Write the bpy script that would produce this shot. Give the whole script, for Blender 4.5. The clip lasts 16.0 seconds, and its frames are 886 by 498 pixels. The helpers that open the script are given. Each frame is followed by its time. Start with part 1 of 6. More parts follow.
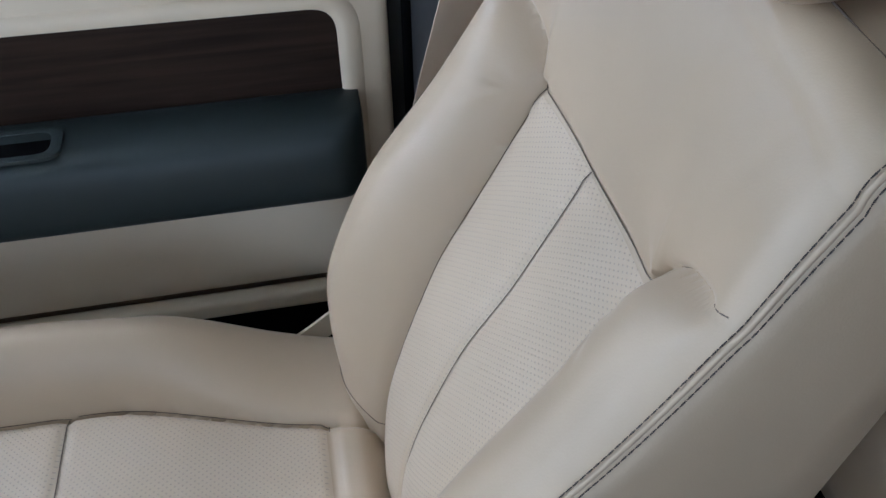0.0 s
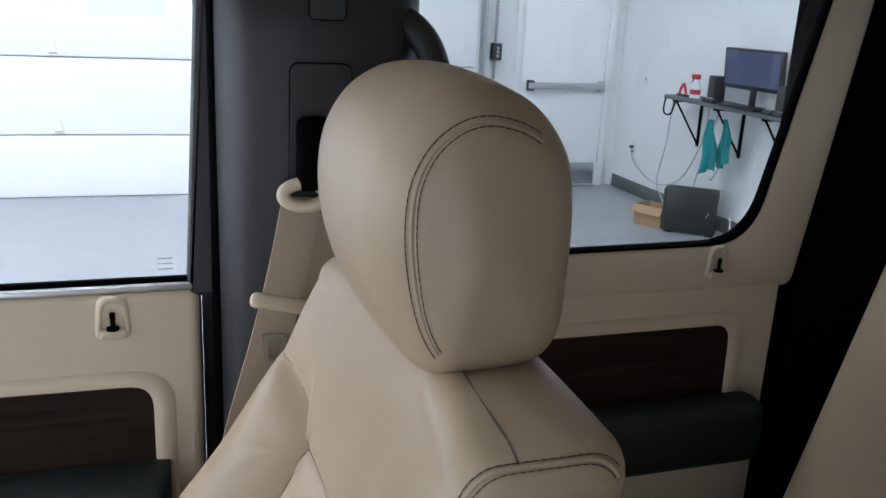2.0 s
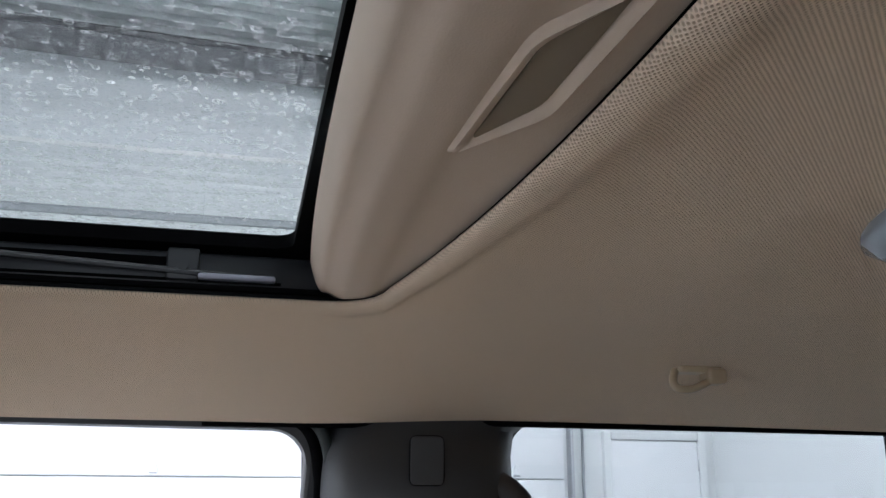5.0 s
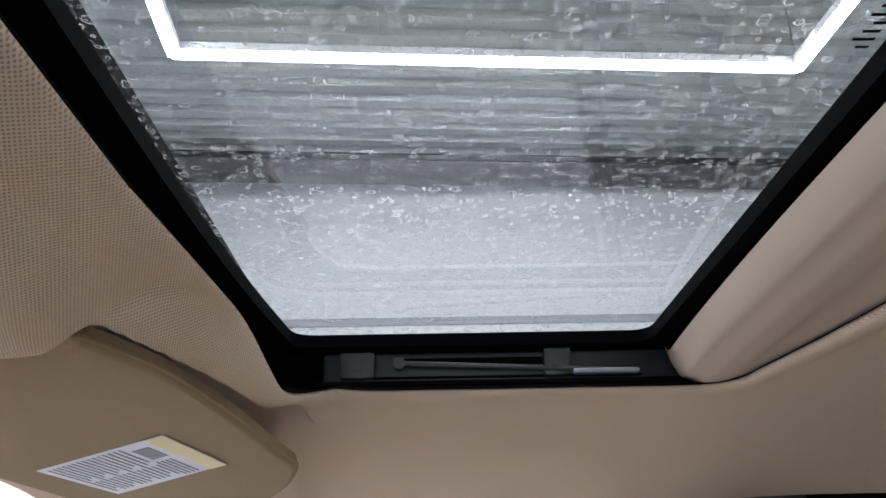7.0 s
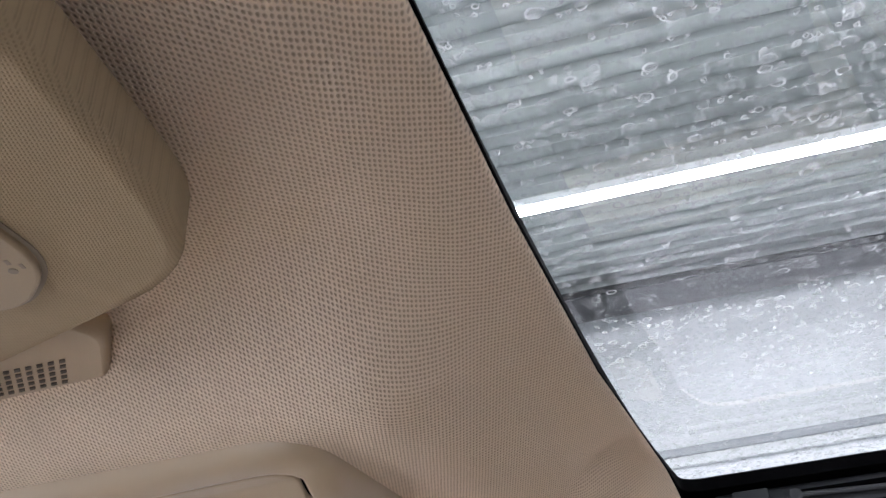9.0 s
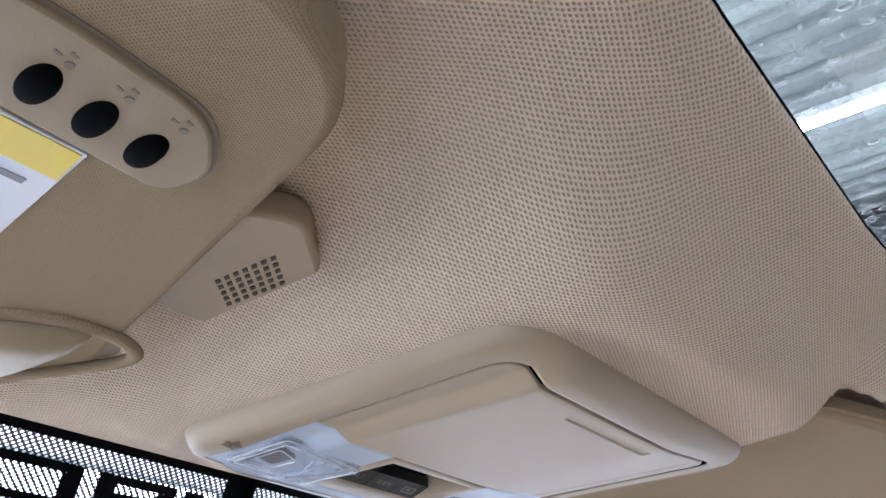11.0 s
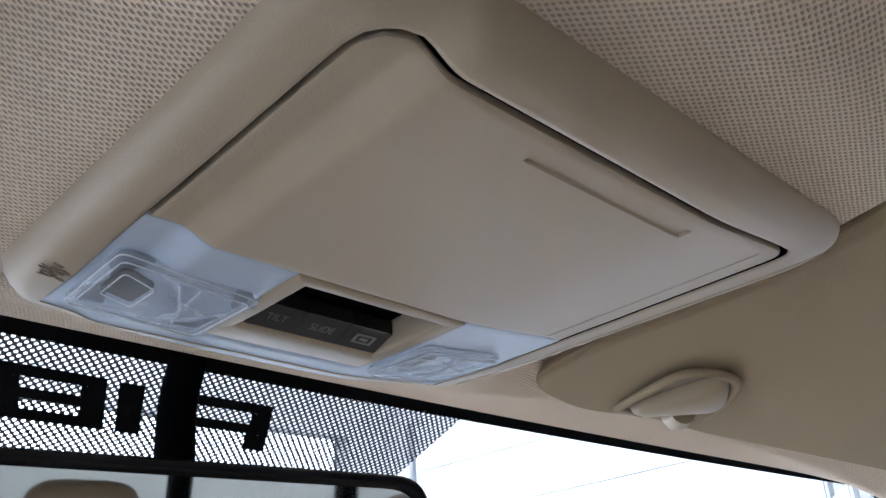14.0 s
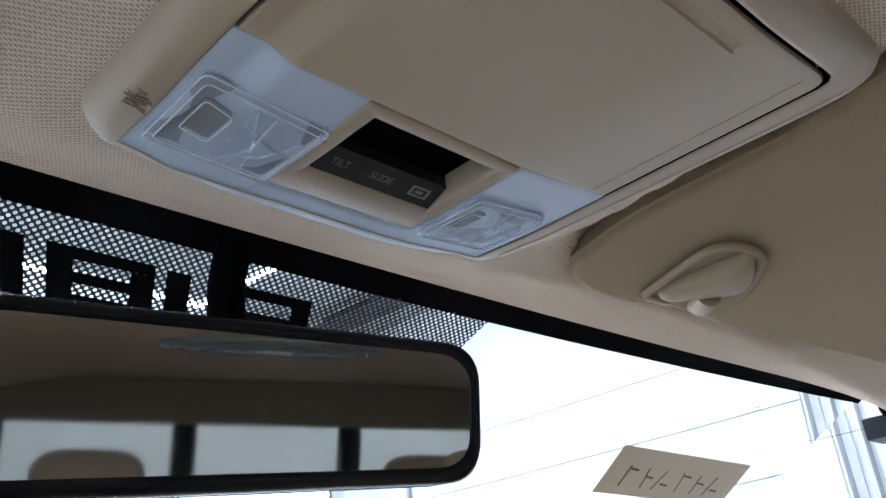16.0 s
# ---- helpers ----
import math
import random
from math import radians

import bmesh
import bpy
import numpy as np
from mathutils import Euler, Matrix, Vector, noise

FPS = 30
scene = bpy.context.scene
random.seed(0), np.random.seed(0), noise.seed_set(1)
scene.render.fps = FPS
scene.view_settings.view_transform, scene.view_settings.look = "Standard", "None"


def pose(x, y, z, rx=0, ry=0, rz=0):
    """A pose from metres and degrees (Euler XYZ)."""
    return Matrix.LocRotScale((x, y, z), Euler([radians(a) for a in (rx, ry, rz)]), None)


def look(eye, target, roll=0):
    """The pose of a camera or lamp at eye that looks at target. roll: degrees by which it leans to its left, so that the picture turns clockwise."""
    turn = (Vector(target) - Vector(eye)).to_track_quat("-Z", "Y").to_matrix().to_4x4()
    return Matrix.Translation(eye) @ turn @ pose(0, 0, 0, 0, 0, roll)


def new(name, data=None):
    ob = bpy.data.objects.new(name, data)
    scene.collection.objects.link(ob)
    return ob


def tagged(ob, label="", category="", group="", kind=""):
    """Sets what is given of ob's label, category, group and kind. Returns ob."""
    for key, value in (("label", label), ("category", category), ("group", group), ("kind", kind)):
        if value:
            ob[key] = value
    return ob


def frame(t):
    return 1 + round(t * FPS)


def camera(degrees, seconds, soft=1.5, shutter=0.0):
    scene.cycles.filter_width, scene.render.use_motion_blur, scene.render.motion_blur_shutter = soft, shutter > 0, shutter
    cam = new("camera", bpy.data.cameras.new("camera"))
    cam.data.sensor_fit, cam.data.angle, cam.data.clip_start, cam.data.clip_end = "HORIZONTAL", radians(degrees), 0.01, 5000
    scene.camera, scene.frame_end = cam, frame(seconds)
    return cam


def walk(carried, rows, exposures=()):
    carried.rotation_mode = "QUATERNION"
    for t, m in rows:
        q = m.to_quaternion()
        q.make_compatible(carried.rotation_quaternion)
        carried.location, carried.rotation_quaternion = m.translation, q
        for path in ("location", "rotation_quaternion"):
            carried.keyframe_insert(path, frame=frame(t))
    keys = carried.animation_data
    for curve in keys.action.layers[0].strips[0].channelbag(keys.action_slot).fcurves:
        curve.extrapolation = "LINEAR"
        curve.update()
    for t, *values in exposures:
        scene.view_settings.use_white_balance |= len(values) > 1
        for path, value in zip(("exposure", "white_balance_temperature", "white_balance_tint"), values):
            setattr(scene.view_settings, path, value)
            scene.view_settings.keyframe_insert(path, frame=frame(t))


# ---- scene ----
PATH = [
    (0, (-0.0644, 0.0895, 1.6597), (0.6678, -0.0481, 0.9927), -0.89),
    (0.5, (-0.0928, 0.0738, 1.6466), (0.7123, -0.1295, 1.0893), 3.51),
    (0.8, (-0.1068, 0.0525, 1.6519), (0.7244, -0.1736, 1.1440), 3.38),
    (1, (-0.1191, 0.0403, 1.6591), (0.7289, -0.2018, 1.1875), 3.12),
    (1.5, (-0.1690, 0.0341, 1.6839), (0.7085, -0.2509, 1.2983), 3.15),
    (1.8, (-0.1973, 0.0299, 1.6991), (0.7017, -0.2757, 1.3854), 3.16),
    (2, (-0.2118, 0.0268, 1.7079), (0.6966, -0.2861, 1.4305), 2.86),
    (2.3, (-0.2248, 0.0228, 1.7179), (0.6949, -0.3010, 1.4958), 2.68),
    (2.5, (-0.2307, 0.0214, 1.7227), (0.6937, -0.3109, 1.5355), 2.52),
    (3, (-0.2432, 0.0179, 1.7403), (0.6937, -0.3127, 1.6266), 2.28),
    (3.5, (-0.2521, 0.0216, 1.7518), (0.6975, -0.2910, 1.7307), 2.01),
    (3.7, (-0.2451, 0.0246, 1.7496), (0.7064, -0.2825, 1.7670), 1.95),
    (5.8, (-0.3035, 0.1277, 1.6536), (0.6218, -0.0414, 1.9932), -0.55),
    (6, (-0.3172, 0.1627, 1.6567), (0.6103, -0.0015, 1.9927), -0.94),
    (6.5, (-0.3354, 0.2035, 1.6579), (0.5964, 0.1082, 2.0083), -1.31),
    (7, (-0.3410, 0.2307, 1.6595), (0.5881, 0.2157, 2.0290), -1.22),
    (7.5, (-0.3570, 0.2642, 1.6495), (0.5596, 0.3044, 2.0474), -1.57),
    (8, (-0.3529, 0.2592, 1.6401), (0.5397, 0.4000, 2.0685), -1.32),
    (8.5, (-0.3856, 0.3064, 1.6557), (0.4700, 0.4960, 2.1375), -2.92),
    (9, (-0.4116, 0.3095, 1.6563), (0.3985, 0.5702, 2.1815), -4.20),
    (9.4, (-0.4151, 0.3183, 1.6495), (0.3625, 0.6447, 2.1868), -3.63),
    (9.7, (-0.4118, 0.3227, 1.6521), (0.3444, 0.6949, 2.1902), -3.19),
    (11.8, (-0.3112, 0.3052, 1.6329), (0.3490, 0.8910, 2.1031), -2.38),
    (12, (-0.2937, 0.3005, 1.6350), (0.3574, 0.9000, 2.1004), -2.81),
    (12.5, (-0.2369, 0.3234, 1.6344), (0.3979, 0.9468, 2.0909), -3.00),
    (13, (-0.2080, 0.3552, 1.6411), (0.4117, 0.9987, 2.0903), -2.68),
    (13.5, (-0.1939, 0.3752, 1.6407), (0.4354, 1.0113, 2.0873), -3.57),
    (14, (-0.1947, 0.3780, 1.6408), (0.4457, 1.0056, 2.0836), -4.19),
    (14.5, (-0.2041, 0.3892, 1.6359), (0.4476, 1.0082, 2.0742), -4.92),
    (15, (-0.2161, 0.3968, 1.6187), (0.4414, 1.0132, 2.0520), -5.57),
    (15.5, (-0.2104, 0.3964, 1.6038), (0.4457, 1.0153, 2.0355), -5.84),
    (16, (-0.2104, 0.4100, 1.5867), (0.4470, 1.0316, 2.0127), -6.23),
]
EXPOSURES = [(0.0, -0.34, 5150, 8), (1.0, -0.36, 5250, 8), (2.0, -0.51, 5850, 9), (3.7, -0.58, 6100, 9), (6.0, -0.2, 5950, 13), (7.0, -0.18, 6150, 15), (8.0, -0.22, 6200, 16), (9.0, 0.15, 6200, 18), (9.7, 0.52, 6100, 18), (12.0, 0.38, 5400, 11), (13.0, 0.04, 5550, 11), (14.0, -0.13, 5550, 9), (15.0, -0.05, 5450, 8), (16.0, -0.33, 5450, 7)]
cam = camera(54.70, 16.0)
walk(cam, [(t, look(eye, target, roll)) for t, eye, target, roll in PATH], EXPOSURES)
# ---- end path ----
# ---- light ----
world = bpy.data.worlds.new("garage_air")
scene.world = world
world.use_nodes = True
world.node_tree.nodes["Background"].inputs[0].default_value = (0.80, 0.88, 1.0, 1)
world.node_tree.nodes["Background"].inputs[1].default_value = 0.25


# ---- small builders ----
def thing(name, label, category, group="", kind="", at=(0, 0, 0)):
    ob = new(name)
    ob.empty_display_size = 0.05
    ob.location = at
    return tagged(ob, label, category, group, kind)


def finish(bm, smooth=40):
    bmesh.ops.recalc_face_normals(bm, faces=bm.faces)
    if smooth:
        lim = radians(smooth)
        for f in bm.faces:
            f.smooth = len(f.verts) <= 6
        for e in bm.edges:
            e.smooth = len(e.link_faces) == 2 and e.calc_face_angle(0) < lim
    return bm


def part(name, bm, material, parent=None, label="", smooth=40, kind=""):
    finish(bm, smooth)
    me = bpy.data.meshes.new(name)
    bm.to_mesh(me)
    bm.free()
    for m in material if isinstance(material, (list, tuple)) else [material]:
        me.materials.append(m)
    ob = new(name, me)
    if parent:
        ob.parent = parent
        base, p = Vector((0, 0, 0)), parent
        while p:
            base += p.location
            p = p.parent
        me.transform(Matrix.Translation(-base))
    return tagged(ob, label, kind=kind)


def structure(name, bm, material, label, category, smooth=40):
    ob = part(name, bm, material, None, label, smooth)
    return tagged(ob, label, category, kind="structure")


def box(lo, hi, bevel=0.0, seg=2, bm=None):
    bm = bm or bmesh.new()
    c = [(a + b) / 2 for a, b in zip(lo, hi)]
    s = [abs(b - a) for a, b in zip(lo, hi)]
    made = bmesh.ops.create_cube(bm, size=1, matrix=Matrix.Translation(c) @ Matrix.Diagonal((*s, 1)))
    if bevel:
        edges = list({e for v in made["verts"] for e in v.link_edges})
        bmesh.ops.bevel(bm, geom=edges, offset=min(bevel, min(s) * 0.45), segments=seg, affect="EDGES", profile=0.5)
    return bm


def rounded(pts, r, seg=5):
    """A polygon's outline with rounded corners; r is one radius or one for each corner."""
    out, n = [], len(pts)
    rs = r if isinstance(r, (list, tuple)) else [r] * n
    for i in range(n):
        p, a, b = Vector(pts[i]), Vector(pts[i - 1]), Vector(pts[(i + 1) % n])
        u, v = (a - p), (b - p)
        d = min(rs[i], u.length * 0.48, v.length * 0.48)
        if d <= 1e-5:
            out.append(p)
            continue
        s, e = p + u.normalized() * d, p + v.normalized() * d
        for k in range(seg + 1):
            t = k / seg
            out.append(s * (1 - t) ** 2 + p * 2 * t * (1 - t) + e * t * t)
    return out


def slab(outline, place, depth, bevel=0.0, seg=2, bm=None):
    """A plate from a flat outline. place(u, v, w) gives the spot; w runs from 0 (face) to depth (back)."""
    bm = bm or bmesh.new()
    n = len(outline)
    rings = []
    sg = SIGN(outline)
    levels = [(bevel * (1 - math.sin(radians(90 * k / seg))), bevel * (1 - math.cos(radians(90 * k / seg)))) for k in range(seg + 1)] if bevel else [(0, 0)]
    for inset, w in levels:
        ring = []
        for i, p in enumerate(outline):
            a, b = Vector(outline[i - 1]), Vector(outline[(i + 1) % n])
            t = (b - a)
            nn = Vector((t.y, -t.x))
            nn = nn.normalized() if nn.length else Vector((0, 0))
            q = Vector(p) - nn * inset * sg
            ring.append(bm.verts.new(place(q.x, q.y, w)))
        rings.append(ring)
    rings.append([bm.verts.new(place(p[0], p[1], depth)) for p in outline])
    for r0, r1 in zip(rings, rings[1:]):
        for i in range(n):
            bm.faces.new((r0[i - 1], r0[i], r1[i], r1[i - 1]))
    bm.faces.new(rings[0])
    bm.faces.new(list(reversed(rings[-1])))
    return bm


def SIGN(outline):
    area = sum(outline[i - 1][0] * outline[i][1] - outline[i][0] * outline[i - 1][1] for i in range(len(outline)))
    return 1 if area > 0 else -1


def ringslab(outer, inner, place, depth, bm=None):
    """A plate with a hole: two outlines of the same count of points."""
    bm = bm or bmesh.new()
    n = len(outer)
    o0 = [bm.verts.new(place(p[0], p[1], 0)) for p in outer]
    i0 = [bm.verts.new(place(p[0], p[1], 0)) for p in inner]
    o1 = [bm.verts.new(place(p[0], p[1], depth)) for p in outer]
    i1 = [bm.verts.new(place(p[0], p[1], depth)) for p in inner]
    for i in range(n):
        for a, b in ((o0, i0), (i0, i1), (i1, o1), (o1, o0)):
            bm.faces.new((a[i - 1], a[i], b[i], b[i - 1]))
    return bm


def tube(pts, r, n=8, closed=False, bm=None, flat=1.0, side=None):
    """A round rod along points; flat squeezes it across the side direction."""
    bm = bm or bmesh.new()
    pts = [Vector(p) for p in pts]
    rs = r if isinstance(r, (list, tuple)) else [r] * len(pts)
    rings, ref = [], None
    m = len(pts)
    for i, p in enumerate(pts):
        a = pts[i - 1] if (i or closed) else p
        b = pts[(i + 1) % m] if (i < m - 1 or closed) else p
        t = (b - a).normalized()
        if side is not None:
            ref = Vector(side)
        elif ref is None:
            ref = Vector((0, 0, 1)) if abs(t.z) < 0.9 else Vector((1, 0, 0))
        x = (ref - t * ref.dot(t)).normalized()
        ref = x
        y = t.cross(x)
        rings.append([bm.verts.new(p + rs[i] * (math.cos(2 * math.pi * k / n) * x * flat + math.sin(2 * math.pi * k / n) * y)) for k in range(n)])
    pairs = list(zip(rings, rings[1:])) + ([(rings[-1], rings[0])] if closed else [])
    for a, b in pairs:
        for k in range(n):
            bm.faces.new((a[k - 1], a[k], b[k], b[k - 1]))
    if not closed:
        bm.faces.new(list(reversed(rings[0])))
        bm.faces.new(rings[-1])
    return bm


def curve(ctrl, n=24):
    """A smooth line through points."""
    pts = [Vector(p) for p in ctrl]
    out = []
    for i in range(len(pts) - 1):
        p0, p1, p2, p3 = pts[max(i - 1, 0)], pts[i], pts[i + 1], pts[min(i + 2, len(pts) - 1)]
        k = max(2, n // (len(pts) - 1))
        for j in range(k):
            t = j / k
            out.append(0.5 * ((2 * p1) + (p2 - p0) * t + (2 * p0 - 5 * p1 + 4 * p2 - p3) * t * t + (3 * p1 - p0 - 3 * p2 + p3) * t ** 3))
    out.append(pts[-1])
    return out


def sheet(f, nu, nv, bm=None, closed_u=False, skip=None):
    """A grid of faces over f(u, v), u and v from 0 to 1."""
    bm = bm or bmesh.new()
    g = [[bm.verts.new(f(i / nu, j / nv)) for j in range(nv + 1)] for i in range(nu if closed_u else nu + 1)]
    m = len(g)
    for i in range(m if closed_u else m - 1):
        for j in range(nv):
            if skip and skip((i + 0.5) / nu, (j + 0.5) / nv):
                continue
            bm.faces.new((g[i][j], g[(i + 1) % m][j], g[(i + 1) % m][j + 1], g[i][j + 1]))
    return bm, g


def lerp(a, b, t):
    return a + (b - a) * t


def step(a, b, x):
    t = min(1, max(0, (x - a) / (b - a)))
    return t * t * (3 - 2 * t)


# planes of the cab: (y, z) faces that look to the left, and roof faces that look down
def side_at(x):
    return lambda y, z, w: (x + w, y, z)


# ---- materials ----
def material(name, color, rough=0.6, metal=0.0, var=0.12, scale=12.0, bump=0.0, bump_scale=200.0, spec=0.5, coat=0.0, second=None, **extra):
    m = bpy.data.materials.new(name)
    m.use_nodes = True
    nt = m.node_tree
    b = nt.nodes["Principled BSDF"]
    tc = nt.nodes.new("ShaderNodeTexCoord")
    n1 = nt.nodes.new("ShaderNodeTexNoise")
    n1.inputs["Scale"].default_value, n1.inputs["Detail"].default_value = scale, 6
    nt.links.new(tc.outputs["Object"], n1.inputs["Vector"])
    ramp = nt.nodes.new("ShaderNodeMix")
    ramp.data_type = "RGBA"
    other = second or tuple(c * (1 - var) for c in color)
    ramp.inputs["A"].default_value = (*other, 1)
    ramp.inputs["B"].default_value = (*(tuple(min(1, c * (1 + var)) for c in color) if not second else color), 1)
    nt.links.new(n1.outputs["Fac"], ramp.inputs["Factor"])
    nt.links.new(ramp.outputs["Result"], b.inputs["Base Color"])
    rr = nt.nodes.new("ShaderNodeMapRange")
    rr.inputs["To Min"].default_value, rr.inputs["To Max"].default_value = max(0, rough - 0.06), min(1, rough + 0.06)
    nt.links.new(n1.outputs["Fac"], rr.inputs["Value"])
    nt.links.new(rr.outputs["Result"], b.inputs["Roughness"])
    b.inputs["Metallic"].default_value = metal
    b.inputs["Specular IOR Level"].default_value = spec
    b.inputs["Coat Weight"].default_value = coat
    if bump:
        n2 = nt.nodes.new("ShaderNodeTexNoise")
        n2.inputs["Scale"].default_value, n2.inputs["Detail"].default_value = bump_scale, 3
        nt.links.new(tc.outputs["Object"], n2.inputs["Vector"])
        bp = nt.nodes.new("ShaderNodeBump")
        bp.inputs["Strength"].default_value, bp.inputs["Distance"].default_value = bump, 0.001
        nt.links.new(n2.outputs["Fac"], bp.inputs["Height"])
        nt.links.new(bp.outputs["Normal"], b.inputs["Normal"])
    for key, value in extra.items():
        b.inputs[key.replace("_", " ")].default_value = value
    return m


def emitter(name, color, strength):
    m = bpy.data.materials.new(name)
    m.use_nodes = True
    nt = m.node_tree
    nt.nodes.clear()
    e = nt.nodes.new("ShaderNodeEmission")
    e.inputs[0].default_value, e.inputs[1].default_value = (*color, 1), strength
    o = nt.nodes.new("ShaderNodeOutputMaterial")
    nt.links.new(e.outputs[0], o.inputs[0])
    return m


LEATHER = material("leather", (0.428, 0.334, 0.228), 0.40, var=0.05, scale=9, bump=0.10, bump_scale=700)
PERFORATED = material("perforated_leather", (0.495, 0.400, 0.288), 0.42, var=0.05, scale=9)


def perforate(m, spacing=0.0046, radius=0.088):
    """Small dark punched holes on a fine staggered grid."""
    nt = m.node_tree
    b = nt.nodes["Principled BSDF"]
    old = b.inputs["Base Color"].links[0].from_socket
    tc = nt.nodes.new("ShaderNodeTexCoord")
    sep = nt.nodes.new("ShaderNodeSeparateXYZ")
    nt.links.new(tc.outputs["Object"], sep.inputs[0])
    add = nt.nodes.new("ShaderNodeMath")
    add.operation = "SUBTRACT"
    nt.links.new(sep.outputs[2], add.inputs[0])
    nt.links.new(sep.outputs[1], add.inputs[1])
    com = nt.nodes.new("ShaderNodeCombineXYZ")
    nt.links.new(sep.outputs[0], com.inputs[0])
    nt.links.new(add.outputs[0], com.inputs[1])
    rot = nt.nodes.new("ShaderNodeMapping")
    rot.inputs["Rotation"].default_value = (0, 0, radians(45))
    nt.links.new(com.outputs[0], rot.inputs[0])
    v = nt.nodes.new("ShaderNodeTexVoronoi")
    v.voronoi_dimensions = "2D"
    v.inputs["Scale"].default_value, v.inputs["Randomness"].default_value = 1 / spacing, 0.0
    nt.links.new(rot.outputs[0], v.inputs["Vector"])
    lt = nt.nodes.new("ShaderNodeMapRange")
    lt.inputs["From Min"].default_value, lt.inputs["From Max"].default_value = radius, radius + 0.12
    nt.links.new(v.outputs["Distance"], lt.inputs["Value"])
    mix = nt.nodes.new("ShaderNodeMix")
    mix.data_type = "RGBA"
    mix.inputs["A"].default_value = (0.35, 0.295, 0.235, 1)
    nt.links.new(lt.outputs["Result"], mix.inputs["Factor"])
    nt.links.new(old, mix.inputs["B"])
    nt.links.new(mix.outputs["Result"], b.inputs["Base Color"])
    bp = nt.nodes.new("ShaderNodeBump")
    bp.inputs["Strength"].default_value, bp.inputs["Distance"].default_value = 0.5, 0.0008
    nt.links.new(lt.outputs["Result"], bp.inputs["Height"])
    nt.links.new(bp.outputs["Normal"], b.inputs["Normal"])


perforate(PERFORATED)


def knit(m, sx, sy, turn, dark, depth=0.0009):
    """A fine woven net: small staggered pits between raised loops."""
    nt = m.node_tree
    b = nt.nodes["Principled BSDF"]
    old = b.inputs["Base Color"].links[0].from_socket
    tc = nt.nodes.new("ShaderNodeTexCoord")
    mp = nt.nodes.new("ShaderNodeMapping")
    mp.inputs["Rotation"].default_value = (0, 0, radians(turn))
    mp.inputs["Scale"].default_value = (1 / sx, 1 / sy, 0)
    nt.links.new(tc.outputs["Object"], mp.inputs[0])
    r45 = nt.nodes.new("ShaderNodeMapping")
    r45.inputs["Rotation"].default_value = (0, 0, radians(45))
    nt.links.new(mp.outputs[0], r45.inputs[0])
    v = nt.nodes.new("ShaderNodeTexVoronoi")
    v.voronoi_dimensions = "2D"
    v.inputs["Scale"].default_value, v.inputs["Randomness"].default_value = 1.0, 0.12
    nt.links.new(r45.outputs[0], v.inputs["Vector"])
    lt = nt.nodes.new("ShaderNodeMapRange")
    lt.inputs["From Min"].default_value, lt.inputs["From Max"].default_value = 0.10, 0.42
    nt.links.new(v.outputs["Distance"], lt.inputs["Value"])
    mix = nt.nodes.new("ShaderNodeMix")
    mix.data_type = "RGBA"
    mix.inputs["A"].default_value = (*dark, 1)
    nt.links.new(lt.outputs["Result"], mix.inputs["Factor"])
    nt.links.new(old, mix.inputs["B"])
    nt.links.new(mix.outputs["Result"], b.inputs["Base Color"])
    bp = nt.nodes.new("ShaderNodeBump")
    bp.inputs["Strength"].default_value, bp.inputs["Distance"].default_value = 0.7, depth
    nt.links.new(lt.outputs["Result"], bp.inputs["Height"])
    nt.links.new(bp.outputs["Normal"], b.inputs["Normal"])


BEIGE = material("beige_plastic", (0.75, 0.638, 0.475), 0.5, var=0.04, scale=7, bump=0.2, bump_scale=1500)
DARK = material("charcoal_plastic", (0.030, 0.031, 0.033), 0.5, var=0.1, scale=9, bump=0.25, bump_scale=1200)
BLACK = material("black_rubber", (0.0026, 0.0026, 0.003), 0.75, var=0.1, spec=0.025)
SLATE = material("slate_vinyl", (0.0185, 0.0252, 0.0250), 0.46, spec=0.35, var=0.06, scale=8, bump=0.3, bump_scale=1100)
FABRIC = material("headliner_knit", (0.71, 0.580, 0.448), 0.9, var=0.05, scale=5, spec=0.15)
knit(FABRIC, 0.0024, 0.00142, 14, (0.40, 0.322, 0.243), 0.0010)
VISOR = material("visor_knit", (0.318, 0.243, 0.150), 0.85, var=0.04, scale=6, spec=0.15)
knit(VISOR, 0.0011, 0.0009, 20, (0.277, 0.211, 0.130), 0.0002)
WOOD = material("dark_wood", (0.050, 0.031, 0.022), 0.45, scale=1.0, second=(0.004, 0.003, 0.0025), spec=0.08)


def grain(m, sx, sy, sz):
    """Stretch a material's colour noise into long fibres."""
    nt = m.node_tree
    noise_node = [n for n in nt.nodes if n.type == "TEX_NOISE"][0]
    mp = nt.nodes.new("ShaderNodeMapping")
    mp.inputs["Scale"].default_value = (sx, sy, sz)
    source = noise_node.inputs["Vector"].links[0].from_socket
    nt.links.new(source, mp.inputs[0])
    nt.links.new(mp.outputs[0], noise_node.inputs["Vector"])
    noise_node.inputs["Detail"].default_value = 9
    noise_node.inputs["Distortion"].default_value = 0.6


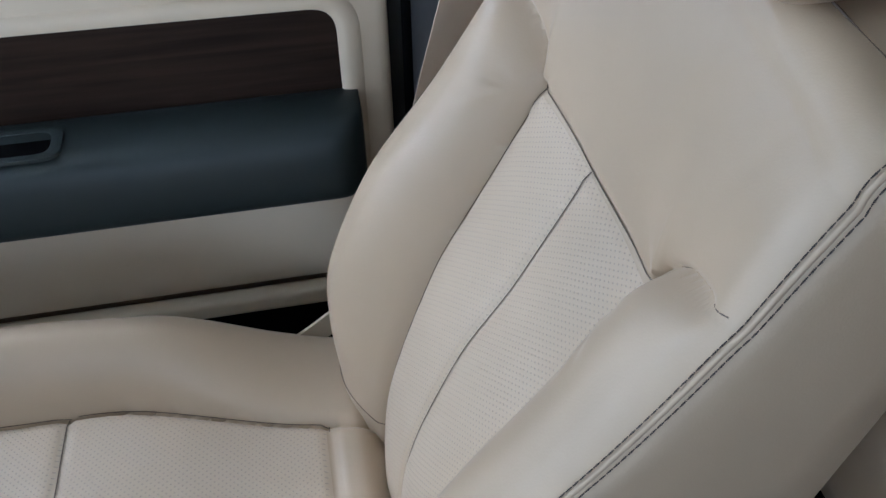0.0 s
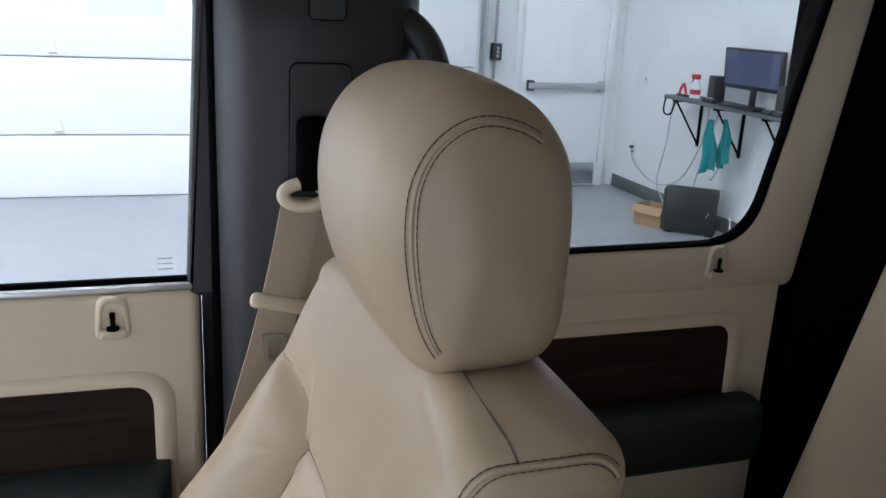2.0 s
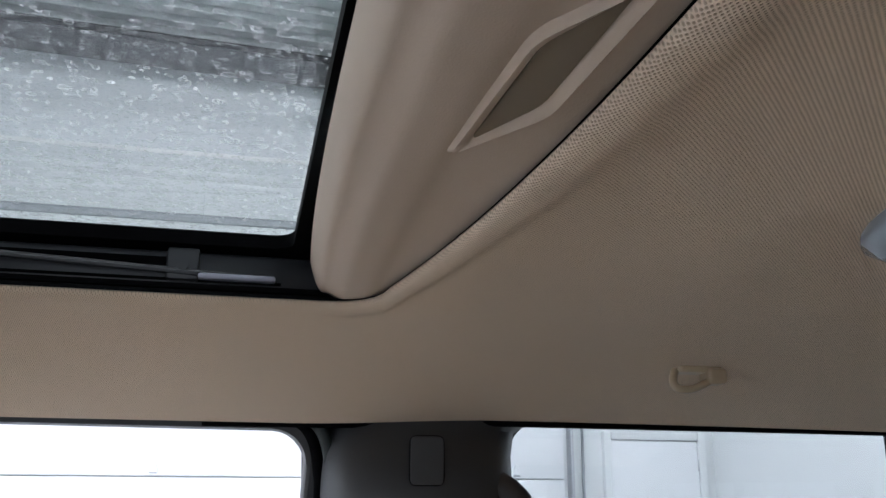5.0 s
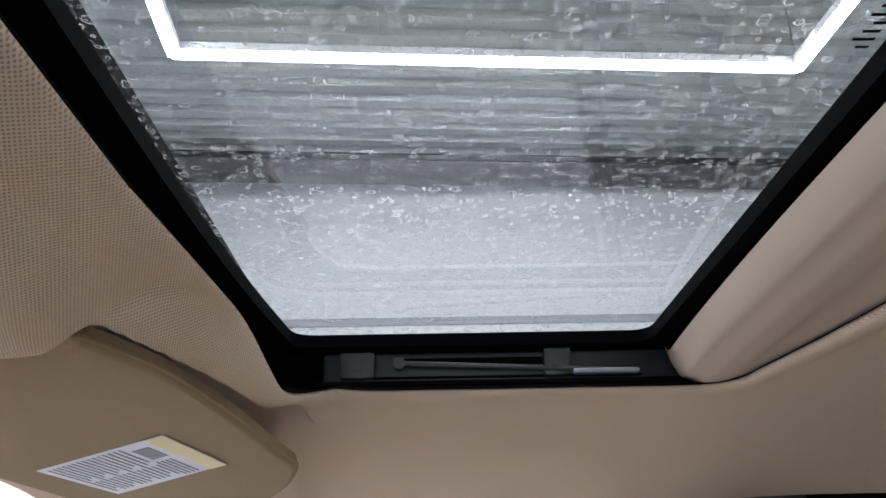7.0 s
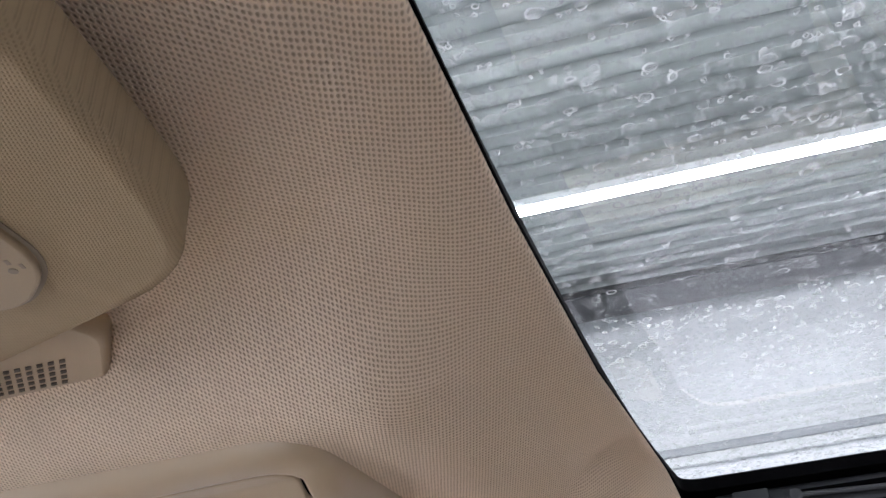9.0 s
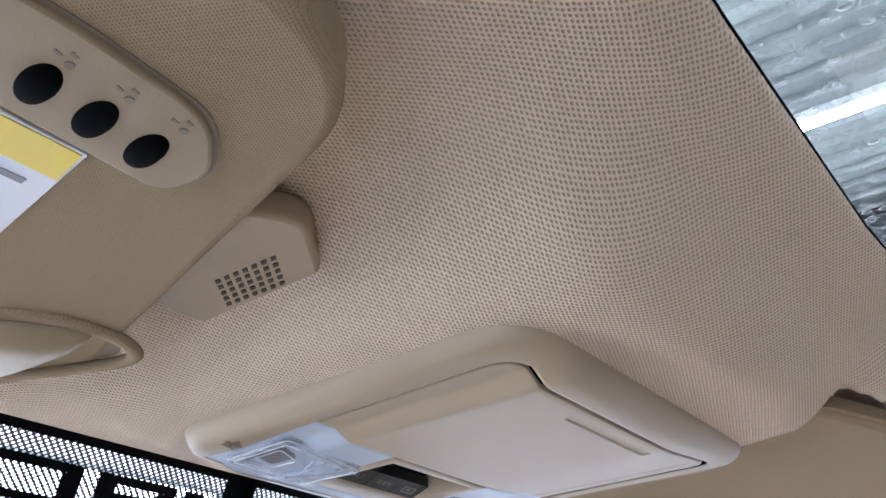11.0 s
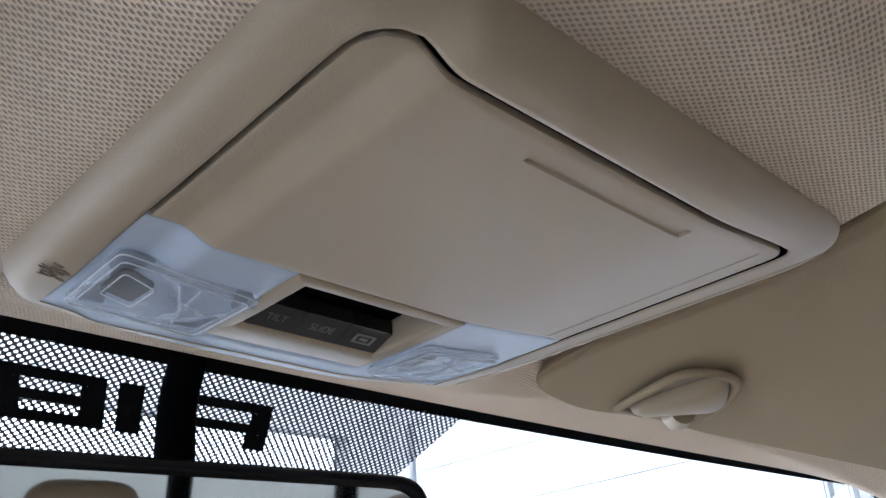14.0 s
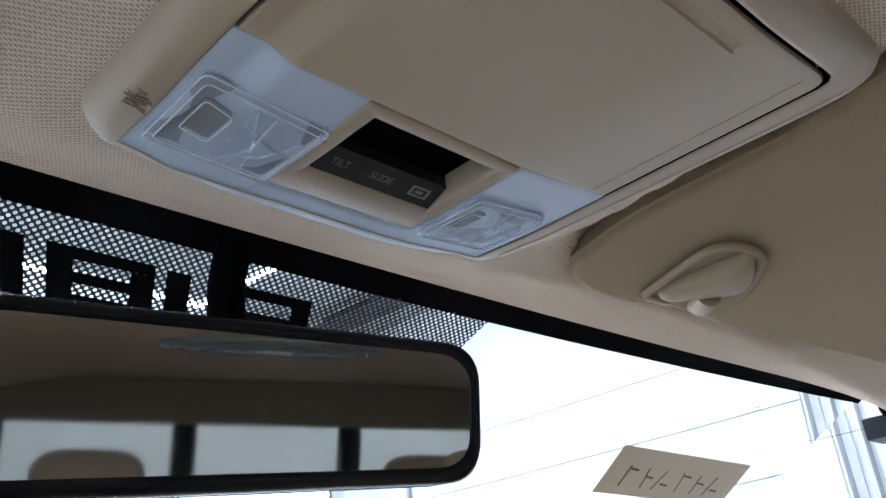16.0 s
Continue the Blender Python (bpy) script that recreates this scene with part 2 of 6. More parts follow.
grain(WOOD, 60, 5, 95)
THREAD = material("dark_thread", (0.045, 0.036, 0.030), 0.8)
WHITE = material("white_paint", (0.74, 0.755, 0.76), 0.6, var=0.02, scale=2)
PANEL = material("white_steel", (0.82, 0.83, 0.85), 0.45, var=0.02, scale=1.5)
CONCRETE = material("grey_epoxy_floor", (0.33, 0.35, 0.37), 0.35, var=0.12, scale=3)
STEEL = material("brushed_steel", (0.55, 0.56, 0.58), 0.35, metal=1.0, var=0.05)
GALV = material("galvanised_fitting", (0.50, 0.51, 0.53), 0.5, metal=0.4, var=0.05)
CORRUGATED = material("galvanised_deck", (0.36, 0.385, 0.375), 0.55, metal=0.2, var=0.05, scale=2)
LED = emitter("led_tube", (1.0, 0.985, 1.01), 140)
WEBBING = material("belt_webbing", (0.52, 0.42, 0.315), 0.7, var=0.05, scale=40, bump=0.5, bump_scale=1800)
GLASS = material("clear_glass", (1, 1, 1), 0.0, var=0, Transmission_Weight=1.0, IOR=1.02)
MIRROR = material("mirror_silver", (0.37, 0.35, 0.305), 0.0, metal=1.0, var=0)

CONSOLE = material("console_plastic", (0.392, 0.310, 0.212), 0.38, var=0.04, scale=8, bump=0.15, bump_scale=1800)
SHADE = material("sunshade_fabric", (0.50, 0.41, 0.33), 0.8, var=0.05, scale=8, bump=0.2, bump_scale=900)
# darker tan: shade put into recess floors and gaps, also the button print
DARKBEIGE = material("tan_shade_and_print", (0.20, 0.16, 0.11), 0.6)
LILAC = material("grey_nylon", (0.30, 0.30, 0.36), 0.5)
TAN = material("tan_visor_plastic", (0.295, 0.224, 0.138), 0.45, spec=0.25, var=0.04, scale=8, bump=0.12, bump_scale=1800)
GRILLE = material("shaded_mesh", (0.055, 0.045, 0.036), 0.7)
GROOVE = material("grey_brown_plastic", (0.20, 0.165, 0.13), 0.5)
# pale colour for highlights put on the clear covers' edges
EDGE = material("edge_highlight", (0.74, 0.78, 0.88), 0.15, var=0.35, scale=160, spec=0.9)
MILK = material("milky_lens", (0.50, 0.575, 0.70), 0.35, var=0.03, scale=20)
WELL = material("lamp_reflector", (0.23, 0.25, 0.30), 0.3, metal=0.4, var=0.3, scale=70)
BULB = material("bulb_plate", (0.12, 0.105, 0.10), 0.5, var=0.1, scale=60)
CLEAR = material("clear_plastic", (0.70, 0.76, 0.88), 0.05, var=0.05, bump=0.5, bump_scale=95, spec=0.9, Alpha=0.24)
SILVER = material("silver_plastic", (0.27, 0.30, 0.33), 0.22, metal=0.35, var=0.25, scale=26)
KEY = material("black_key", (0.012, 0.012, 0.014), 0.4)
PRINT = material("key_print", (0.24, 0.24, 0.24), 0.6)
GLOSS_BLACK = material("gloss_black", (0.006, 0.006, 0.007), 0.22, spec=0.25)
PAPER = material("label_paper", (0.75, 0.77, 0.84), 0.5, var=0.03)
BRIGHT_YELLOW = material("label_bright_yellow", (0.80, 0.62, 0.08), 0.5, var=0.03)
YELLOW = material("label_yellow", (0.78, 0.67, 0.36), 0.5, var=0.03)
PRINT_GREY = material("label_print", (0.22, 0.23, 0.27), 0.6)
NOTE = material("manila_paper", (0.60, 0.50, 0.36), 0.8, var=0.05, scale=30)
PENCIL = material("marker_ink", (0.12, 0.10, 0.08), 0.8)
GEAR = material("gear_plastic", (0.022, 0.023, 0.026), 0.4, var=0.15, scale=40)


def dotted(name, pitch, hole):
    """Black print with a staggered grid of clear dots."""
    m = bpy.data.materials.new(name)
    m.use_nodes = True
    nt = m.node_tree
    b = nt.nodes["Principled BSDF"]
    b.inputs["Base Color"].default_value, b.inputs["Roughness"].default_value = (0.012, 0.012, 0.012, 1), 0.5
    tc = nt.nodes.new("ShaderNodeTexCoord")
    mp = nt.nodes.new("ShaderNodeMapping")
    mp.inputs["Scale"].default_value = (1 / pitch, 1.166 / pitch, 0)
    mp.inputs["Rotation"].default_value = (0, 0, 0)
    r45 = nt.nodes.new("ShaderNodeMapping")
    r45.inputs["Rotation"].default_value = (0, 0, radians(45))
    v = nt.nodes.new("ShaderNodeTexVoronoi")
    v.voronoi_dimensions = "2D"
    v.inputs["Scale"].default_value, v.inputs["Randomness"].default_value = 1.0, 0.0
    nt.links.new(tc.outputs["Object"], mp.inputs[0])
    nt.links.new(mp.outputs[0], r45.inputs[0])
    nt.links.new(r45.outputs[0], v.inputs["Vector"])
    lt = nt.nodes.new("ShaderNodeMath")
    lt.operation, lt.inputs[1].default_value = "LESS_THAN", hole
    nt.links.new(v.outputs["Distance"], lt.inputs[0])
    tr = nt.nodes.new("ShaderNodeBsdfTransparent")
    mx = nt.nodes.new("ShaderNodeMixShader")
    nt.links.new(lt.outputs[0], mx.inputs[0])
    nt.links.new(b.outputs[0], mx.inputs[1])
    nt.links.new(tr.outputs[0], mx.inputs[2])
    nt.links.new(mx.outputs[0], nt.nodes["Material Output"].inputs[0])
    return m


DOTS = dotted("dotted_print", 0.0033, 0.325)


def spotted(name):
    """Clear dusty glass with dried rings of water."""
    m = bpy.data.materials.new(name)
    m.use_nodes = True
    nt = m.node_tree
    nt.nodes.remove(nt.nodes["Principled BSDF"])

    def calc(op, a, b=None, c=None):
        n = nt.nodes.new("ShaderNodeMath")
        n.operation = op
        for i, v in enumerate((a, b, c)):
            if v is None:
                continue
            if isinstance(v, (int, float)):
                n.inputs[i].default_value = v
            else:
                nt.links.new(v, n.inputs[i])
        return n.outputs[0]

    def ramped(v, lo, hi, t0=0.0, t1=1.0):
        n = nt.nodes.new("ShaderNodeMapRange")
        for key, x in (("From Min", lo), ("From Max", hi), ("To Min", t0), ("To Max", t1)):
            n.inputs[key].default_value = x
        nt.links.new(v, n.inputs["Value"])
        return n.outputs[0]

    def noisy(scale, detail=3.0):
        n = nt.nodes.new("ShaderNodeTexNoise")
        n.inputs["Scale"].default_value, n.inputs["Detail"].default_value = scale, detail
        nt.links.new(tc.outputs["Object"], n.inputs["Vector"])
        return n

    tc = nt.nodes.new("ShaderNodeTexCoord")
    total = None
    # squeezed, crooked rings of several sizes, each closed but of uneven strength
    for scale, r0, spread, wid, keep, wobble, stretch in ((70, 0.10, 0.17, 0.050, 0.45, 0.0045, 1.5), (115, 0.12, 0.20, 0.075, 0.40, 0.0030, 0.8), (210, 0.12, 0.18, 0.14, 0.45, 0.0018, 1.2)):
        wob = noisy(scale * 2.2)
        mixv = nt.nodes.new("ShaderNodeVectorMath")
        mixv.operation = "MULTIPLY_ADD"
        mixv.inputs[1].default_value = (wobble, wobble, 0)
        nt.links.new(wob.outputs["Color"], mixv.inputs[0])
        nt.links.new(tc.outputs["Object"], mixv.inputs[2])
        mp = nt.nodes.new("ShaderNodeMapping")
        mp.inputs["Rotation"].default_value = (0, 0, 0.6 * scale)
        mp.inputs["Scale"].default_value = (1, stretch, 0)
        nt.links.new(mixv.outputs[0], mp.inputs[0])
        v = nt.nodes.new("ShaderNodeTexVoronoi")
        v.voronoi_dimensions = "2D"
        v.inputs["Scale"].default_value, v.inputs["Randomness"].default_value = scale, 0.85
        nt.links.new(mp.outputs[0], v.inputs["Vector"])
        cs = nt.nodes.new("ShaderNodeSeparateColor")
        nt.links.new(v.outputs["Color"], cs.inputs[0])
        rad = calc("MULTIPLY_ADD", cs.outputs[0], spread, r0)
        off = calc("SUBTRACT", v.outputs["Distance"], rad)
        ring = ramped(calc("ABSOLUTE", off), wid, wid * 0.2)
        fill = ramped(off, 0.0, -0.05, 0.0, 0.22)
        there = calc("GREATER_THAN", cs.outputs[1], keep)
        power = calc("MULTIPLY_ADD", cs.outputs[2], 0.7, 0.3)
        spot = calc("MULTIPLY", calc("MULTIPLY", calc("MAXIMUM", ring, fill), there), power)
        total = spot if total is None else calc("MAXIMUM", total, spot)
    # uneven strength of the spots, and a film of dust with fine streaks
    uneven = ramped(noisy(95, 4).outputs["Fac"], 0.35, 0.62, 0.25, 1.0)
    dust = ramped(noisy(420, 5).outputs["Fac"], 0.40, 0.75, 0.02, 0.055)
    film = calc("MAXIMUM", calc("MULTIPLY", calc("MULTIPLY", total, uneven), 0.95), dust)
    tr = nt.nodes.new("ShaderNodeBsdfTransparent")
    tr.inputs[0].default_value = (0.385, 0.411, 0.402, 1)
    tl = nt.nodes.new("ShaderNodeBsdfTranslucent")
    tl.inputs[0].default_value = (0.232, 0.243, 0.243, 1)
    gl = nt.nodes.new("ShaderNodeBsdfGlossy")
    gl.inputs["Roughness"].default_value = 0.02
    mx1, mx2 = nt.nodes.new("ShaderNodeMixShader"), nt.nodes.new("ShaderNodeMixShader")
    nt.links.new(film, mx1.inputs[0])
    nt.links.new(tr.outputs[0], mx1.inputs[1])
    nt.links.new(tl.outputs[0], mx1.inputs[2])
    mx2.inputs[0].default_value = 0.10
    nt.links.new(mx1.outputs[0], mx2.inputs[1])
    nt.links.new(gl.outputs[0], mx2.inputs[2])
    nt.links.new(mx2.outputs[0], nt.nodes["Material Output"].inputs[0])
    return m


SPOTTED = spotted("spotted_roof_glass")


def tinted(name, color, gloss):
    """Thin tinted pane: clear with a slight even gloss."""
    m = bpy.data.materials.new(name)
    m.use_nodes = True
    nt = m.node_tree
    nt.nodes.remove(nt.nodes["Principled BSDF"])
    tr, gl, mx = nt.nodes.new("ShaderNodeBsdfTransparent"), nt.nodes.new("ShaderNodeBsdfGlossy"), nt.nodes.new("ShaderNodeMixShader")
    tr.inputs[0].default_value = (*color, 1)
    gl.inputs["Roughness"].default_value = 0.01
    mx.inputs[0].default_value = gloss
    nt.links.new(tr.outputs[0], mx.inputs[1])
    nt.links.new(gl.outputs[0], mx.inputs[2])
    nt.links.new(mx.outputs[0], nt.nodes["Material Output"].inputs[0])
    return m


SIDE_TINT = tinted("side_glass", (0.58, 0.61, 0.61), 0.04)
REAR_TINT = tinted("rear_glass", (0.70, 0.73, 0.74), 0.03)

# ---- garage ----
GX, GY0, GY1, GX0, GH = 7.4, -4.35, 9.0, -5.2, 5.5
structure("floor", box((GX0 - 0.3, GY0 - 0.3, -0.2), (GX + 0.3, GY1 + 0.3, 0)), CONCRETE, "smooth grey sealed concrete garage floor", "floor")
structure("wall_east", box((GX, GY0 - 0.3, 0), (GX + 0.3, GY1 + 0.3, GH)), WHITE, "white painted garage wall with overhead doors", "wall")
structure("wall_south", box((GX0 - 0.3, GY0 - 0.3, 0), (GX, GY0, GH)), WHITE, "white painted garage wall with a small shelf", "wall")
bm = box((GX0 - 0.3, GY1, 4.2), (GX, GY1 + 0.3, GH))
box((GX0 - 0.3, GY1, 0), (GX0 + 0.6, GY1 + 0.3, 4.2), bm=bm)
box((GX - 0.6, GY1, 0), (GX, GY1 + 0.3, 4.2), bm=bm)
structure("wall_north", bm, WHITE, "white garage wall, unseen, with an opening added to light the truck from ahead", "wall")
# lamp added in the assumed opening, to light the cab from ahead
front_fill = bpy.data.lights.new("front_fill_light", "AREA")
front_fill.shape, front_fill.size, front_fill.size_y, front_fill.energy, front_fill.color = "RECTANGLE", 11.2, 4.1, 530, (0.93, 0.96, 1.0)
lamp_ob = new("front_fill_light", front_fill)
lamp_ob.matrix_world = Matrix.Translation((1.0, GY1 + 0.1, 2.1)) @ Euler((radians(-90), 0, 0)).to_matrix().to_4x4()
bm = box((GX0 - 0.3, GY0, 0), (GX0, -3.6, GH))
box((GX0 - 0.3, -3.6, 3.6), (GX0, 2.4, GH), bm=bm)
box((GX0 - 0.3, 2.4, 0), (GX0, GY1, GH), bm=bm)
structure("wall_west", bm, WHITE, "white garage wall, unseen, with an opening added for light from the driver's side", "wall")
# unseen lamp added to brighten surfaces that face the driver's side
side_fill = bpy.data.lights.new("side_fill_light", "AREA")
side_fill.shape, side_fill.size, side_fill.size_y, side_fill.energy, side_fill.color = "RECTANGLE", 6.0, 3.6, 215, (0.93, 0.96, 1.0)
new("side_fill_light", side_fill).matrix_world = Matrix.Translation((GX0 - 0.1, -0.6, 1.8)) @ Euler((radians(90), 0, radians(-90))).to_matrix().to_4x4()
SKEW = radians(3.5)     # lamps, ceiling and beam are turned to fit the camera's view


def turned(ob, pivot):
    """Turn a thing about an upright line through the pivot."""
    p = Vector(pivot)
    ob.location = p + Matrix.Rotation(SKEW, 3, "Z") @ (ob.location - p)
    ob.rotation_euler = (0, 0, SKEW)
    return ob


bm = bmesh.new()
prof, xx = [], GX0 - 0.8
while xx < GX + 0.8:
    for dx, dz in ((0, 0), (0.10, 0), (0.13, 0.05), (0.20, 0.05), (0.23, 0)):
        prof.append((xx + dx, GH + dz))
    xx += 0.23
va = [bm.verts.new((x, GY0 - 0.5, z)) for x, z in prof]
vb = [bm.verts.new((x, GY1 + 0.5, z)) for x, z in prof]
for i in range(len(prof) - 1):
    if (va[i].co - va[i + 1].co).length > 1e-6:
        bm.faces.new((va[i], va[i + 1], vb[i + 1], vb[i]))
bmesh.ops.rotate(bm, verts=bm.verts, cent=(4.6, -0.22, GH), matrix=Matrix.Rotation(SKEW, 3, "Z"))
structure("ceiling_garage", bm, CORRUGATED, "ribbed galvanised metal garage ceiling", "ceiling", smooth=0)
structure("ceiling_cover", box((GX0 - 0.3, GY0 - 0.3, GH + 0.08), (GX + 0.3, GY1 + 0.3, GH + 0.3)), CORRUGATED, "closed roof above the ribbed ceiling", "ceiling")


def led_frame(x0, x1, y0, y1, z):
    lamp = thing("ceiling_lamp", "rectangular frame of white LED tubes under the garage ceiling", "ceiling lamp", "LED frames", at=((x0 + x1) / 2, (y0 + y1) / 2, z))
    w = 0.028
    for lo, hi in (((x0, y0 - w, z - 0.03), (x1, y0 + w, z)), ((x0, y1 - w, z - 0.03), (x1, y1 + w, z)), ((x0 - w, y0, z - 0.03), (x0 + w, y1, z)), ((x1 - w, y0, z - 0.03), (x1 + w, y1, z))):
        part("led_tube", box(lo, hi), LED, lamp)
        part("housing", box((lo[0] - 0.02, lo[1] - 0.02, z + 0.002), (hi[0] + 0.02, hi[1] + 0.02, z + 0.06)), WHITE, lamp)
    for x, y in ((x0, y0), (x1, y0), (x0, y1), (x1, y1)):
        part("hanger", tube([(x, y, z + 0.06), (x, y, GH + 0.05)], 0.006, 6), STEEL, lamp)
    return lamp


turned(led_frame(-1.0, 4.6, -2.36, 1.92, 5.0), (4.6, -0.22, 5.0))
# second frame is unseen, added to brighten the garage ahead
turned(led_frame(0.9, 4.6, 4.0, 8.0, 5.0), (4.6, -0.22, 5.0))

# sectional doors in the east wall


def sectional_door(y0, y1, lines, yh):
    d = thing("garage_door", "white sectional overhead garage door, closed", "garage door", "overhead doors", at=(GX - 0.05, (y0 + y1) / 2, 0))
    for z0, z1 in zip(lines, lines[1:]):
        part("panel", box((GX - 0.07, y0, z0 + 0.005), (GX - 0.012, y1, z1 - 0.005), 0.008), PANEL, d)
        if z1 < 3.9:
            for y in (yh, lerp(y0, y1, 0.08), lerp(y0, y1, 0.94)):
                o = rounded([(y - 0.042, z1 + 0.012), (y + 0.042, z1 + 0.012), (y + 0.034, z1 + 0.05), (y + 0.012, z1 + 0.125), (y - 0.012, z1 + 0.125), (y - 0.034, z1 + 0.05)], 0.01, 2)
                hinge = part("hinge", slab(o, side_at(GX - 0.088), 0.02, 0.004), PANEL, d)
                part("hinge_pin", tube([(GX - 0.092, y - 0.03, z1 + 0.03), (GX - 0.092, y + 0.03, z1 + 0.03)], 0.007, 8), GALV, hinge)
    for y in (y0 - 0.055, y1 + 0.055):
        part("track", box((GX - 0.15, y - 0.012, 0), (GX - 0.02, y + 0.012, 4.3), 0.004), STEEL, d)
        part("jamb", box((GX - 0.03, y - 0.09, 0), (GX - 0.001, y + 0.09, 4.3), 0.004), WHITE, d)
    if y0 > 0:
        return d
    part("header_rail", box((GX - 0.13, y0 - 0.1, 3.84), (GX - 0.02, y1 + 0.1, 3.93), 0.01), WHITE, d)
    part("top_seal", box((GX - 0.10, y0 - 0.1, 3.945), (GX - 0.02, y1 + 0.1, 4.02), 0.01), CONCRETE, d)
    return d


sectional_door(-2.80, 2.93, (0, 0.518, 1.14, 1.762, 2.384, 3.006, 3.628, 4.0), 0.765)
sectional_door(3.25, 8.33, (0, 0.518, 1.14, 1.762, 2.384, 3.006, 3.628, 4.0), 5.8)
# ---- cab shell ----
SX = 0.357          # middle of the passenger seat
RAIL = 0.75         # where the headliner ends above the side windows


def pad(x, y):
    """1 on the low middle pad that carries the overhead console, 0 in the recesses for the visors."""
    right = 0.100 + 0.32 * max(0.0, min(y, 0.505) - 0.398) + 0.10 * max(0.0, y - 0.505)
    wide = step(0.61, 0.69, y)
    return step(-0.205, -0.105, x) * (1 - step(right - 0.016 - 0.03 * wide, right + 0.006 + 0.11 * wide, x))


def visor_lip(x):
    """Where the padded strip behind the passenger visor ends."""
    return 0.3485 + 0.0625 * max(0.0, (0.45 - x) / 0.35) ** 1.5


def roof_z(x, y):
    z = 1.826 - (0.066 + 0.008 * step(-0.25, 0.0, y)) * (max(0, abs(x) - 0.42) / 0.33) ** 1.7 * (1 - 0.6 * step(0.45, 0.70, y))
    p = pad(x, y)
    recess = 0.013 * step(0.365, 0.395, y)
    if x > 0:
        # the strip rolls down to a lip, then the recess for the visor goes up
        e = visor_lip(x)
        inside = 1 - step(0.47, 0.53, x)
        deep = step(e - 0.001, e + 0.005, y) * (1 - step(0.650, 0.700, y))
        drop = lerp(0.022, lerp(0.031, 0.010, step(0.30, 0.42, x)), 1 - step(0.45, 0.60, y))
        recess = lerp(0.022 * step(0.365, 0.395, y), drop * step(e - 0.036, e - 0.004, y) * (1 - deep), inside)
    z -= lerp(recess, 0.049 * step(0.360, 0.440, y), p)
    z -= 0.014 * step(0.65, 0.70, y) * (1 - p)
    z = lerp(z, 1.7875, step(0.69, 0.735, y))
    z -= 0.006 * step(-0.3, -1.2, y)
    # shallow fold beside the rear edge of the opening
    z += 0.004 * math.exp(-((y + 0.16) / 0.06) ** 2) * math.exp(-(x / 0.4) ** 4)
    return z


def roof_front(x):
    return 0.742 - 0.024 * (abs(x) / 0.75) ** 2


OPEN_X, OPEN_F, OPEN_R = 0.435, 0.36, -0.05


def open_line(n=64):
    """Outline of the sunroof opening in the headliner."""
    base = rounded([(-OPEN_X, OPEN_R), (OPEN_X, OPEN_R), (OPEN_X, OPEN_F), (-OPEN_X, OPEN_F)], [0.05, 0.05, 0.07, 0.07], 6)
    out = []
    for i, p in enumerate(base):
        q = base[(i + 1) % len(base)]
        k = max(1, int((q - p).length / (0.0024 if p.y > 0.3 and q.y > 0.3 else 0.0070)))
        for j in range(k):
            out.append(p.lerp(q, j / k))
    bowed = []
    for p in out:
        dy = -0.03 * max(0, 1 - (p.x / 0.38) ** 2) if p.y < 0.05 else 0.0
        dy += (0.005 - 0.052 * max(0.0, p.x) - 0.03 * max(0.0, -p.x - 0.16)) * step(0.15, 0.33, p.y)      # the front edge bows forward
        bowed.append(Vector((p.x, p.y + dy)))
    return bowed


hole = open_line()
bm = bmesh.new()
# rings from the opening out to the edge of the roof
edge = []
for p in hole:
    c = Vector((0, 0.15))
    d = (p - c)
    edge.append((p, d))


def outer_point(d):
    c = Vector((0, 0.15))
    best = 9
    for k in range(1, 400):
        q = c + d * (k * 0.02)
        if abs(q.x) > RAIL or q.y > roof_front(q.x) or q.y < -1.25:
            best = k * 0.02
            break
    q = c + d * best
    return Vector((max(-RAIL, min(RAIL, q.x)), max(-1.25, min(roof_front(q.x), q.y))))


rings = []
lip = [(0.006, 0.006), (0.001, 0.005), (-0.001, 0.0025), (0.000, 0.0002), (0.002, -0.0014), (0.005, -0.0026), (0.010, -0.0034), (0.016, -0.0036), (0.021, -0.0032), (0.025, -0.0022), (0.029, -0.0010), (0.034, -0.0002)]
for out, dz in lip:
    ring = []
    for p, d in edge:
        n = d.normalized()
        q = p + n * out
        ring.append(bm.verts.new((q.x, q.y, roof_z(q.x, q.y) + dz)))
    rings.append(ring)
N = 120
for k in range(1, N + 1):
    ring = []
    for p, d in edge:
        n = d.normalized()
        a = p + n * 0.034
        q = a.lerp(outer_point(d), k / N)
        ring.append(bm.verts.new((q.x, q.y, roof_z(q.x, q.y))))
    rings.append(ring)
for a, b in zip(rings, rings[1:]):
    for i in range(len(a)):
        bm.faces.new((a[i - 1], a[i], b[i], b[i - 1]))
headliner = structure("ceiling", bm, FABRIC, "beige knitted headliner around the open sunroof shade", "headliner")

# floor tan bounces light upward; the same tan darkens the rear wall
SHELL_TAN = material("shell_tan", (0.22, 0.18, 0.135), 0.95, var=0.2, scale=60)
DASH = material("tan_dashboard", (0.30, 0.25, 0.19), 0.6, var=0.05)
# truck body round the cab: floor, sills, left side, rear wall, dashboard
cab = thing("truck_cab", "pickup truck cab seen from inside, dark shell", "truck", kind="structure", at=(0, 0, 0.55))
part("cab_floor", box((-0.88, -1.35, 0.50), (0.88, 1.3, 0.56)), SHELL_TAN, cab)
part("sill", box((0.80, -1.3, 0.50), (0.90, 1.3, 0.84), 0.02), BLACK, cab)
part("roof_skin", box((-0.80, -1.32, 1.915), (0.80, -0.07, 1.93)), BLACK, cab)
part("roof_skin", box((-0.80, 0.40, 1.915), (0.80, 0.80, 1.93)), BLACK, cab)
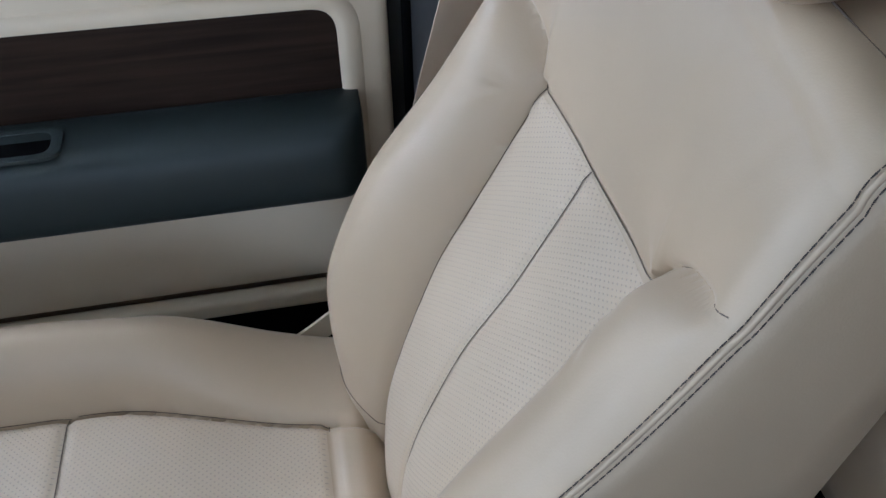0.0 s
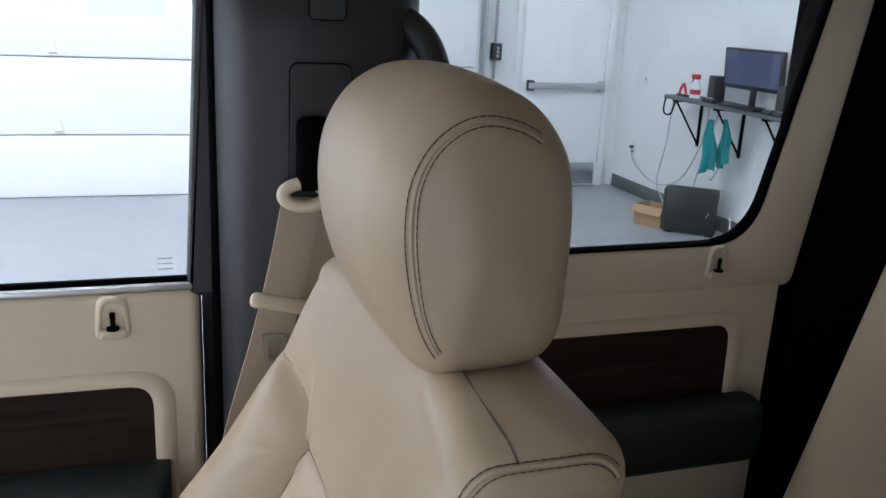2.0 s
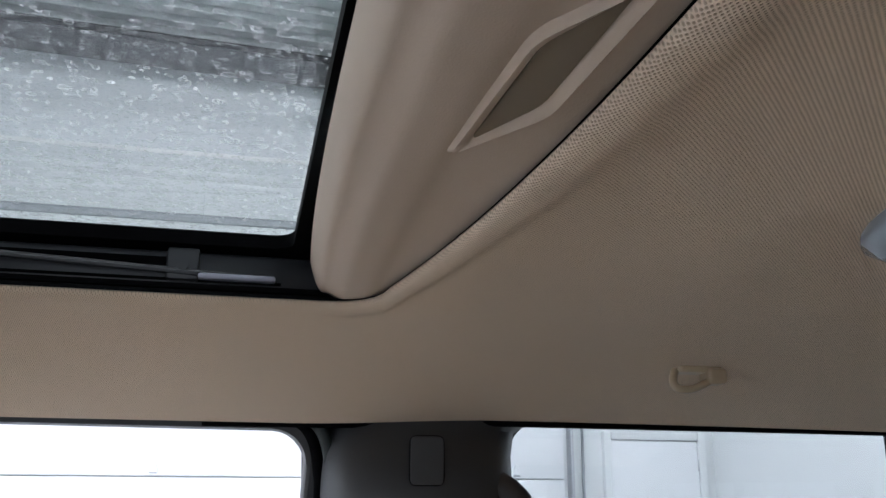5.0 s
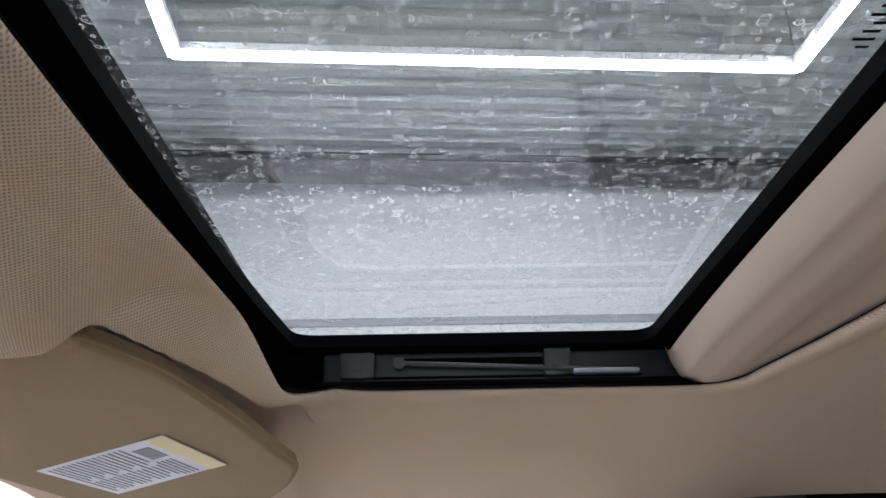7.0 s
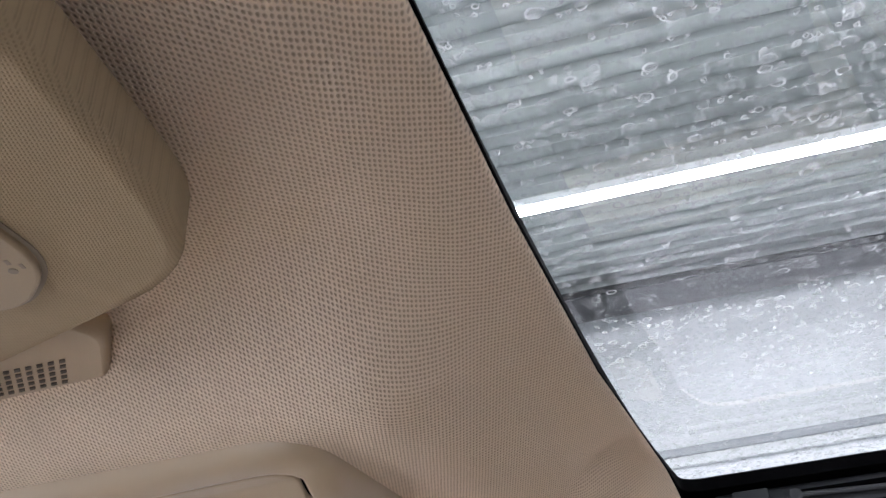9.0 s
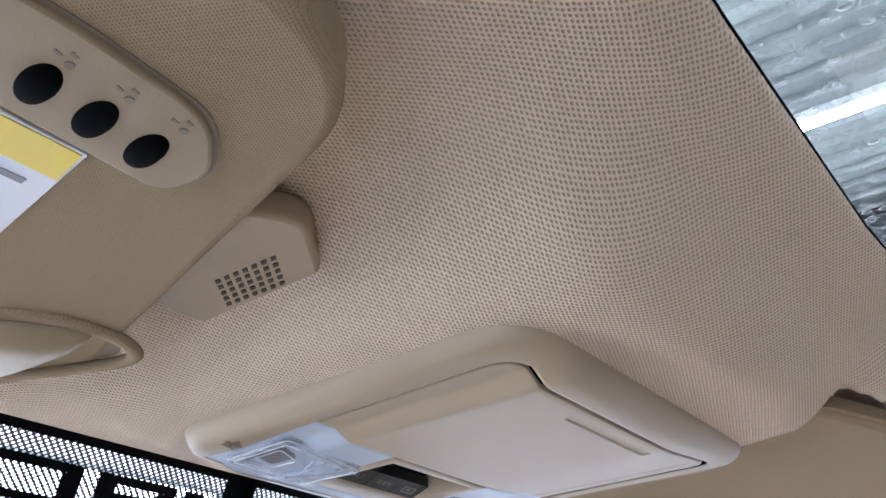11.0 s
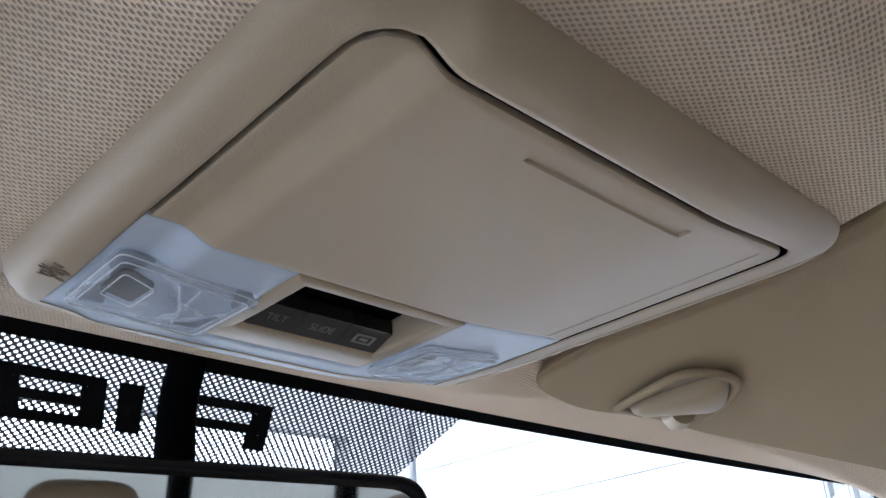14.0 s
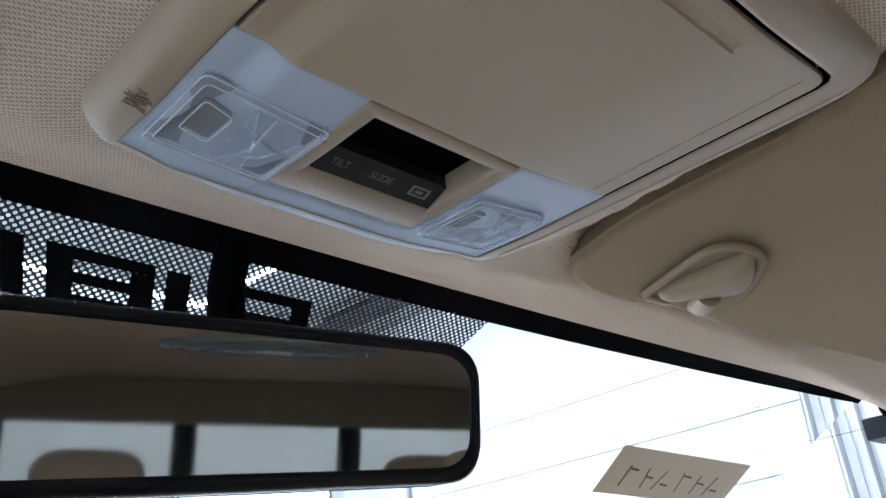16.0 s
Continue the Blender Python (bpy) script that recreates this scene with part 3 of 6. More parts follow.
part("roof_skin", box((0.64, -0.07, 1.905), (0.80, 0.40, 1.93)), BLACK, cab)
part("roof_channel", box((0.48, -0.07, 1.880), (0.645, 0.40, 1.892)), BLACK, cab)
part("roof_skin", box((-0.80, -0.07, 1.915), (-0.50, 0.40, 1.93)), BLACK, cab)
part("roof_rail", box((0.752, -1.3, 1.765), (0.86, 0.72, 1.93), 0.01), BLACK, cab)
part("roof_rail", box((-0.86, -1.3, 1.765), (-0.752, 0.72, 1.93), 0.01), BLACK, cab)
# left side: posts and rear door; driver's door left out to let in light
for y0, y1 in ((-1.30, -0.95), (-0.30, -0.02), (0.85, 1.3)):
    part("left_post", box((-0.86, y0, 0.55), (-0.80, y1, 1.765), 0.01), DARK, cab)
part("left_door_trim", box((-0.86, -0.95, 0.55), (-0.79, -0.30, 1.37), 0.015), BEIGE, cab)
# unseen opaque panel added to keep light out of the rear
part("left_light_block", box((-0.85, -0.95, 1.37), (-0.84, -0.30, 1.765)), DARK, cab)
# rear wall with three panes; its shade is put into the brown colour
part("rear_lower_wall", box((-0.86, -1.36, 0.55), (0.86, -1.28, 1.40), 0.01), SHELL_TAN, cab)
part("rear_upper_wall", box((-0.86, -1.36, 1.70), (0.86, -1.28, 1.93), 0.01), SHELL_TAN, cab)
for x0, x1 in ((-0.86, -0.68), (-0.25, -0.19), (0.19, 0.25), (0.68, 0.86)):
    part("rear_post", box((x0, -1.35, 1.40), (x1, -1.29, 1.72), 0.005), BLACK, cab)
bm, g = sheet(lambda u, v: (lerp(-0.70, 0.70, u), -1.32, lerp(1.39, 1.73, v)), 1, 1)
part("rear_pane", bm, REAR_TINT, cab, "dark tinted rear glass")
# dashboard and cowl
# unseen dashboard, coloured tan to bounce light onto the headliner
part("dashboard", box((-0.80, 0.85, 0.75), (0.80, 1.45, 1.22), 0.08, 4), DASH, cab)
part("bonnet", box((-0.85, 1.45, 0.9), (0.85, 3.0, 1.20), 0.1, 3), WHITE, cab)

# windscreen: leaning pane, black border, dotted band
WS_Y, WS_Z, WS_S = 0.800, 1.800, 0.60     # a spot on the glass and its fall per metre forward


def on_glass(x, y, out=0.0):
    y2 = y - 0.05 * (abs(x) / 0.75) ** 2
    z = WS_Z - WS_S * (y - WS_Y)
    n = Vector((0, -WS_S, -1)).normalized()
    return Vector((x, y2, z)) + n * out


def door(name, label, front):
    """One right-hand door: y and z outlines, x inward is smaller."""
    return thing(name, label, "car door", "right-hand doors", at=(0.84, 0.4 if front else -0.6, 0.85))


# front passenger door
fd = door("car_door", "tan front passenger door with wood inlay and slate armrest", True)
XI = 0.785
part("outer_skin", box((0.850, -0.02, 0.60), (0.90, 1.05, 1.35), 0.01), BLACK, fd)
part("trim_panel", box((XI, -0.015, 0.86), (XI + 0.06, 0.98, 1.366), 0.014, 4), BEIGE, fd)


def rim(outer, inner, place, profile, bm=None):
    """A shaped ring between two outlines; profile lists (share of the way in, depth)."""
    bm = bm or bmesh.new()
    rings = []
    for t, w in profile:
        rings.append([bm.verts.new(place(*Vector(p).lerp(Vector(q), t), w)) for p, q in zip(outer, inner)])
    n = len(outer)
    for r0, r1 in zip(rings, rings[1:]):
        for i in range(n):
            bm.faces.new((r0[i - 1], r0[i], r1[i], r1[i - 1]))
    return bm


frame_o = rounded([(0.010, 1.04), (0.94, 1.04), (0.94, 1.282), (0.010, 1.274)], [0.01, 0.01, 0.04, 0.055], 8)
frame_i = rounded([(0.045, 1.06), (0.905, 1.06), (0.905, 1.257), (0.045, 1.249)], [0.01, 0.01, 0.02, 0.028], 8)
part("inlay_surround", rim(frame_o, frame_i, side_at(XI), [(0, 0.004), (0.0, 0.0025), (0.10, 0.004), (0.18, 0.0005), (0.3, -0.0055), (0.62, -0.008), (0.88, -0.0065), (1.0, 0.004)]), BEIGE, fd, smooth=60)
part("wood_inlay", slab(rounded([(0.040, 1.10), (0.912, 1.10), (0.912, 1.262), (0.040, 1.253)], [0.01, 0.01, 0.02, 0.03]), side_at(XI - 0.002), 0.006, 0.0015), WOOD, fd, "dark brown wood-grain inlay")
prof = [(0.792, 1.151), (0.770, 1.154), (0.745, 1.152), (0.718, 1.147), (0.703, 1.134), (0.698, 1.105), (0.700, 1.068), (0.712, 1.052), (0.735, 1.045), (0.792, 1.040)]
arm_line = curve([(x, 0, z) for x, z in prof], 54)


def arm(u, v):
    y = 0.026 + 0.93 * u ** 1.6
    d = y - 0.026
    k = math.sqrt(max(0.0, 1 - max(0, (0.035 - d) / 0.035) ** 2)) if d < 0.035 else 1.0
    k = 0.55 + 0.45 * k
    p = arm_line[min(len(arm_line) - 1, round(v * (len(arm_line) - 1)))]
    return (0.792 - (0.792 - p.x) * k, y, 1.11 + (p.z - 1.11) * (0.86 + 0.14 * k))


bm, g = sheet(arm, 70, len(arm_line) - 1)
bm.faces.new(list(reversed(g[0])))
armrest = part("armrest", bm, SLATE, fd, "slate grey padded armrest", smooth=50)
cup_o = rounded([(0.34, 0.712), (0.70, 0.712), (0.70, 0.768), (0.34, 0.768)], 0.02, 6)
cup_i = rounded([(0.352, 0.722), (0.688, 0.722), (0.688, 0.760), (0.352, 0.760)], 0.014, 6)


def arm_top(y, x, w):
    return (x, y, 1.1480 + 0.06 * (x - 0.715) + 0.0045 - w)


part("pull_cup", rim(cup_o, cup_i, arm_top, [(0, 0.004), (0, 0), (0.5, -0.001), (1, 0.001), (1, 0.03)]), SLATE, armrest)
# black plate at the armrest's surface stands for the cup's shaded depth
part("cup_shade", slab(cup_i, lambda y, x, w: arm_top(y, x, w + 0.0022), 0.002), BLACK, armrest)
low = curve([(0.794, 0, 1.062), (0.782, 0, 1.046), (0.768, 0, 1.010), (0.757, 0, 0.970), (0.750, 0, 0.936), (0.751, 0, 0.912), (0.759, 0, 0.898), (0.785, 0, 0.892)], 28)
bm, g = sheet(lambda u, v: (low[round(v * 28)].x + 0.02 * (max(0.0, 0.03 - u) / 0.03) ** 2, lerp(0.012, 0.96, u), low[round(v * 28)].z), 60, 28)
part("lower_panel", bm, BEIGE, fd, smooth=60)
# the pocket's shade is put into this back plate's dark colour
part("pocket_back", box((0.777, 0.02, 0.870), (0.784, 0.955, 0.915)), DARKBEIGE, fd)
part("pocket_lip", box((0.744, 0.015, 0.856), (0.770, 0.96, 0.884), 0.008, 4), BEIGE, fd)


def lock(parent, x, y, z):
    """A pull-up lock knob in its scooped bezel."""
    o = rounded([(y - 0.021, z - 0.022), (y + 0.021, z - 0.022), (y + 0.017, z + 0.031), (y - 0.017, z + 0.031)], [0.010, 0.010, 0.014, 0.014], 6)
    i = rounded([(y - 0.0125, z - 0.010), (y + 0.0125, z - 0.010), (y + 0.009, z + 0.022), (y - 0.009, z + 0.022)], [0.006, 0.006, 0.008, 0.008], 6)
    bz = part("lock_bezel", rim(o, i, side_at(x), [(0, 0.003), (0.06, -0.0006), (0.28, -0.0030), (0.55, -0.0046), (0.82, -0.0036), (0.95, -0.0012), (1.0, 0.001)]), BEIGE, parent, smooth=70)
    part("scoop", slab(i, side_at(x - 0.0002), 0.002), BEIGE, bz)
    part("ledge", slab(rounded([(y - 0.0155, z - 0.021), (y + 0.0155, z - 0.021), (y + 0.0155, z - 0.008), (y - 0.0155, z - 0.008)], 0.006), side_at(x - 0.009), 0.013, 0.005, 4), BEIGE, bz)
    kn = part("lock_knob", tube([(x - 0.005, y, z - 0.012), (x - 0.005, y, z + 0.003), (x - 0.005, y, z + 0.006), (x - 0.005, y, z + 0.0115), (x - 0.005, y, z + 0.0125)], [0.0030, 0.0026, 0.0031, 0.0032, 0.0020], 12), BLACK, bz, "black lock knob")
    part("grommet", tube([(x - 0.005, y, z - 0.0085), (x - 0.005, y, z - 0.0055)], 0.0072, 16), BLACK, bz)
    return bz


lock(fd, XI, 0.083, 1.334)
part("window_frame", slab(rounded([(-0.036, 1.355), (-0.001, 1.355), (-0.021, 1.72), (-0.028, 1.775), (-0.050, 1.775)], 0.003), side_at(0.792), 0.04, 0.006), DARK, fd)
part("window_frame", slab([(-0.03, 1.700)] + [(0.021 - 0.042 * math.cos(radians(a)), 1.706 + 0.042 * math.sin(radians(a))) for a in range(0, 91, 10)] + [(0.75, 1.752), (0.75, 1.775), (-0.03, 1.775)], side_at(0.790), 0.045), DARK, fd)
part("sill_seal", box((0.791, -0.008, 1.364), (0.802, 0.95, 1.3735), 0.003), STEEL, fd, "bright sill strip")
part("sill_rubber", box((0.803, -0.008, 1.360), (0.812, 0.95, 1.379), 0.003), BLACK, fd)
pane = part("window_pane", box((0.815, -0.03, 1.36), (0.819, 0.90, 1.77)), GLASS, fd)
pane.visible_shadow = False
bm = bmesh.new()
for k in range(3):
    for j in range(4):
        w = 0.0016 + 0.0008 * ((j * 7 + k * 3) % 3)
        y = 0.030 - j * 0.0048
        box((0.8138, y - w, 1.3850 + 0.0065 * k), (0.8146, y + w * 0.8, 1.3863 + 0.0065 * k), bm=bm)
part("etched_marks", bm, CONCRETE, pane, "faint grey etched marks")

part("roof_seal", tube([(0.760, y, z) for y, z in ((0.10, 1.7525), (-0.05, 1.7535), (-0.25, 1.759), (-0.70, 1.758), (-1.02, 1.757))], 0.0055, 8), BLACK, cab)
# rear passenger door
rd = door("car_door", "tan rear passenger door with dark inlay", False)
XR = 0.84
part("outer_skin", box((0.885, -0.96, 0.60), (0.91, -0.25, 1.36), 0.01), BLACK, rd)
win_o = rounded([(-0.23, 1.30), (-0.925, 1.30), (-1.000, 1.782), (-0.23, 1.782)], [0.01, 0.02, 0.055, 0.01], 10)
win_i = rounded([(-0.285, 1.3745), (-0.824, 1.3795), (-0.915, 1.768), (-0.285, 1.768)], [0.02, 0.075, 0.035, 0.06], 10)
part("upper_frame", rim(win_o, win_i, side_at(XR), [(0, 0.012), (0.0, 0.004), (0.12, -0.003), (0.5, -0.006), (0.84, -0.002), (0.91, 0.003), (0.91, 0.012)]), BEIGE, rd, smooth=60)
part("window_seal", rim(win_o, win_i, side_at(XR), [(0.88, 0.008), (0.91, 0.001), (0.96, 0.0), (1.0, 0.004), (1.0, 0.012)]), BLACK, rd, smooth=60)
part("trim_panel", box((XR + 0.001, -0.905, 0.80), (XR + 0.041, -0.24, 1.335), 0.006, 3), BEIGE, rd)
r_o = rounded([(-0.862, 1.01), (-0.25, 1.01), (-0.25, 1.268), (-0.850, 1.268)], [0.01, 0.01, 0.01, 0.05], 8)
r_i = rounded([(-0.822, 1.02), (-0.28, 1.02), (-0.28, 1.241), (-0.816, 1.241)], [0.01, 0.01, 0.01, 0.028], 8)
part("inlay_surround", rim(r_o, r_i, side_at(XR), [(0, 0.004), (0.0, 0.002), (0.10, 0.004), (0.18, 0.0), (0.3, -0.005), (0.7, -0.008), (0.9, -0.006), (1.0, 0.004)]), BEIGE, rd, smooth=60)
part("wood_inlay", slab(rounded([(-0.826, 1.10), (-0.27, 1.10), (-0.27, 1.244), (-0.820, 1.244)], [0.01, 0.01, 0.01, 0.03]), side_at(XR - 0.002), 0.006, 0.0015), WOOD, rd, "dark brown wood-grain inlay")
part("armrest", box((0.775, -0.872, 1.022), (0.845, -0.25, 1.132), 0.028, 5), SLATE, rd, "slate grey padded armrest")
lock(rd, XR - 0.006, -0.775, 1.343)
bm, g = sheet(lambda u, v: (0.868, lerp(-0.97, -0.25, u), lerp(1.36, 1.78, v)), 1, 1)
part("window_pane", bm, SIDE_TINT, rd)

# middle pillar
pil = thing("pillar_trim", "charcoal plastic trim on the middle door pillar", "pillar", kind="structure", at=(0.76, -0.15, 0.8))
cs = curve([(0.850, -0.020, 0), (0.800, -0.036, 0), (0.772, -0.040, 0), (0.742, -0.048, 0), (0.716, -0.066, 0), (0.704, -0.10, 0), (0.700, -0.15, 0), (0.703, -0.21, 0), (0.722, -0.252, 0), (0.77, -0.280, 0), (0.86, -0.292, 0)], 60)


def pillar(u, v):
    p = cs[min(len(cs) - 1, round(u * (len(cs) - 1)))]
    z = lerp(0.60, 1.778, v)
    s = min(1, max(0, (z - 1.685) / 0.094))
    flare = -0.015 + 0.085 * (1 - math.sqrt(1 - s * s))
    inn = 0.012 * step(1.55, 1.35, z) * math.sin(math.pi * u)
    lean = 0.056 * step(1.690, 1.768, z)
    return (p.x + inn + max(0, lean), p.y - flare * u ** 2, z)


bm, g = sheet(pillar, len(cs) - 1, 40)
part("cover", bm, DARK, pil, smooth=50)
part("door_seal", tube(curve([(0.790, -0.036, 0.8), (0.790, -0.036, 1.2), (0.790, -0.038, 1.62), (0.788, -0.036, 1.70), (0.784, -0.022, 1.745), (0.778, 0.012, 1.763), (0.772, 0.08, 1.767), (0.762, 0.7, 1.768)], 70), 0.0075, 10), BLACK, pil)
part("seal_lip", tube(curve([(0.780, -0.050, 0.8), (0.780, -0.050, 1.2), (0.780, -0.052, 1.62), (0.778, -0.049, 1.70), (0.773, -0.034, 1.748), (0.765, 0.004, 1.766), (0.757, 0.06, 1.768)], 60), 0.0075, 10), SLATE, pil, "slate grey rubber door seal")


def at_pillar(y, z, w):
    return (0.6985 + w + 0.012 * step(1.55, 1.35, z), y, z)


cap_o = rounded([(-0.128, 1.683), (-0.168, 1.683), (-0.168, 1.738), (-0.128, 1.738)], 0.009, 6)
cap_i = rounded([(-0.1290, 1.6840), (-0.1670, 1.6840), (-0.1670, 1.7370), (-0.1290, 1.7370)], 0.007, 6)
part("cover_cap_gap", slab(cap_o, lambda y, z, w: at_pillar(y, z, w - 0.0005), 0.003), BLACK, pil)
part("cover_cap", slab(cap_i, lambda y, z, w: at_pillar(y, z, w - 0.0012), 0.003, 0.001), DARK, pil)
slot_o = rounded([(-0.108, 1.40), (-0.175, 1.40), (-0.175, 1.640), (-0.108, 1.640)], 0.012, 6)
part("adjuster_slot", slab(slot_o, lambda y, z, w: at_pillar(y, z, w - 0.0006), 0.003), BLACK, pil)
part("adjuster_plate", slab(rounded([(-0.1090, 1.40), (-0.1740, 1.40), (-0.1740, 1.6390), (-0.1090, 1.6390)], 0.011, 6), lambda y, z, w: at_pillar(y, z, w - 0.0014), 0.003, 0.001), DARK, pil)
part("adjuster_cover", box((0.676, -0.150, 1.505), (0.700, -0.114, 1.585), 0.010, 4), BLACK, pil)
# grab handle that bows out behind the pillar
gh = curve([(0.790, -0.190, 1.708), (0.752, -0.222, 1.696), (0.727, -0.252, 1.676), (0.717, -0.270, 1.646), (0.716, -0.279, 1.60), (0.716, -0.277, 1.50), (0.722, -0.24, 1.40)], 36)
part("grab_handle", tube(gh, 0.020, 14, flat=0.8), DARK, pil, "charcoal grab handle")
part("rear_pillar", box((0.86, -1.30, 0.60), (0.93, -0.92, 1.80), 0.02), BLACK, cab)
bm, g = sheet(lambda u, v: (0.845 - 0.10 * math.sin(math.pi * min(1, u * 1.1) / 2) - 0.05 * u, -0.945 - 0.36 * u - 0.055 * step(1.25, 1.75, lerp(0.6, 1.80, v)), lerp(0.6, 1.80, v)), 16, 24)
part("rear_corner_cover", bm, BLACK, cab)

# seat belt
belt = thing("seat_belt", "tan seat belt hanging from the middle pillar", "seat belt", at=(0.69, -0.11, 1.38))


def ribbon(pts, half, thick, side):
    bm = bmesh.new()
    rings = []
    for i, p in enumerate(pts):
        sd = Vector(side[i] if isinstance(side, list) else side).normalized()
        a, b = pts[max(i - 1, 0)], pts[min(i + 1, len(pts) - 1)]
        n = (b - a).cross(sd).normalized() * thick / 2
        rings.append([bm.verts.new(p + sd * sx * half + n * sn) for sx, sn in ((-1, -1), (1, -1), (1, 1), (-1, 1))])
    for r0, r1 in zip(rings, rings[1:]):
        for k in range(4):
            bm.faces.new((r0[k - 1], r0[k], r1[k], r1[k - 1]))
    bm.faces.new(rings[0])
    bm.faces.new(rings[-1])
    return bm


part("webbing", ribbon(curve([(0.684, -0.120, 1.497), (0.680, -0.104, 1.42), (0.676, -0.085, 1.345), (0.672, -0.055, 1.24), (0.668, -0.02, 1.10), (0.666, 0.01, 0.95)], 30), 0.0225, 0.0016, (0.15, -1, -0.28)), WEBBING, belt)
part("webbing", ribbon(curve([(0.690, -0.122, 1.498), (0.692, -0.140, 1.42), (0.694, -0.150, 1.25), (0.694, -0.15, 0.90)], 20), 0.0225, 0.0016, (0.1, -1, -0.1)), WEBBING, belt)
ring = [(0.683 + 0.003 * math.sin(a), -0.122 + 0.023 * math.cos(a), 1.502 + 0.012 * math.sin(a)) for a in [2 * math.pi * k / 28 for k in range(28)]]
part("d_ring", tube(ring, 0.0072, 10, closed=True), BEIGE, belt, "tan plastic belt guide")
gs, gc0 = Vector((0.15, -1, -0.28)).normalized(), Vector((0.676, -0.094, 1.383))
part("belt_guide", tube([gc0 + gs * k for k in (-0.033, -0.031, -0.026, -0.020, 0.020, 0.026, 0.031, 0.033)], [0.004, 0.0075, 0.009, 0.0085, 0.0085, 0.009, 0.0075, 0.004], 14, flat=0.62, side=(1, 0.15, 0)), BEIGE, belt, "tan plastic belt guide", smooth=60)
tg = rounded([(-0.074, 1.350), (-0.100, 1.350), (-0.097, 1.316), (-0.077, 1.316)], 0.004, 4)
tg2 = rounded([(-0.079, 1.346), (-0.095, 1.346), (-0.093, 1.321), (-0.081, 1.321)], 0.003, 4)
part("tongue", ringslab(tg, tg2, side_at(0.669), 0.003), STEEL, belt, "steel belt tongue")
part("anchor_strap", ribbon(curve([(0.632, 0.150, 0.895), (0.631, 0.112, 0.922), (0.630, 0.075, 0.952), (0.630, 0.03, 0.99)], 12), 0.013, 0.004, (0.05, 0.6, 0.8)), BEIGE, belt, "tan belt anchor strap")
# ---- passenger seat ----
seat = thing("passenger_seat", "cream leather front passenger seat with dark double stitching", "car seat", at=(SX, 0.1, 0.56))


def table(pairs):
    xs, ys = [p[0] for p in pairs], [p[1] for p in pairs]
    slopes = []
    for i in range(len(xs)):
        a, b = max(i - 1, 0), min(i + 1, len(xs) - 1)
        slopes.append((ys[b] - ys[a]) / (xs[b] - xs[a]))

    def f(x):
        x = min(max(x, xs[0]), xs[-1])
        k = 0
        while k < len(xs) - 2 and x > xs[k + 1]:
            k += 1
        h = xs[k + 1] - xs[k]
        t = (x - xs[k]) / h
        return (2 * t ** 3 - 3 * t * t + 1) * ys[k] + (t ** 3 - 2 * t * t + t) * h * slopes[k] + (3 * t * t - 2 * t ** 3) * ys[k + 1] + (t ** 3 - t * t) * h * slopes[k + 1]
    return f


CREST = table([(0.86, 0.075), (0.97, 0.086), (1.05, 0.092), (1.12, 0.083), (1.21, 0.043), (1.30, -0.022), (1.376, -0.068), (1.425, -0.092), (1.455, -0.108), (1.50, -0.138)])
INSERT = table([(0.86, 0.05), (0.97, 0.052), (1.05, 0.042), (1.16, 0.000), (1.23, -0.040), (1.32, -0.086), (1.40, -0.112), (1.45, -0.128), (1.50, -0.150)])
REAR = table([(0.86, -0.10), (1.20, -0.168), (1.34, -0.200), (1.44, -0.222), (1.50, -0.228)])
SEAT_HALF, BACK_TOP, BACK_BOT = 0.206, 1.484, 0.88


INS_X = 0.008      # the perforated insert reaches a little further towards the door


def ins_shift(xs):
    return INS_X * step(-0.03, 0.05, xs) * step(0.19, 0.10, abs(xs))


def insert_half(z):
    return lerp(0.084, 0.106, step(1.0, 1.32, z))


def top_seam(a):
    return 1.322 + 0.062 * max(0, min(1, (a - 0.106) / 0.085)) ** 0.5


def groove(d, w=0.0035):
    return math.exp(-(d / w) ** 2)


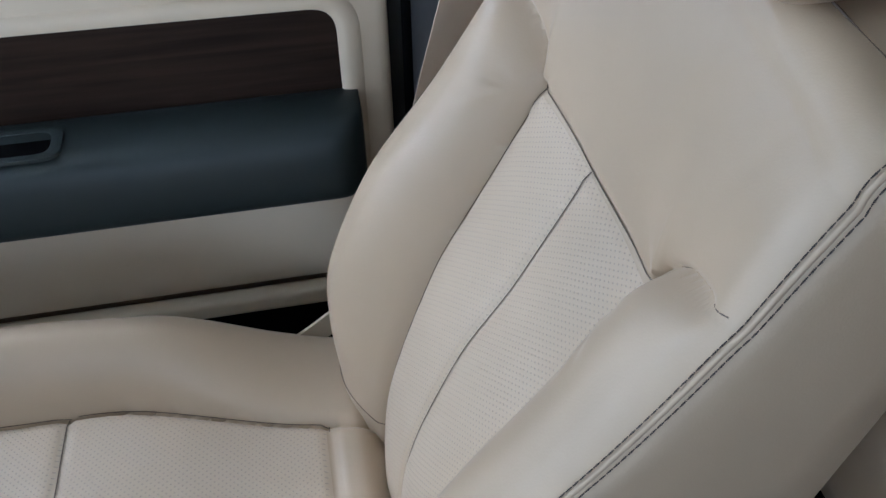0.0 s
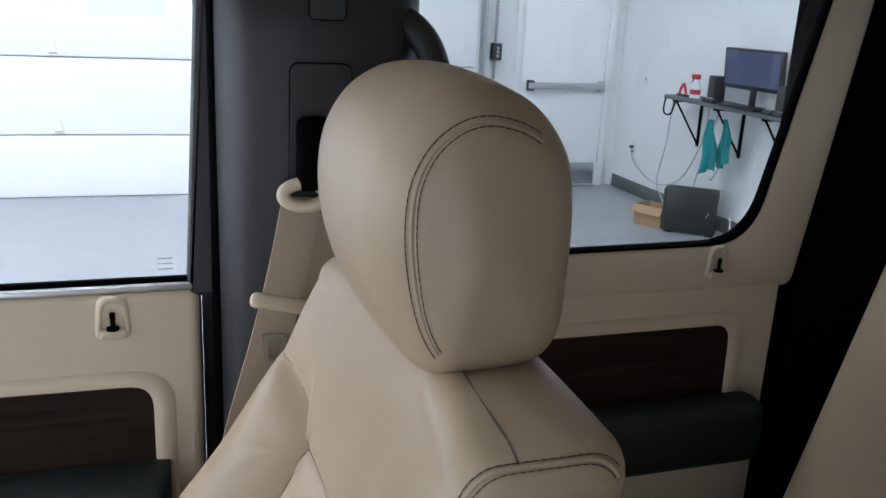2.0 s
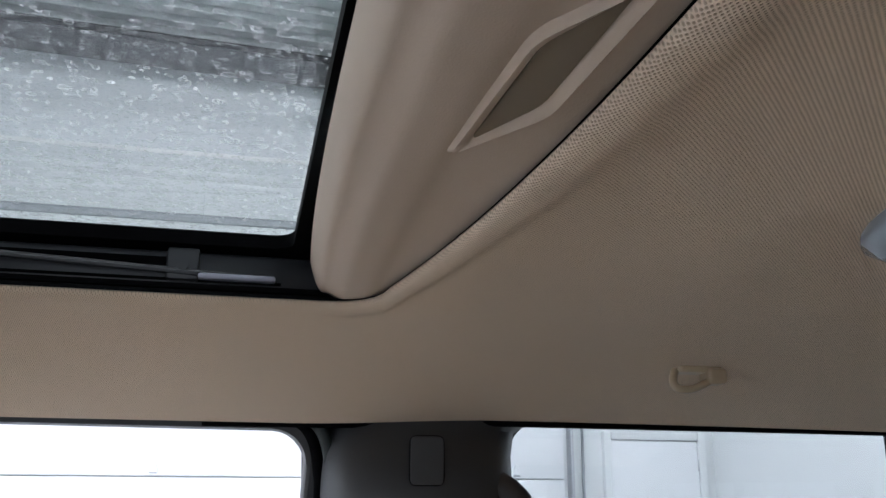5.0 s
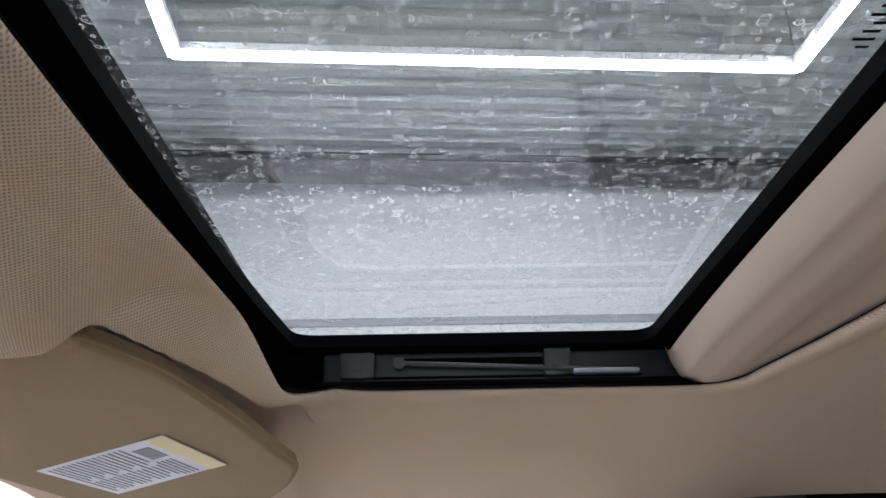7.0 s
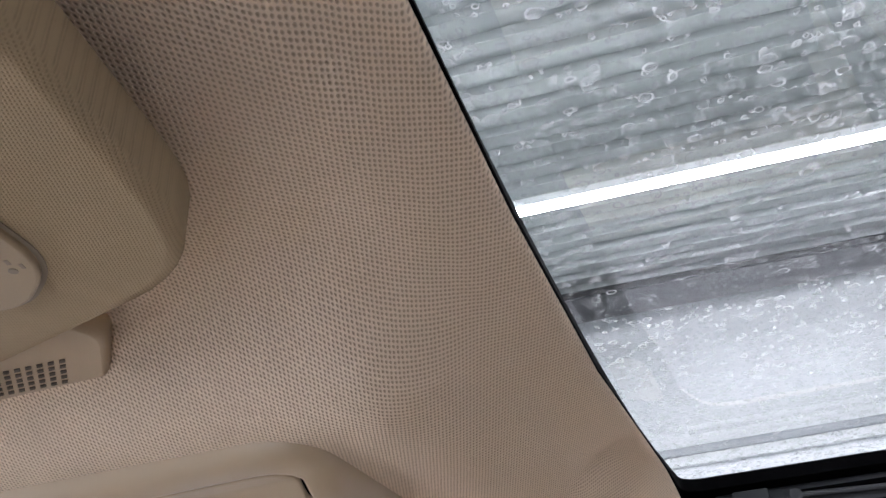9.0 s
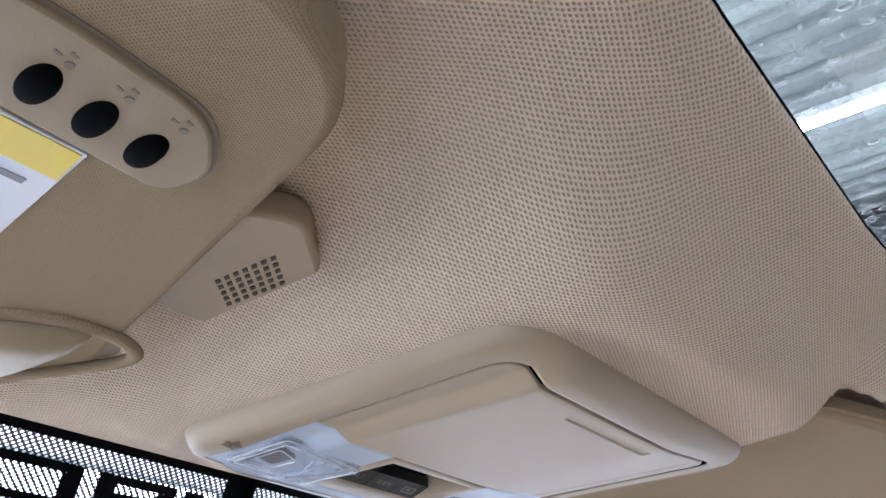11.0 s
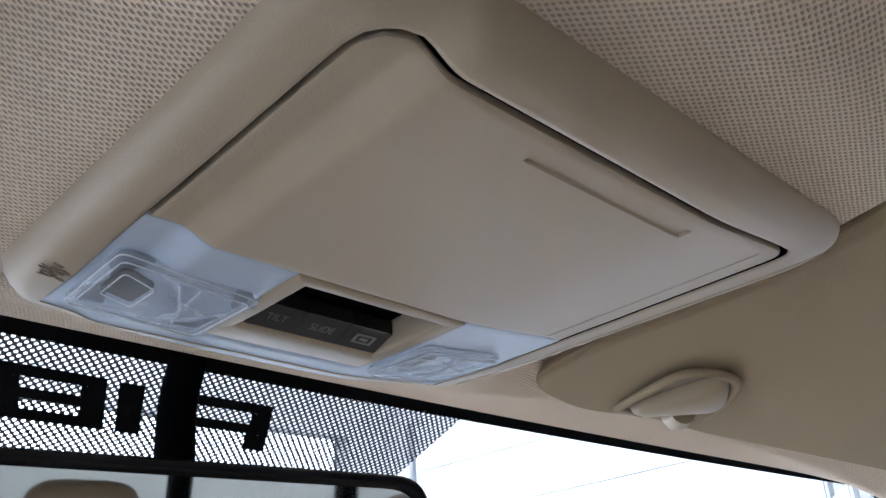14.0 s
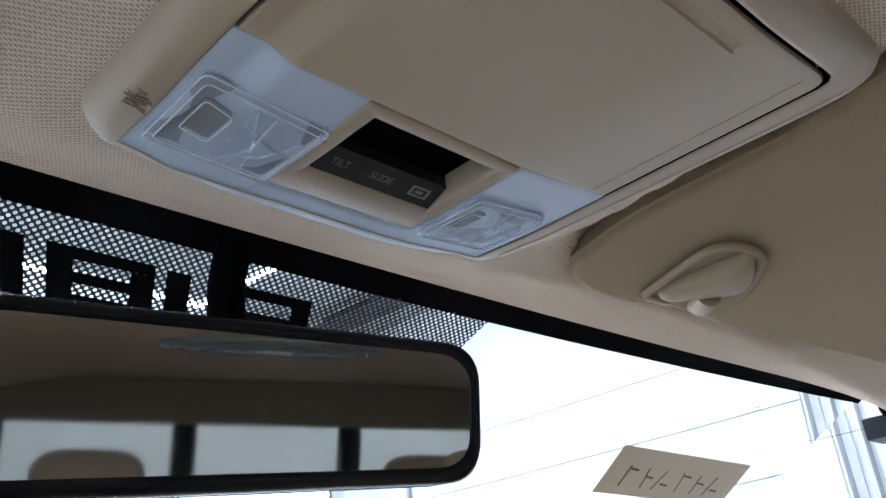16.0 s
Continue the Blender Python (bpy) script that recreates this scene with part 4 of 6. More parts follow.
def front_face(xs, z):
    a, h = abs(xs - ins_shift(xs)), insert_half(z)
    t = min(1, max(0, (a - h) / (0.162 - h)))
    rise = math.sin(t * math.pi / 2) ** 0.75
    zs = top_seam(a)
    # the side bolsters end in stuffed tips below the top seam; over it the panel is softly dished
    below = zs - z
    soft = 0.93 * lerp(step(h - 0.004, 0.205, a), step(0.03, 0.195, a), step(0.0, 0.06, -below))
    tip = 1 - math.exp(-max(0.0, below) / 0.011)
    rise = lerp(soft, max(rise, soft), tip)
    rise *= 1 - 0.30 * step(0.0, 0.06 + 0.10 * step(0.12, 0.19, a), -below)
    y = lerp(INSERT(z), CREST(z), rise)
    if z < zs + 0.02:
        y -= 0.007 * groove(a - h) * (1 - step(zs - 0.004, zs + 0.012, z))
        y -= 0.004 * groove(xs - INS_X * 0.5) * (1 - step(zs - 0.01, zs, z))
        # soft fullness of each panel
        if a < h:
            y += 0.006 * math.sin(math.pi * min(1, a / h)) * (1 - step(1.27, 1.32, z))
    y -= 0.006 * groove(z - zs, 0.004) * (1 - step(0.165, 0.185, a))
    # stuffed top end of each side bolster, with a tight crease along its seam
    if a > h and below > -0.004:
        full = (0.010 if xs < 0 else 0.006) * math.sin(math.pi * min(1, max(0, (a - h + 0.004) / (0.196 - h)))) ** 0.8
        y += full * (1 - math.exp(-max(0, below) / 0.007)) * math.exp(-max(0, below) / 0.060)
    # puckers that run out from the upper corner of the insert
    r = math.hypot(a - 0.112, z - 1.318)
    y += 0.0016 * math.exp(-(r / 0.030) ** 2) * math.sin(7.0 * math.atan2(z - 1.318, a - 0.112)) * step(0.003, 0.012, r)
    y += 0.0025 * noise.noise(Vector((xs * 14, z * 11, 3.1)))
    return y


def round_in(xs, half, r):
    """How far the skin draws in near the two ends of a loft."""
    d = half - abs(xs)
    return 0 if d >= r else r - math.sqrt(max(0, r * r - (r - d) ** 2))


def loft(loop, half, r, center, nx, spine, n_side=6):
    """Sections across x from loop(xs, inset), closed by shrinking rings at both ends."""
    bm = bmesh.new()
    xs_list = []
    for k in range(nx + 1):
        t = lerp(-1, 1, k / nx)
        xs_list.append(half * math.copysign(1 - (1 - abs(t)) ** 1.12, t))
    rings = [[bm.verts.new((center + xs, p[0], p[1])) for p in loop(xs, round_in(xs, half, r))] for xs in xs_list]
    n = len(rings[0])
    for a, b in zip(rings, rings[1:]):
        for i in range(n):
            bm.faces.new((a[i - 1], a[i], b[i], b[i - 1]))
    for ring, sgn in ((rings[0], -1), (rings[-1], 1)):
        prev = ring
        for k in range(1, n_side + 1):
            f = k / n_side
            cur = []
            for v in ring:
                q = v.co.lerp(Vector((v.co.x, *spine(v.co.y, v.co.z))), f)
                q.x = v.co.x + sgn * 0.005 * (1 - (1 - f) ** 2)
                cur.append(bm.verts.new(q))
            for i in range(n):
                bm.faces.new((prev[i - 1], prev[i], cur[i], cur[i - 1]) if sgn > 0 else (cur[i - 1], cur[i], prev[i], prev[i - 1]))
            prev = cur
    bmesh.ops.remove_doubles(bm, verts=bm.verts, dist=1e-5)
    return bm


def back_loop(xs, d):
    pts = []
    n = 240
    ztop = BACK_TOP - 0.008 * (abs(xs) / SEAT_HALF) ** 2 - d * 0.55
    rt = 0.024
    for k in range(n + 1):
        z = lerp(BACK_BOT, ztop - rt, k / n)
        pts.append((front_face(xs, z) - d, z))
    y0 = pts[-1][0]
    y1 = REAR(1.46) + d
    rt2 = min(rt, (y0 - y1) * 0.45)
    for k in range(1, 8):
        th = radians(90 * k / 7)
        pts.append((y0 - rt2 * (1 - math.cos(th)), ztop - rt + rt * math.sin(th)))
    for k in range(1, 5):
        pts.append((lerp(y0 - rt2, y1 + rt2, k / 5), ztop))
    for k in range(0, 8):
        th = radians(90 * k / 7)
        pts.append((y1 + rt2 * (1 - math.sin(th)), ztop - rt + rt * math.cos(th)))
    for k in range(1, 25):
        z = lerp(ztop - rt, BACK_BOT, k / 24)
        pts.append((REAR(z) + d, z))
    return pts


bm = loft(back_loop, SEAT_HALF, 0.030, SX, 150, lambda y, z: ((INSERT(min(z, 1.44)) + REAR(z)) / 2, min(max(z, BACK_BOT + 0.04), BACK_TOP - 0.045)))
bmesh.ops.recalc_face_normals(bm, faces=bm.faces)
for f in bm.faces:
    c = f.calc_center_median()
    a = abs(c.x - SX - ins_shift(c.x - SX))
    if a < insert_half(c.z) - 0.002 and c.z < top_seam(a) - 0.003 and f.normal.y > 0.3:
        f.material_index = 1
backrest = part("backrest", bm, [LEATHER, PERFORATED], seat, smooth=75)


def on_back(xs, z, out=0.0006):
    return Vector((SX + xs, front_face(xs, z) - round_in(xs, SEAT_HALF, 0.030) + out, z))


def seam(name, pts, r, parent, mat):
    return part(name, tube(pts, r, 5), mat, parent, smooth=80)


def stitches(name, pts, parent, length=0.0048, gap=0.0006, r=0.00038):
    """Short thread dashes along a line."""
    bm = bmesh.new()
    acc, on, a = 0.0, True, Vector(pts[0])
    start = a
    for p in pts[1:]:
        p = Vector(p)
        d = (p - a).length
        while acc + d >= (length if on else gap):
            need = (length if on else gap) - acc
            a = a.lerp(p, need / d) if d > 1e-9 else p
            if on:
                mid = (start + a) / 2
                tube([start, mid, a], [r * 0.7, r * 1.15, r * 0.7], 5, bm=bm)
            start, on, acc = a.copy(), not on, 0.0
            d = (p - a).length
        acc += d
        a = p
    return part(name, bm, THREAD, parent, "dark contrast stitching", smooth=80)


SEAM = material("seam_thread", (0.12, 0.093, 0.070), 0.8)
zz = [lerp(0.94, 1.3215, k / 60) for k in range(61)]
for sg in (-1, 1):
    seam("seam", [on_back((INS_X if sg > 0 else 0) + sg * (insert_half(z) - 0.0022), z, 0.0036) for z in zz], 0.00042, backrest, SEAM)
seam("seam", [on_back(INS_X * 0.5, z, 0.0016) for z in zz], 0.00042, backrest, SEAM)
seam("seam", [on_back(lerp(-0.106, 0.106 + INS_X, k / 40), 1.322, 0.0012) for k in range(41)], 0.00042, backrest, SEAM)

for sg in (-1, 1):
    line = []
    for k in range(41):
        xs = (INS_X * (1 - k / 40) if sg > 0 else 0) + sg * lerp(0.107, 0.190, (k / 40) ** 1.5)
        line.append(on_back(xs, top_seam(abs(xs - ins_shift(xs))) + 0.0010, 0.0))
    seam("seam", line, 0.00042, backrest, SEAM)
    # short seam across the foot of each bolster
    seam("seam", [on_back(INS_X + sg * lerp(0.084, 0.180, k / 16), lerp(0.968, 0.985, k / 16), 0.0010) for k in range(17)], 0.00042, backrest, SEAM)

# double stitching along the front edge, over the shoulder to the rear


def edge_line(loop_of, half, r, sg, angle, lo, hi, out):
    """A line on the rounded end of a loft, at an angle round the rounding."""
    s, c = math.sin(radians(angle)), math.cos(radians(angle))
    xs = sg * (half - r + r * s)
    loop = loop_of(xs, r * (1 - c))
    pts = []
    for i in range(lo, hi):
        a, b = Vector(loop[i - 1]), Vector(loop[i + 1])
        t = (b - a).normalized()
        nrm = Vector((t.y, -t.x))
        pts.append(Vector((SX + xs + sg * s * out, loop[i][0] + nrm.x * c * out, loop[i][1] + nrm.y * c * out)))
    return pts


for sg in (-1, 1):
    for ang in (43, 56):
        stitches("stitching", edge_line(back_loop, SEAT_HALF, 0.030, sg, ang, 22, 258, 0.0007), backrest)
    seam("welt", edge_line(back_loop, SEAT_HALF, 0.030, sg, 49, 22, 258, -0.0008), 0.0020, backrest, LEATHER)
# welt across the shoulder, under the headrest
for sg in (-1, 1):
    pts = curve([(SX + sg * 0.197, -0.150, 1.4718), (SX + sg * 0.178, -0.150, 1.4775), (SX + sg * 0.13, -0.151, 1.480), (SX + sg * 0.085, -0.153, 1.4825), (SX, -0.153, 1.483)], 24)
    seam("shoulder_welt", pts, 0.0011, backrest, SEAM)

HR_HALF = 0.116
HR = [(-0.128, 1.4775), (-0.106, 1.500), (-0.092, 1.535), (-0.086, 1.575), (-0.091, 1.615), (-0.108, 1.646), (-0.135, 1.664), (-0.165, 1.667), (-0.197, 1.654), (-0.219, 1.625), (-0.227, 1.585), (-0.227, 1.540), (-0.222, 1.500), (-0.205, 1.480), (-0.165, 1.4745)]
hr_c = Vector((sum(p[0] for p in HR) / len(HR), sum(p[1] for p in HR) / len(HR)))


def hr_loop(xs, d):
    base = [Vector((p[0], p[1], 0)) for p in HR]
    closed = curve([base[-1], *base, base[0], base[1]], 12 * (len(HR) + 2))
    k = 12
    pts = closed[k:k + 12 * len(HR)]
    out = []
    drop = 0.012 * (abs(xs) / HR_HALF) ** 2
    for p in pts:
        q = Vector((p.x, p.y))
        w = (q - hr_c)
        q = q - w.normalized() * d
        up = max(0, (q.y - 1.60) / 0.07)
        bow = 0.010 * (xs / HR_HALF) ** 2 * step(-0.17, -0.10, q.x)
        out.append((q.x - bow, q.y - drop * up))
    return out


headrest = part("headrest", loft(hr_loop, HR_HALF, 0.042, SX, 60, lambda y, z: (hr_c.x, hr_c.y)), LEATHER, seat, smooth=75)
for sg in (-1, 1):
    for ang in (49.5, 59):
        stitches("stitching", edge_line(hr_loop, HR_HALF, 0.042, sg, ang, 4, 98, 0.0006), headrest)
    seam("welt", edge_line(hr_loop, HR_HALF, 0.042, sg, 54, 4, 98, -0.0012), 0.0020, headrest, LEATHER)
for sg in (-1, 1):
    part("post", tube([(SX + sg * 0.055, -0.172, 1.44), (SX + sg * 0.055, -0.170, 1.50)], 0.006), STEEL, headrest)

# cushion
CU_HALF = 0.245


def cush_half(y):
    return lerp(0.112, 0.168, step(0.06, 0.34, y))


def cush_z(xs, y):
    a, h = abs(xs), cush_half(y)
    t = min(1, max(0, (a - h) / (0.212 - h)))
    rise = math.sin(t * math.pi / 2) ** 0.8
    z = 0.958 + 0.018 * step(0.1, 0.5, y) + 0.076 * rise * step(0.06, 0.29, y) * (1 - 0.35 * step(0.42, 0.62, y))
    z -= 0.010 * groove(a - h, 0.005)
    if a < h:
        z -= 0.006 * groove(y - 0.362, 0.004)
        z -= 0.007 * groove(y - 0.108, 0.004)
        z += 0.006 * math.sin(math.pi * min(1, a / h) / 2 + math.pi / 2)
    z += 0.004 * noise.noise(Vector((xs * 12, y * 12, 7.7)))
    return z


def cush_loop(xs, d):
    pts = []
    for k in range(90):
        y = lerp(0.052, 0.58, k / 89)
        front = 0.05 * max(0, (y - 0.50) / 0.08) ** 2
        back = 0.03 * max(0, (0.085 - y) / 0.033) ** 2
        pts.append((y, cush_z(xs, y) - front - back - d))
    pts += [(0.59, 0.90), (0.585, 0.84), (0.05, 0.82), (0.045, 0.88)]
    return pts


bm = loft(cush_loop, CU_HALF, 0.035, SX, 110, lambda y, z: (min(max(y, 0.10), 0.53), 0.90))
bmesh.ops.recalc_face_normals(bm, faces=bm.faces)
for f in bm.faces:
    c = f.calc_center_median()
    if abs(c.x - SX) < cush_half(c.y) - 0.004 and f.normal.z > 0.3 and c.y > 0.112:
        f.material_index = 1
cushion = part("cushion", bm, [LEATHER, PERFORATED], seat, smooth=75)
for sg in (-1, 1):
    seam("seam", [Vector((SX + sg * cush_half(y), y, cush_z(sg * (cush_half(y) - 0.003), y) + 0.0030)) for y in [lerp(0.108, 0.5, k / 50) for k in range(51)]], 0.0005, cushion, SEAM)
for yy in (0.362, 0.108):
    hh = cush_half(yy)
    seam("seam", [Vector((SX + lerp(-hh, hh, k / 30), yy, cush_z(lerp(-hh, hh, k / 30), yy) + 0.0022)) for k in range(31)], 0.0005, cushion, SEAM)
part("seat_base", box((SX - 0.20, 0.0, 0.56), (SX + 0.20, 0.50, 0.84), 0.03, 3), BLACK, seat)
part("side_shield", box((SX + 0.215, -0.10, 0.74), (SX + 0.245, 0.42, 0.88), 0.012, 3), BEIGE, seat)
# ---- rear seat ----
rs = thing("bench_seat", "cream leather rear bench seat", "car seat", at=(0, -0.9, 0.56))


def bench_back(xs, d):
    pts = []
    for k in range(40):
        z = lerp(0.93, 1.50, k / 39)
        y = -0.755 - 0.30 * (z - 1.05) - d - 0.02 * math.cos(xs * 9.5) ** 2 - 0.05 * max(0, (z - 1.44) / 0.06) ** 2
        pts.append((y, z - d * 0.4))
    for k in range(20):
        z = lerp(1.50, 0.93, k / 19)
        pts.append((-1.08 - 0.12 * (z - 1.0) + d * 0.5, z - d * 0.4))
    return pts


part("backrest", loft(bench_back, 0.655, 0.05, 0, 70, lambda y, z: (-0.95, min(max(z, 1.0), 1.42))), LEATHER, rs, smooth=70)


def bench(xs, d):
    pts = []
    for k in range(30):
        y = lerp(-0.80, -0.42, k / 29)
        pts.append((y, 0.945 - d + 0.015 * math.cos(xs * 9.5) - 0.05 * max(0, (y + 0.49) / 0.07) ** 2))
    return pts + [(-0.41, 0.86), (-0.44, 0.78), (-0.80, 0.78)]


rc = part("cushion", loft(bench, 0.66, 0.05, 0, 60, lambda y, z: (min(max(y, -0.72), -0.5), 0.87)), LEATHER, rs, smooth=70)
for x in (0.28, 0.60):
    seam("seam", [Vector((x, lerp(-0.79, -0.50, k / 20), bench(x, 0)[int(k * 1.2)][1] + 0.001)) for k in range(21)], 0.0012, rc, SEAM)
part("base", box((-0.64, -1.2, 0.56), (0.64, -0.47, 0.80), 0.02), BLACK, rs)


def bench_rest(x0):
    def f(u, v):
        th, ph = 2 * math.pi * u, math.pi * (v - 0.5)
        sp = lambda c, e: math.copysign(abs(c) ** e, c)
        return (x0 + 0.125 * sp(math.cos(ph), 0.5) * sp(math.cos(th), 0.5), -1.03 + 0.05 * sp(math.cos(ph), 0.5) * sp(math.sin(th), 0.6), 1.562 + 0.075 * sp(math.sin(ph), 0.7))
    bm, g = sheet(f, 36, 20, closed_u=True)
    bmesh.ops.remove_doubles(bm, verts=bm.verts, dist=1e-5)
    return bm


for x in (-0.40, 0.40):
    part("headrest", bench_rest(x), LEATHER, rs, smooth=75)

# ---- roof fittings ----


def roofplate(z0):
    return lambda x, y, w: (x, y, z0 + w)


# overhead console
con = thing("overhead_console", "tan plastic overhead console with map lamps and sunroof switches", "overhead console", at=(0, 0.58, 1.78))
CON_L, CON_R, HINGE = -0.0988, 0.0958, 0.5945


def con_z(x, y):
    """Lower face of the console: a low middle, a raised left shoulder and a gentle rise to the right."""
    left = lerp(0.0064, 0.0046, step(0.49, 0.59, y)) * step(-0.0745, -0.0880, x) * (1 - 0.55 * step(0.596, 0.665, y))
    right = 0.0048 * step(0.03, 0.10, x)
    return 1.7640 + left + right + 0.0022 * step(0.630, 0.682, y)


def on_console(x, y, w):
    return (x, y, con_z(x, y) + w)


def dense(pts, gap=0.004):
    """The same outline with more points on its long sides."""
    out = []
    for i, p in enumerate(pts):
        q = Vector(pts[(i + 1) % len(pts)])
        k = max(1, round((q - Vector(p)).length / gap))
        out += [Vector(p).lerp(q, j / k) for j in range(k)]
    return out


def console_plate(x0, x1, y0, y1, lift, depth, edge=0.0012, nx=24, ny=12, corner=(0.0, 0.0), front=None, sunk=None):
    """A plate that follows the console's lower face, with a rolled edge all round and, if asked, a sunk field."""
    bm = bmesh.new()
    us, vs = [i / nx for i in range(nx + 1)], [j / ny for j in range(ny + 1)]
    if sunk:
        for k, (lo, hi, span) in enumerate(((x0, x1, sunk[:2]), (y0, y1, sunk[2:]))):
            ws = [u for u in (us, vs)[k] if all(abs(u - (e - lo) / (hi - lo)) > 0.6 / (nx, ny)[k] for e in span)]
            ws += [(e + d - lo) / (hi - lo) for e in span for d in (-0.0003, 0.0003)]
            if k:
                vs, ny = sorted(ws), len(ws) - 1
            else:
                us, nx = sorted(ws), len(ws) - 1

    def spot(i, j):
        u, v = us[i], vs[j]
        top = front(lerp(x0, x1, u)) if front else y1
        x, y = lerp(x0, x1, u), lerp(y0, top, v)
        for sx, xe, r in ((1, x0, corner[0]), (-1, x1, corner[1])):
            if r:
                cx, cy = xe + sx * r, y0 + r
                if (x - cx) * sx < 0 and y < cy:
                    d = Vector((x - cx, y - cy))
                    m = max(abs(d.x), abs(d.y))
                    if m > 1e-6:
                        d = d.normalized() * m
                    x, y = cx + d.x, cy + d.y
        return x, y

    face = [[None] * (ny + 1) for _ in range(nx + 1)]
    for i in range(nx + 1):
        for j in range(ny + 1):
            x, y = spot(i, j)
            inside = sunk and sunk[0] < x < sunk[1] and sunk[2] < y < sunk[3]
            face[i][j] = bm.verts.new(on_console(x, y, lift + (0.0009 if inside else 0.0)))
    for i in range(nx):
        for j in range(ny):
            bm.faces.new((face[i][j], face[i + 1][j], face[i + 1][j + 1], face[i][j + 1]))
    loop = [face[i][0] for i in range(nx)] + [face[nx][j] for j in range(ny)] + [face[i][ny] for i in range(nx, 0, -1)] + [face[0][j] for j in range(ny, 0, -1)]
    mid = Vector(((x0 + x1) / 2, (y0 + y1) / 2, 0))
    prev = loop
    for out, up in ((edge * 0.6, edge * 0.25), (edge, edge), (edge, depth)):
        cur = []
        for v in loop:
            d = Vector((v.co.x - mid.x, v.co.y - mid.y, 0))
            d = Vector((math.copysign(1, d.x) if abs(d.x) > (x1 - x0) / 2 - 0.004 else 0, math.copysign(1, d.y) if abs(d.y) > (y1 - y0) / 2 - 0.004 else 0, 0))
            cur.append(bm.verts.new(v.co + d * out + Vector((0, 0, up))))
        for k in range(len(loop)):
            bm.faces.new((prev[k - 1], prev[k], cur[k], cur[k - 1]))
        prev = cur
    return bm


def front_line(x):
    """Curved front end of the lenses and of the switch panel."""
    return 0.6815 - 0.0095 * abs((x - 0.012) / 0.115) ** 3


co = dense(rounded([(-0.1165, 0.4680), (0.1205, 0.4680), (0.1150, 0.684), (-0.1165, 0.6800)], [0.030, 0.026, 0.020, 0.020], 8))
cc = Vector((0.0, 0.585))


def inner_of(p):
    """The bezel's inner line, met along the ray from the middle."""
    d = p - cc
    k = min((CON_R - cc.x) / d.x if d.x > 1e-6 else 9, (CON_L - cc.x) / d.x if d.x < -1e-6 else 9, (0.4852 - cc.y) / d.y if d.y < -1e-6 else 9, (0.676 - cc.y) / d.y if d.y > 1e-6 else 9)
    q = cc + d * k
    # rounded rear corners
    for sx, xe, r in ((1, CON_L, 0.013), (-1, CON_R, 0.006)):
        cx, cy = xe + sx * r, 0.4852 + r
        if (q.x - cx) * sx < 0 and q.y < cy:
            e = Vector((q.x - cx, q.y - cy))
            q = Vector((cx, cy)) + e.normalized() * r
    q.y = min(q.y, front_line(q.x) - 0.0004)
    return q


ci = [inner_of(p) for p in co]
bm = bmesh.new()
prev = None
for t, w in [(0, 0.034), (0, 0.012), (0.05, 0.0065), (0.16, 0.0030), (0.34, 0.0008), (0.60, -0.0004), (0.90, -0.0006), (0.985, -0.0006), (1.0, -0.0003)]:
    ring = []
    for p, q in zip(co, ci):
        m = p.lerp(q, t)
        # the face follows the console's shoulder; the outer skirt stays on the headliner
        follow = step(0.0, 0.35, t)
        z = lerp(1.7695, con_z(m.x, m.y), follow)
        ring.append(bm.verts.new((m.x, m.y, z + w)))
    if prev:
        for k in range(len(ring)):
            bm.faces.new((prev[k - 1], prev[k], ring[k], ring[k - 1]))
    prev = ring
part("bezel", bm, CONSOLE, con, smooth=60)
# black lining added so that the gap round the lid is dark as shade
bm = bmesh.new()
lo = [bm.verts.new((*(q + (cc - q).normalized() * 0.0002), con_z(q.x, q.y) - 0.0002)) for q in ci]
hi = [bm.verts.new((v.co.x, v.co.y, 1.7812)) for v in lo]
for k in range(len(lo)):
    bm.faces.new((lo[k - 1], lo[k], hi[k], hi[k - 1]))
part("lid_gap_lining", bm, BLACK, con)
# step on the bezel beside the visor
part("bezel_step", tube([on_console(lerp(0.1075, 0.1035, k / 12), lerp(0.480, 0.668, k / 12), 0.0004 + 0.0014 * (k < 1)) for k in range(13)], 0.0012, 8), CONSOLE, con)
part("backing", slab(rounded([(-0.105, 0.478), (0.104, 0.478), (0.104, 0.672), (-0.105, 0.672)], 0.01), roofplate(1.7815), 0.004), BLACK, con)
lid = part("storage_lid", console_plate(CON_L + 0.0028, CON_R - 0.0021, 0.4888, HINGE - 0.0008, -0.0004, 0.0024, 0.0011, 120, 34, (0.011, 0.006), None, (-0.0365, 0.0405, 0.4953, 0.5000)), CONSOLE, con, "tan flip-down storage lid", smooth=30)
# black plate under the lid's skin keeps the gap as dark as shade
part("lid_gap_backing", console_plate(CON_L + 0.0034, CON_R - 0.0026, 0.4894, HINGE - 0.0014, 0.0014, 0.011, 0.0009, 60, 20, (0.011, 0.006)), BLACK, lid, "black plate added behind the lid to darken its gap")
# thin dark strip stands for the faint shadow along the lid's crease
part("lid_crease_shade", box((0.0841, 0.493, con_z(0.084, 0.54) - 0.0005), (0.0843, HINGE - 0.002, con_z(0.084, 0.54) + 0.0006)), GROOVE, lid)


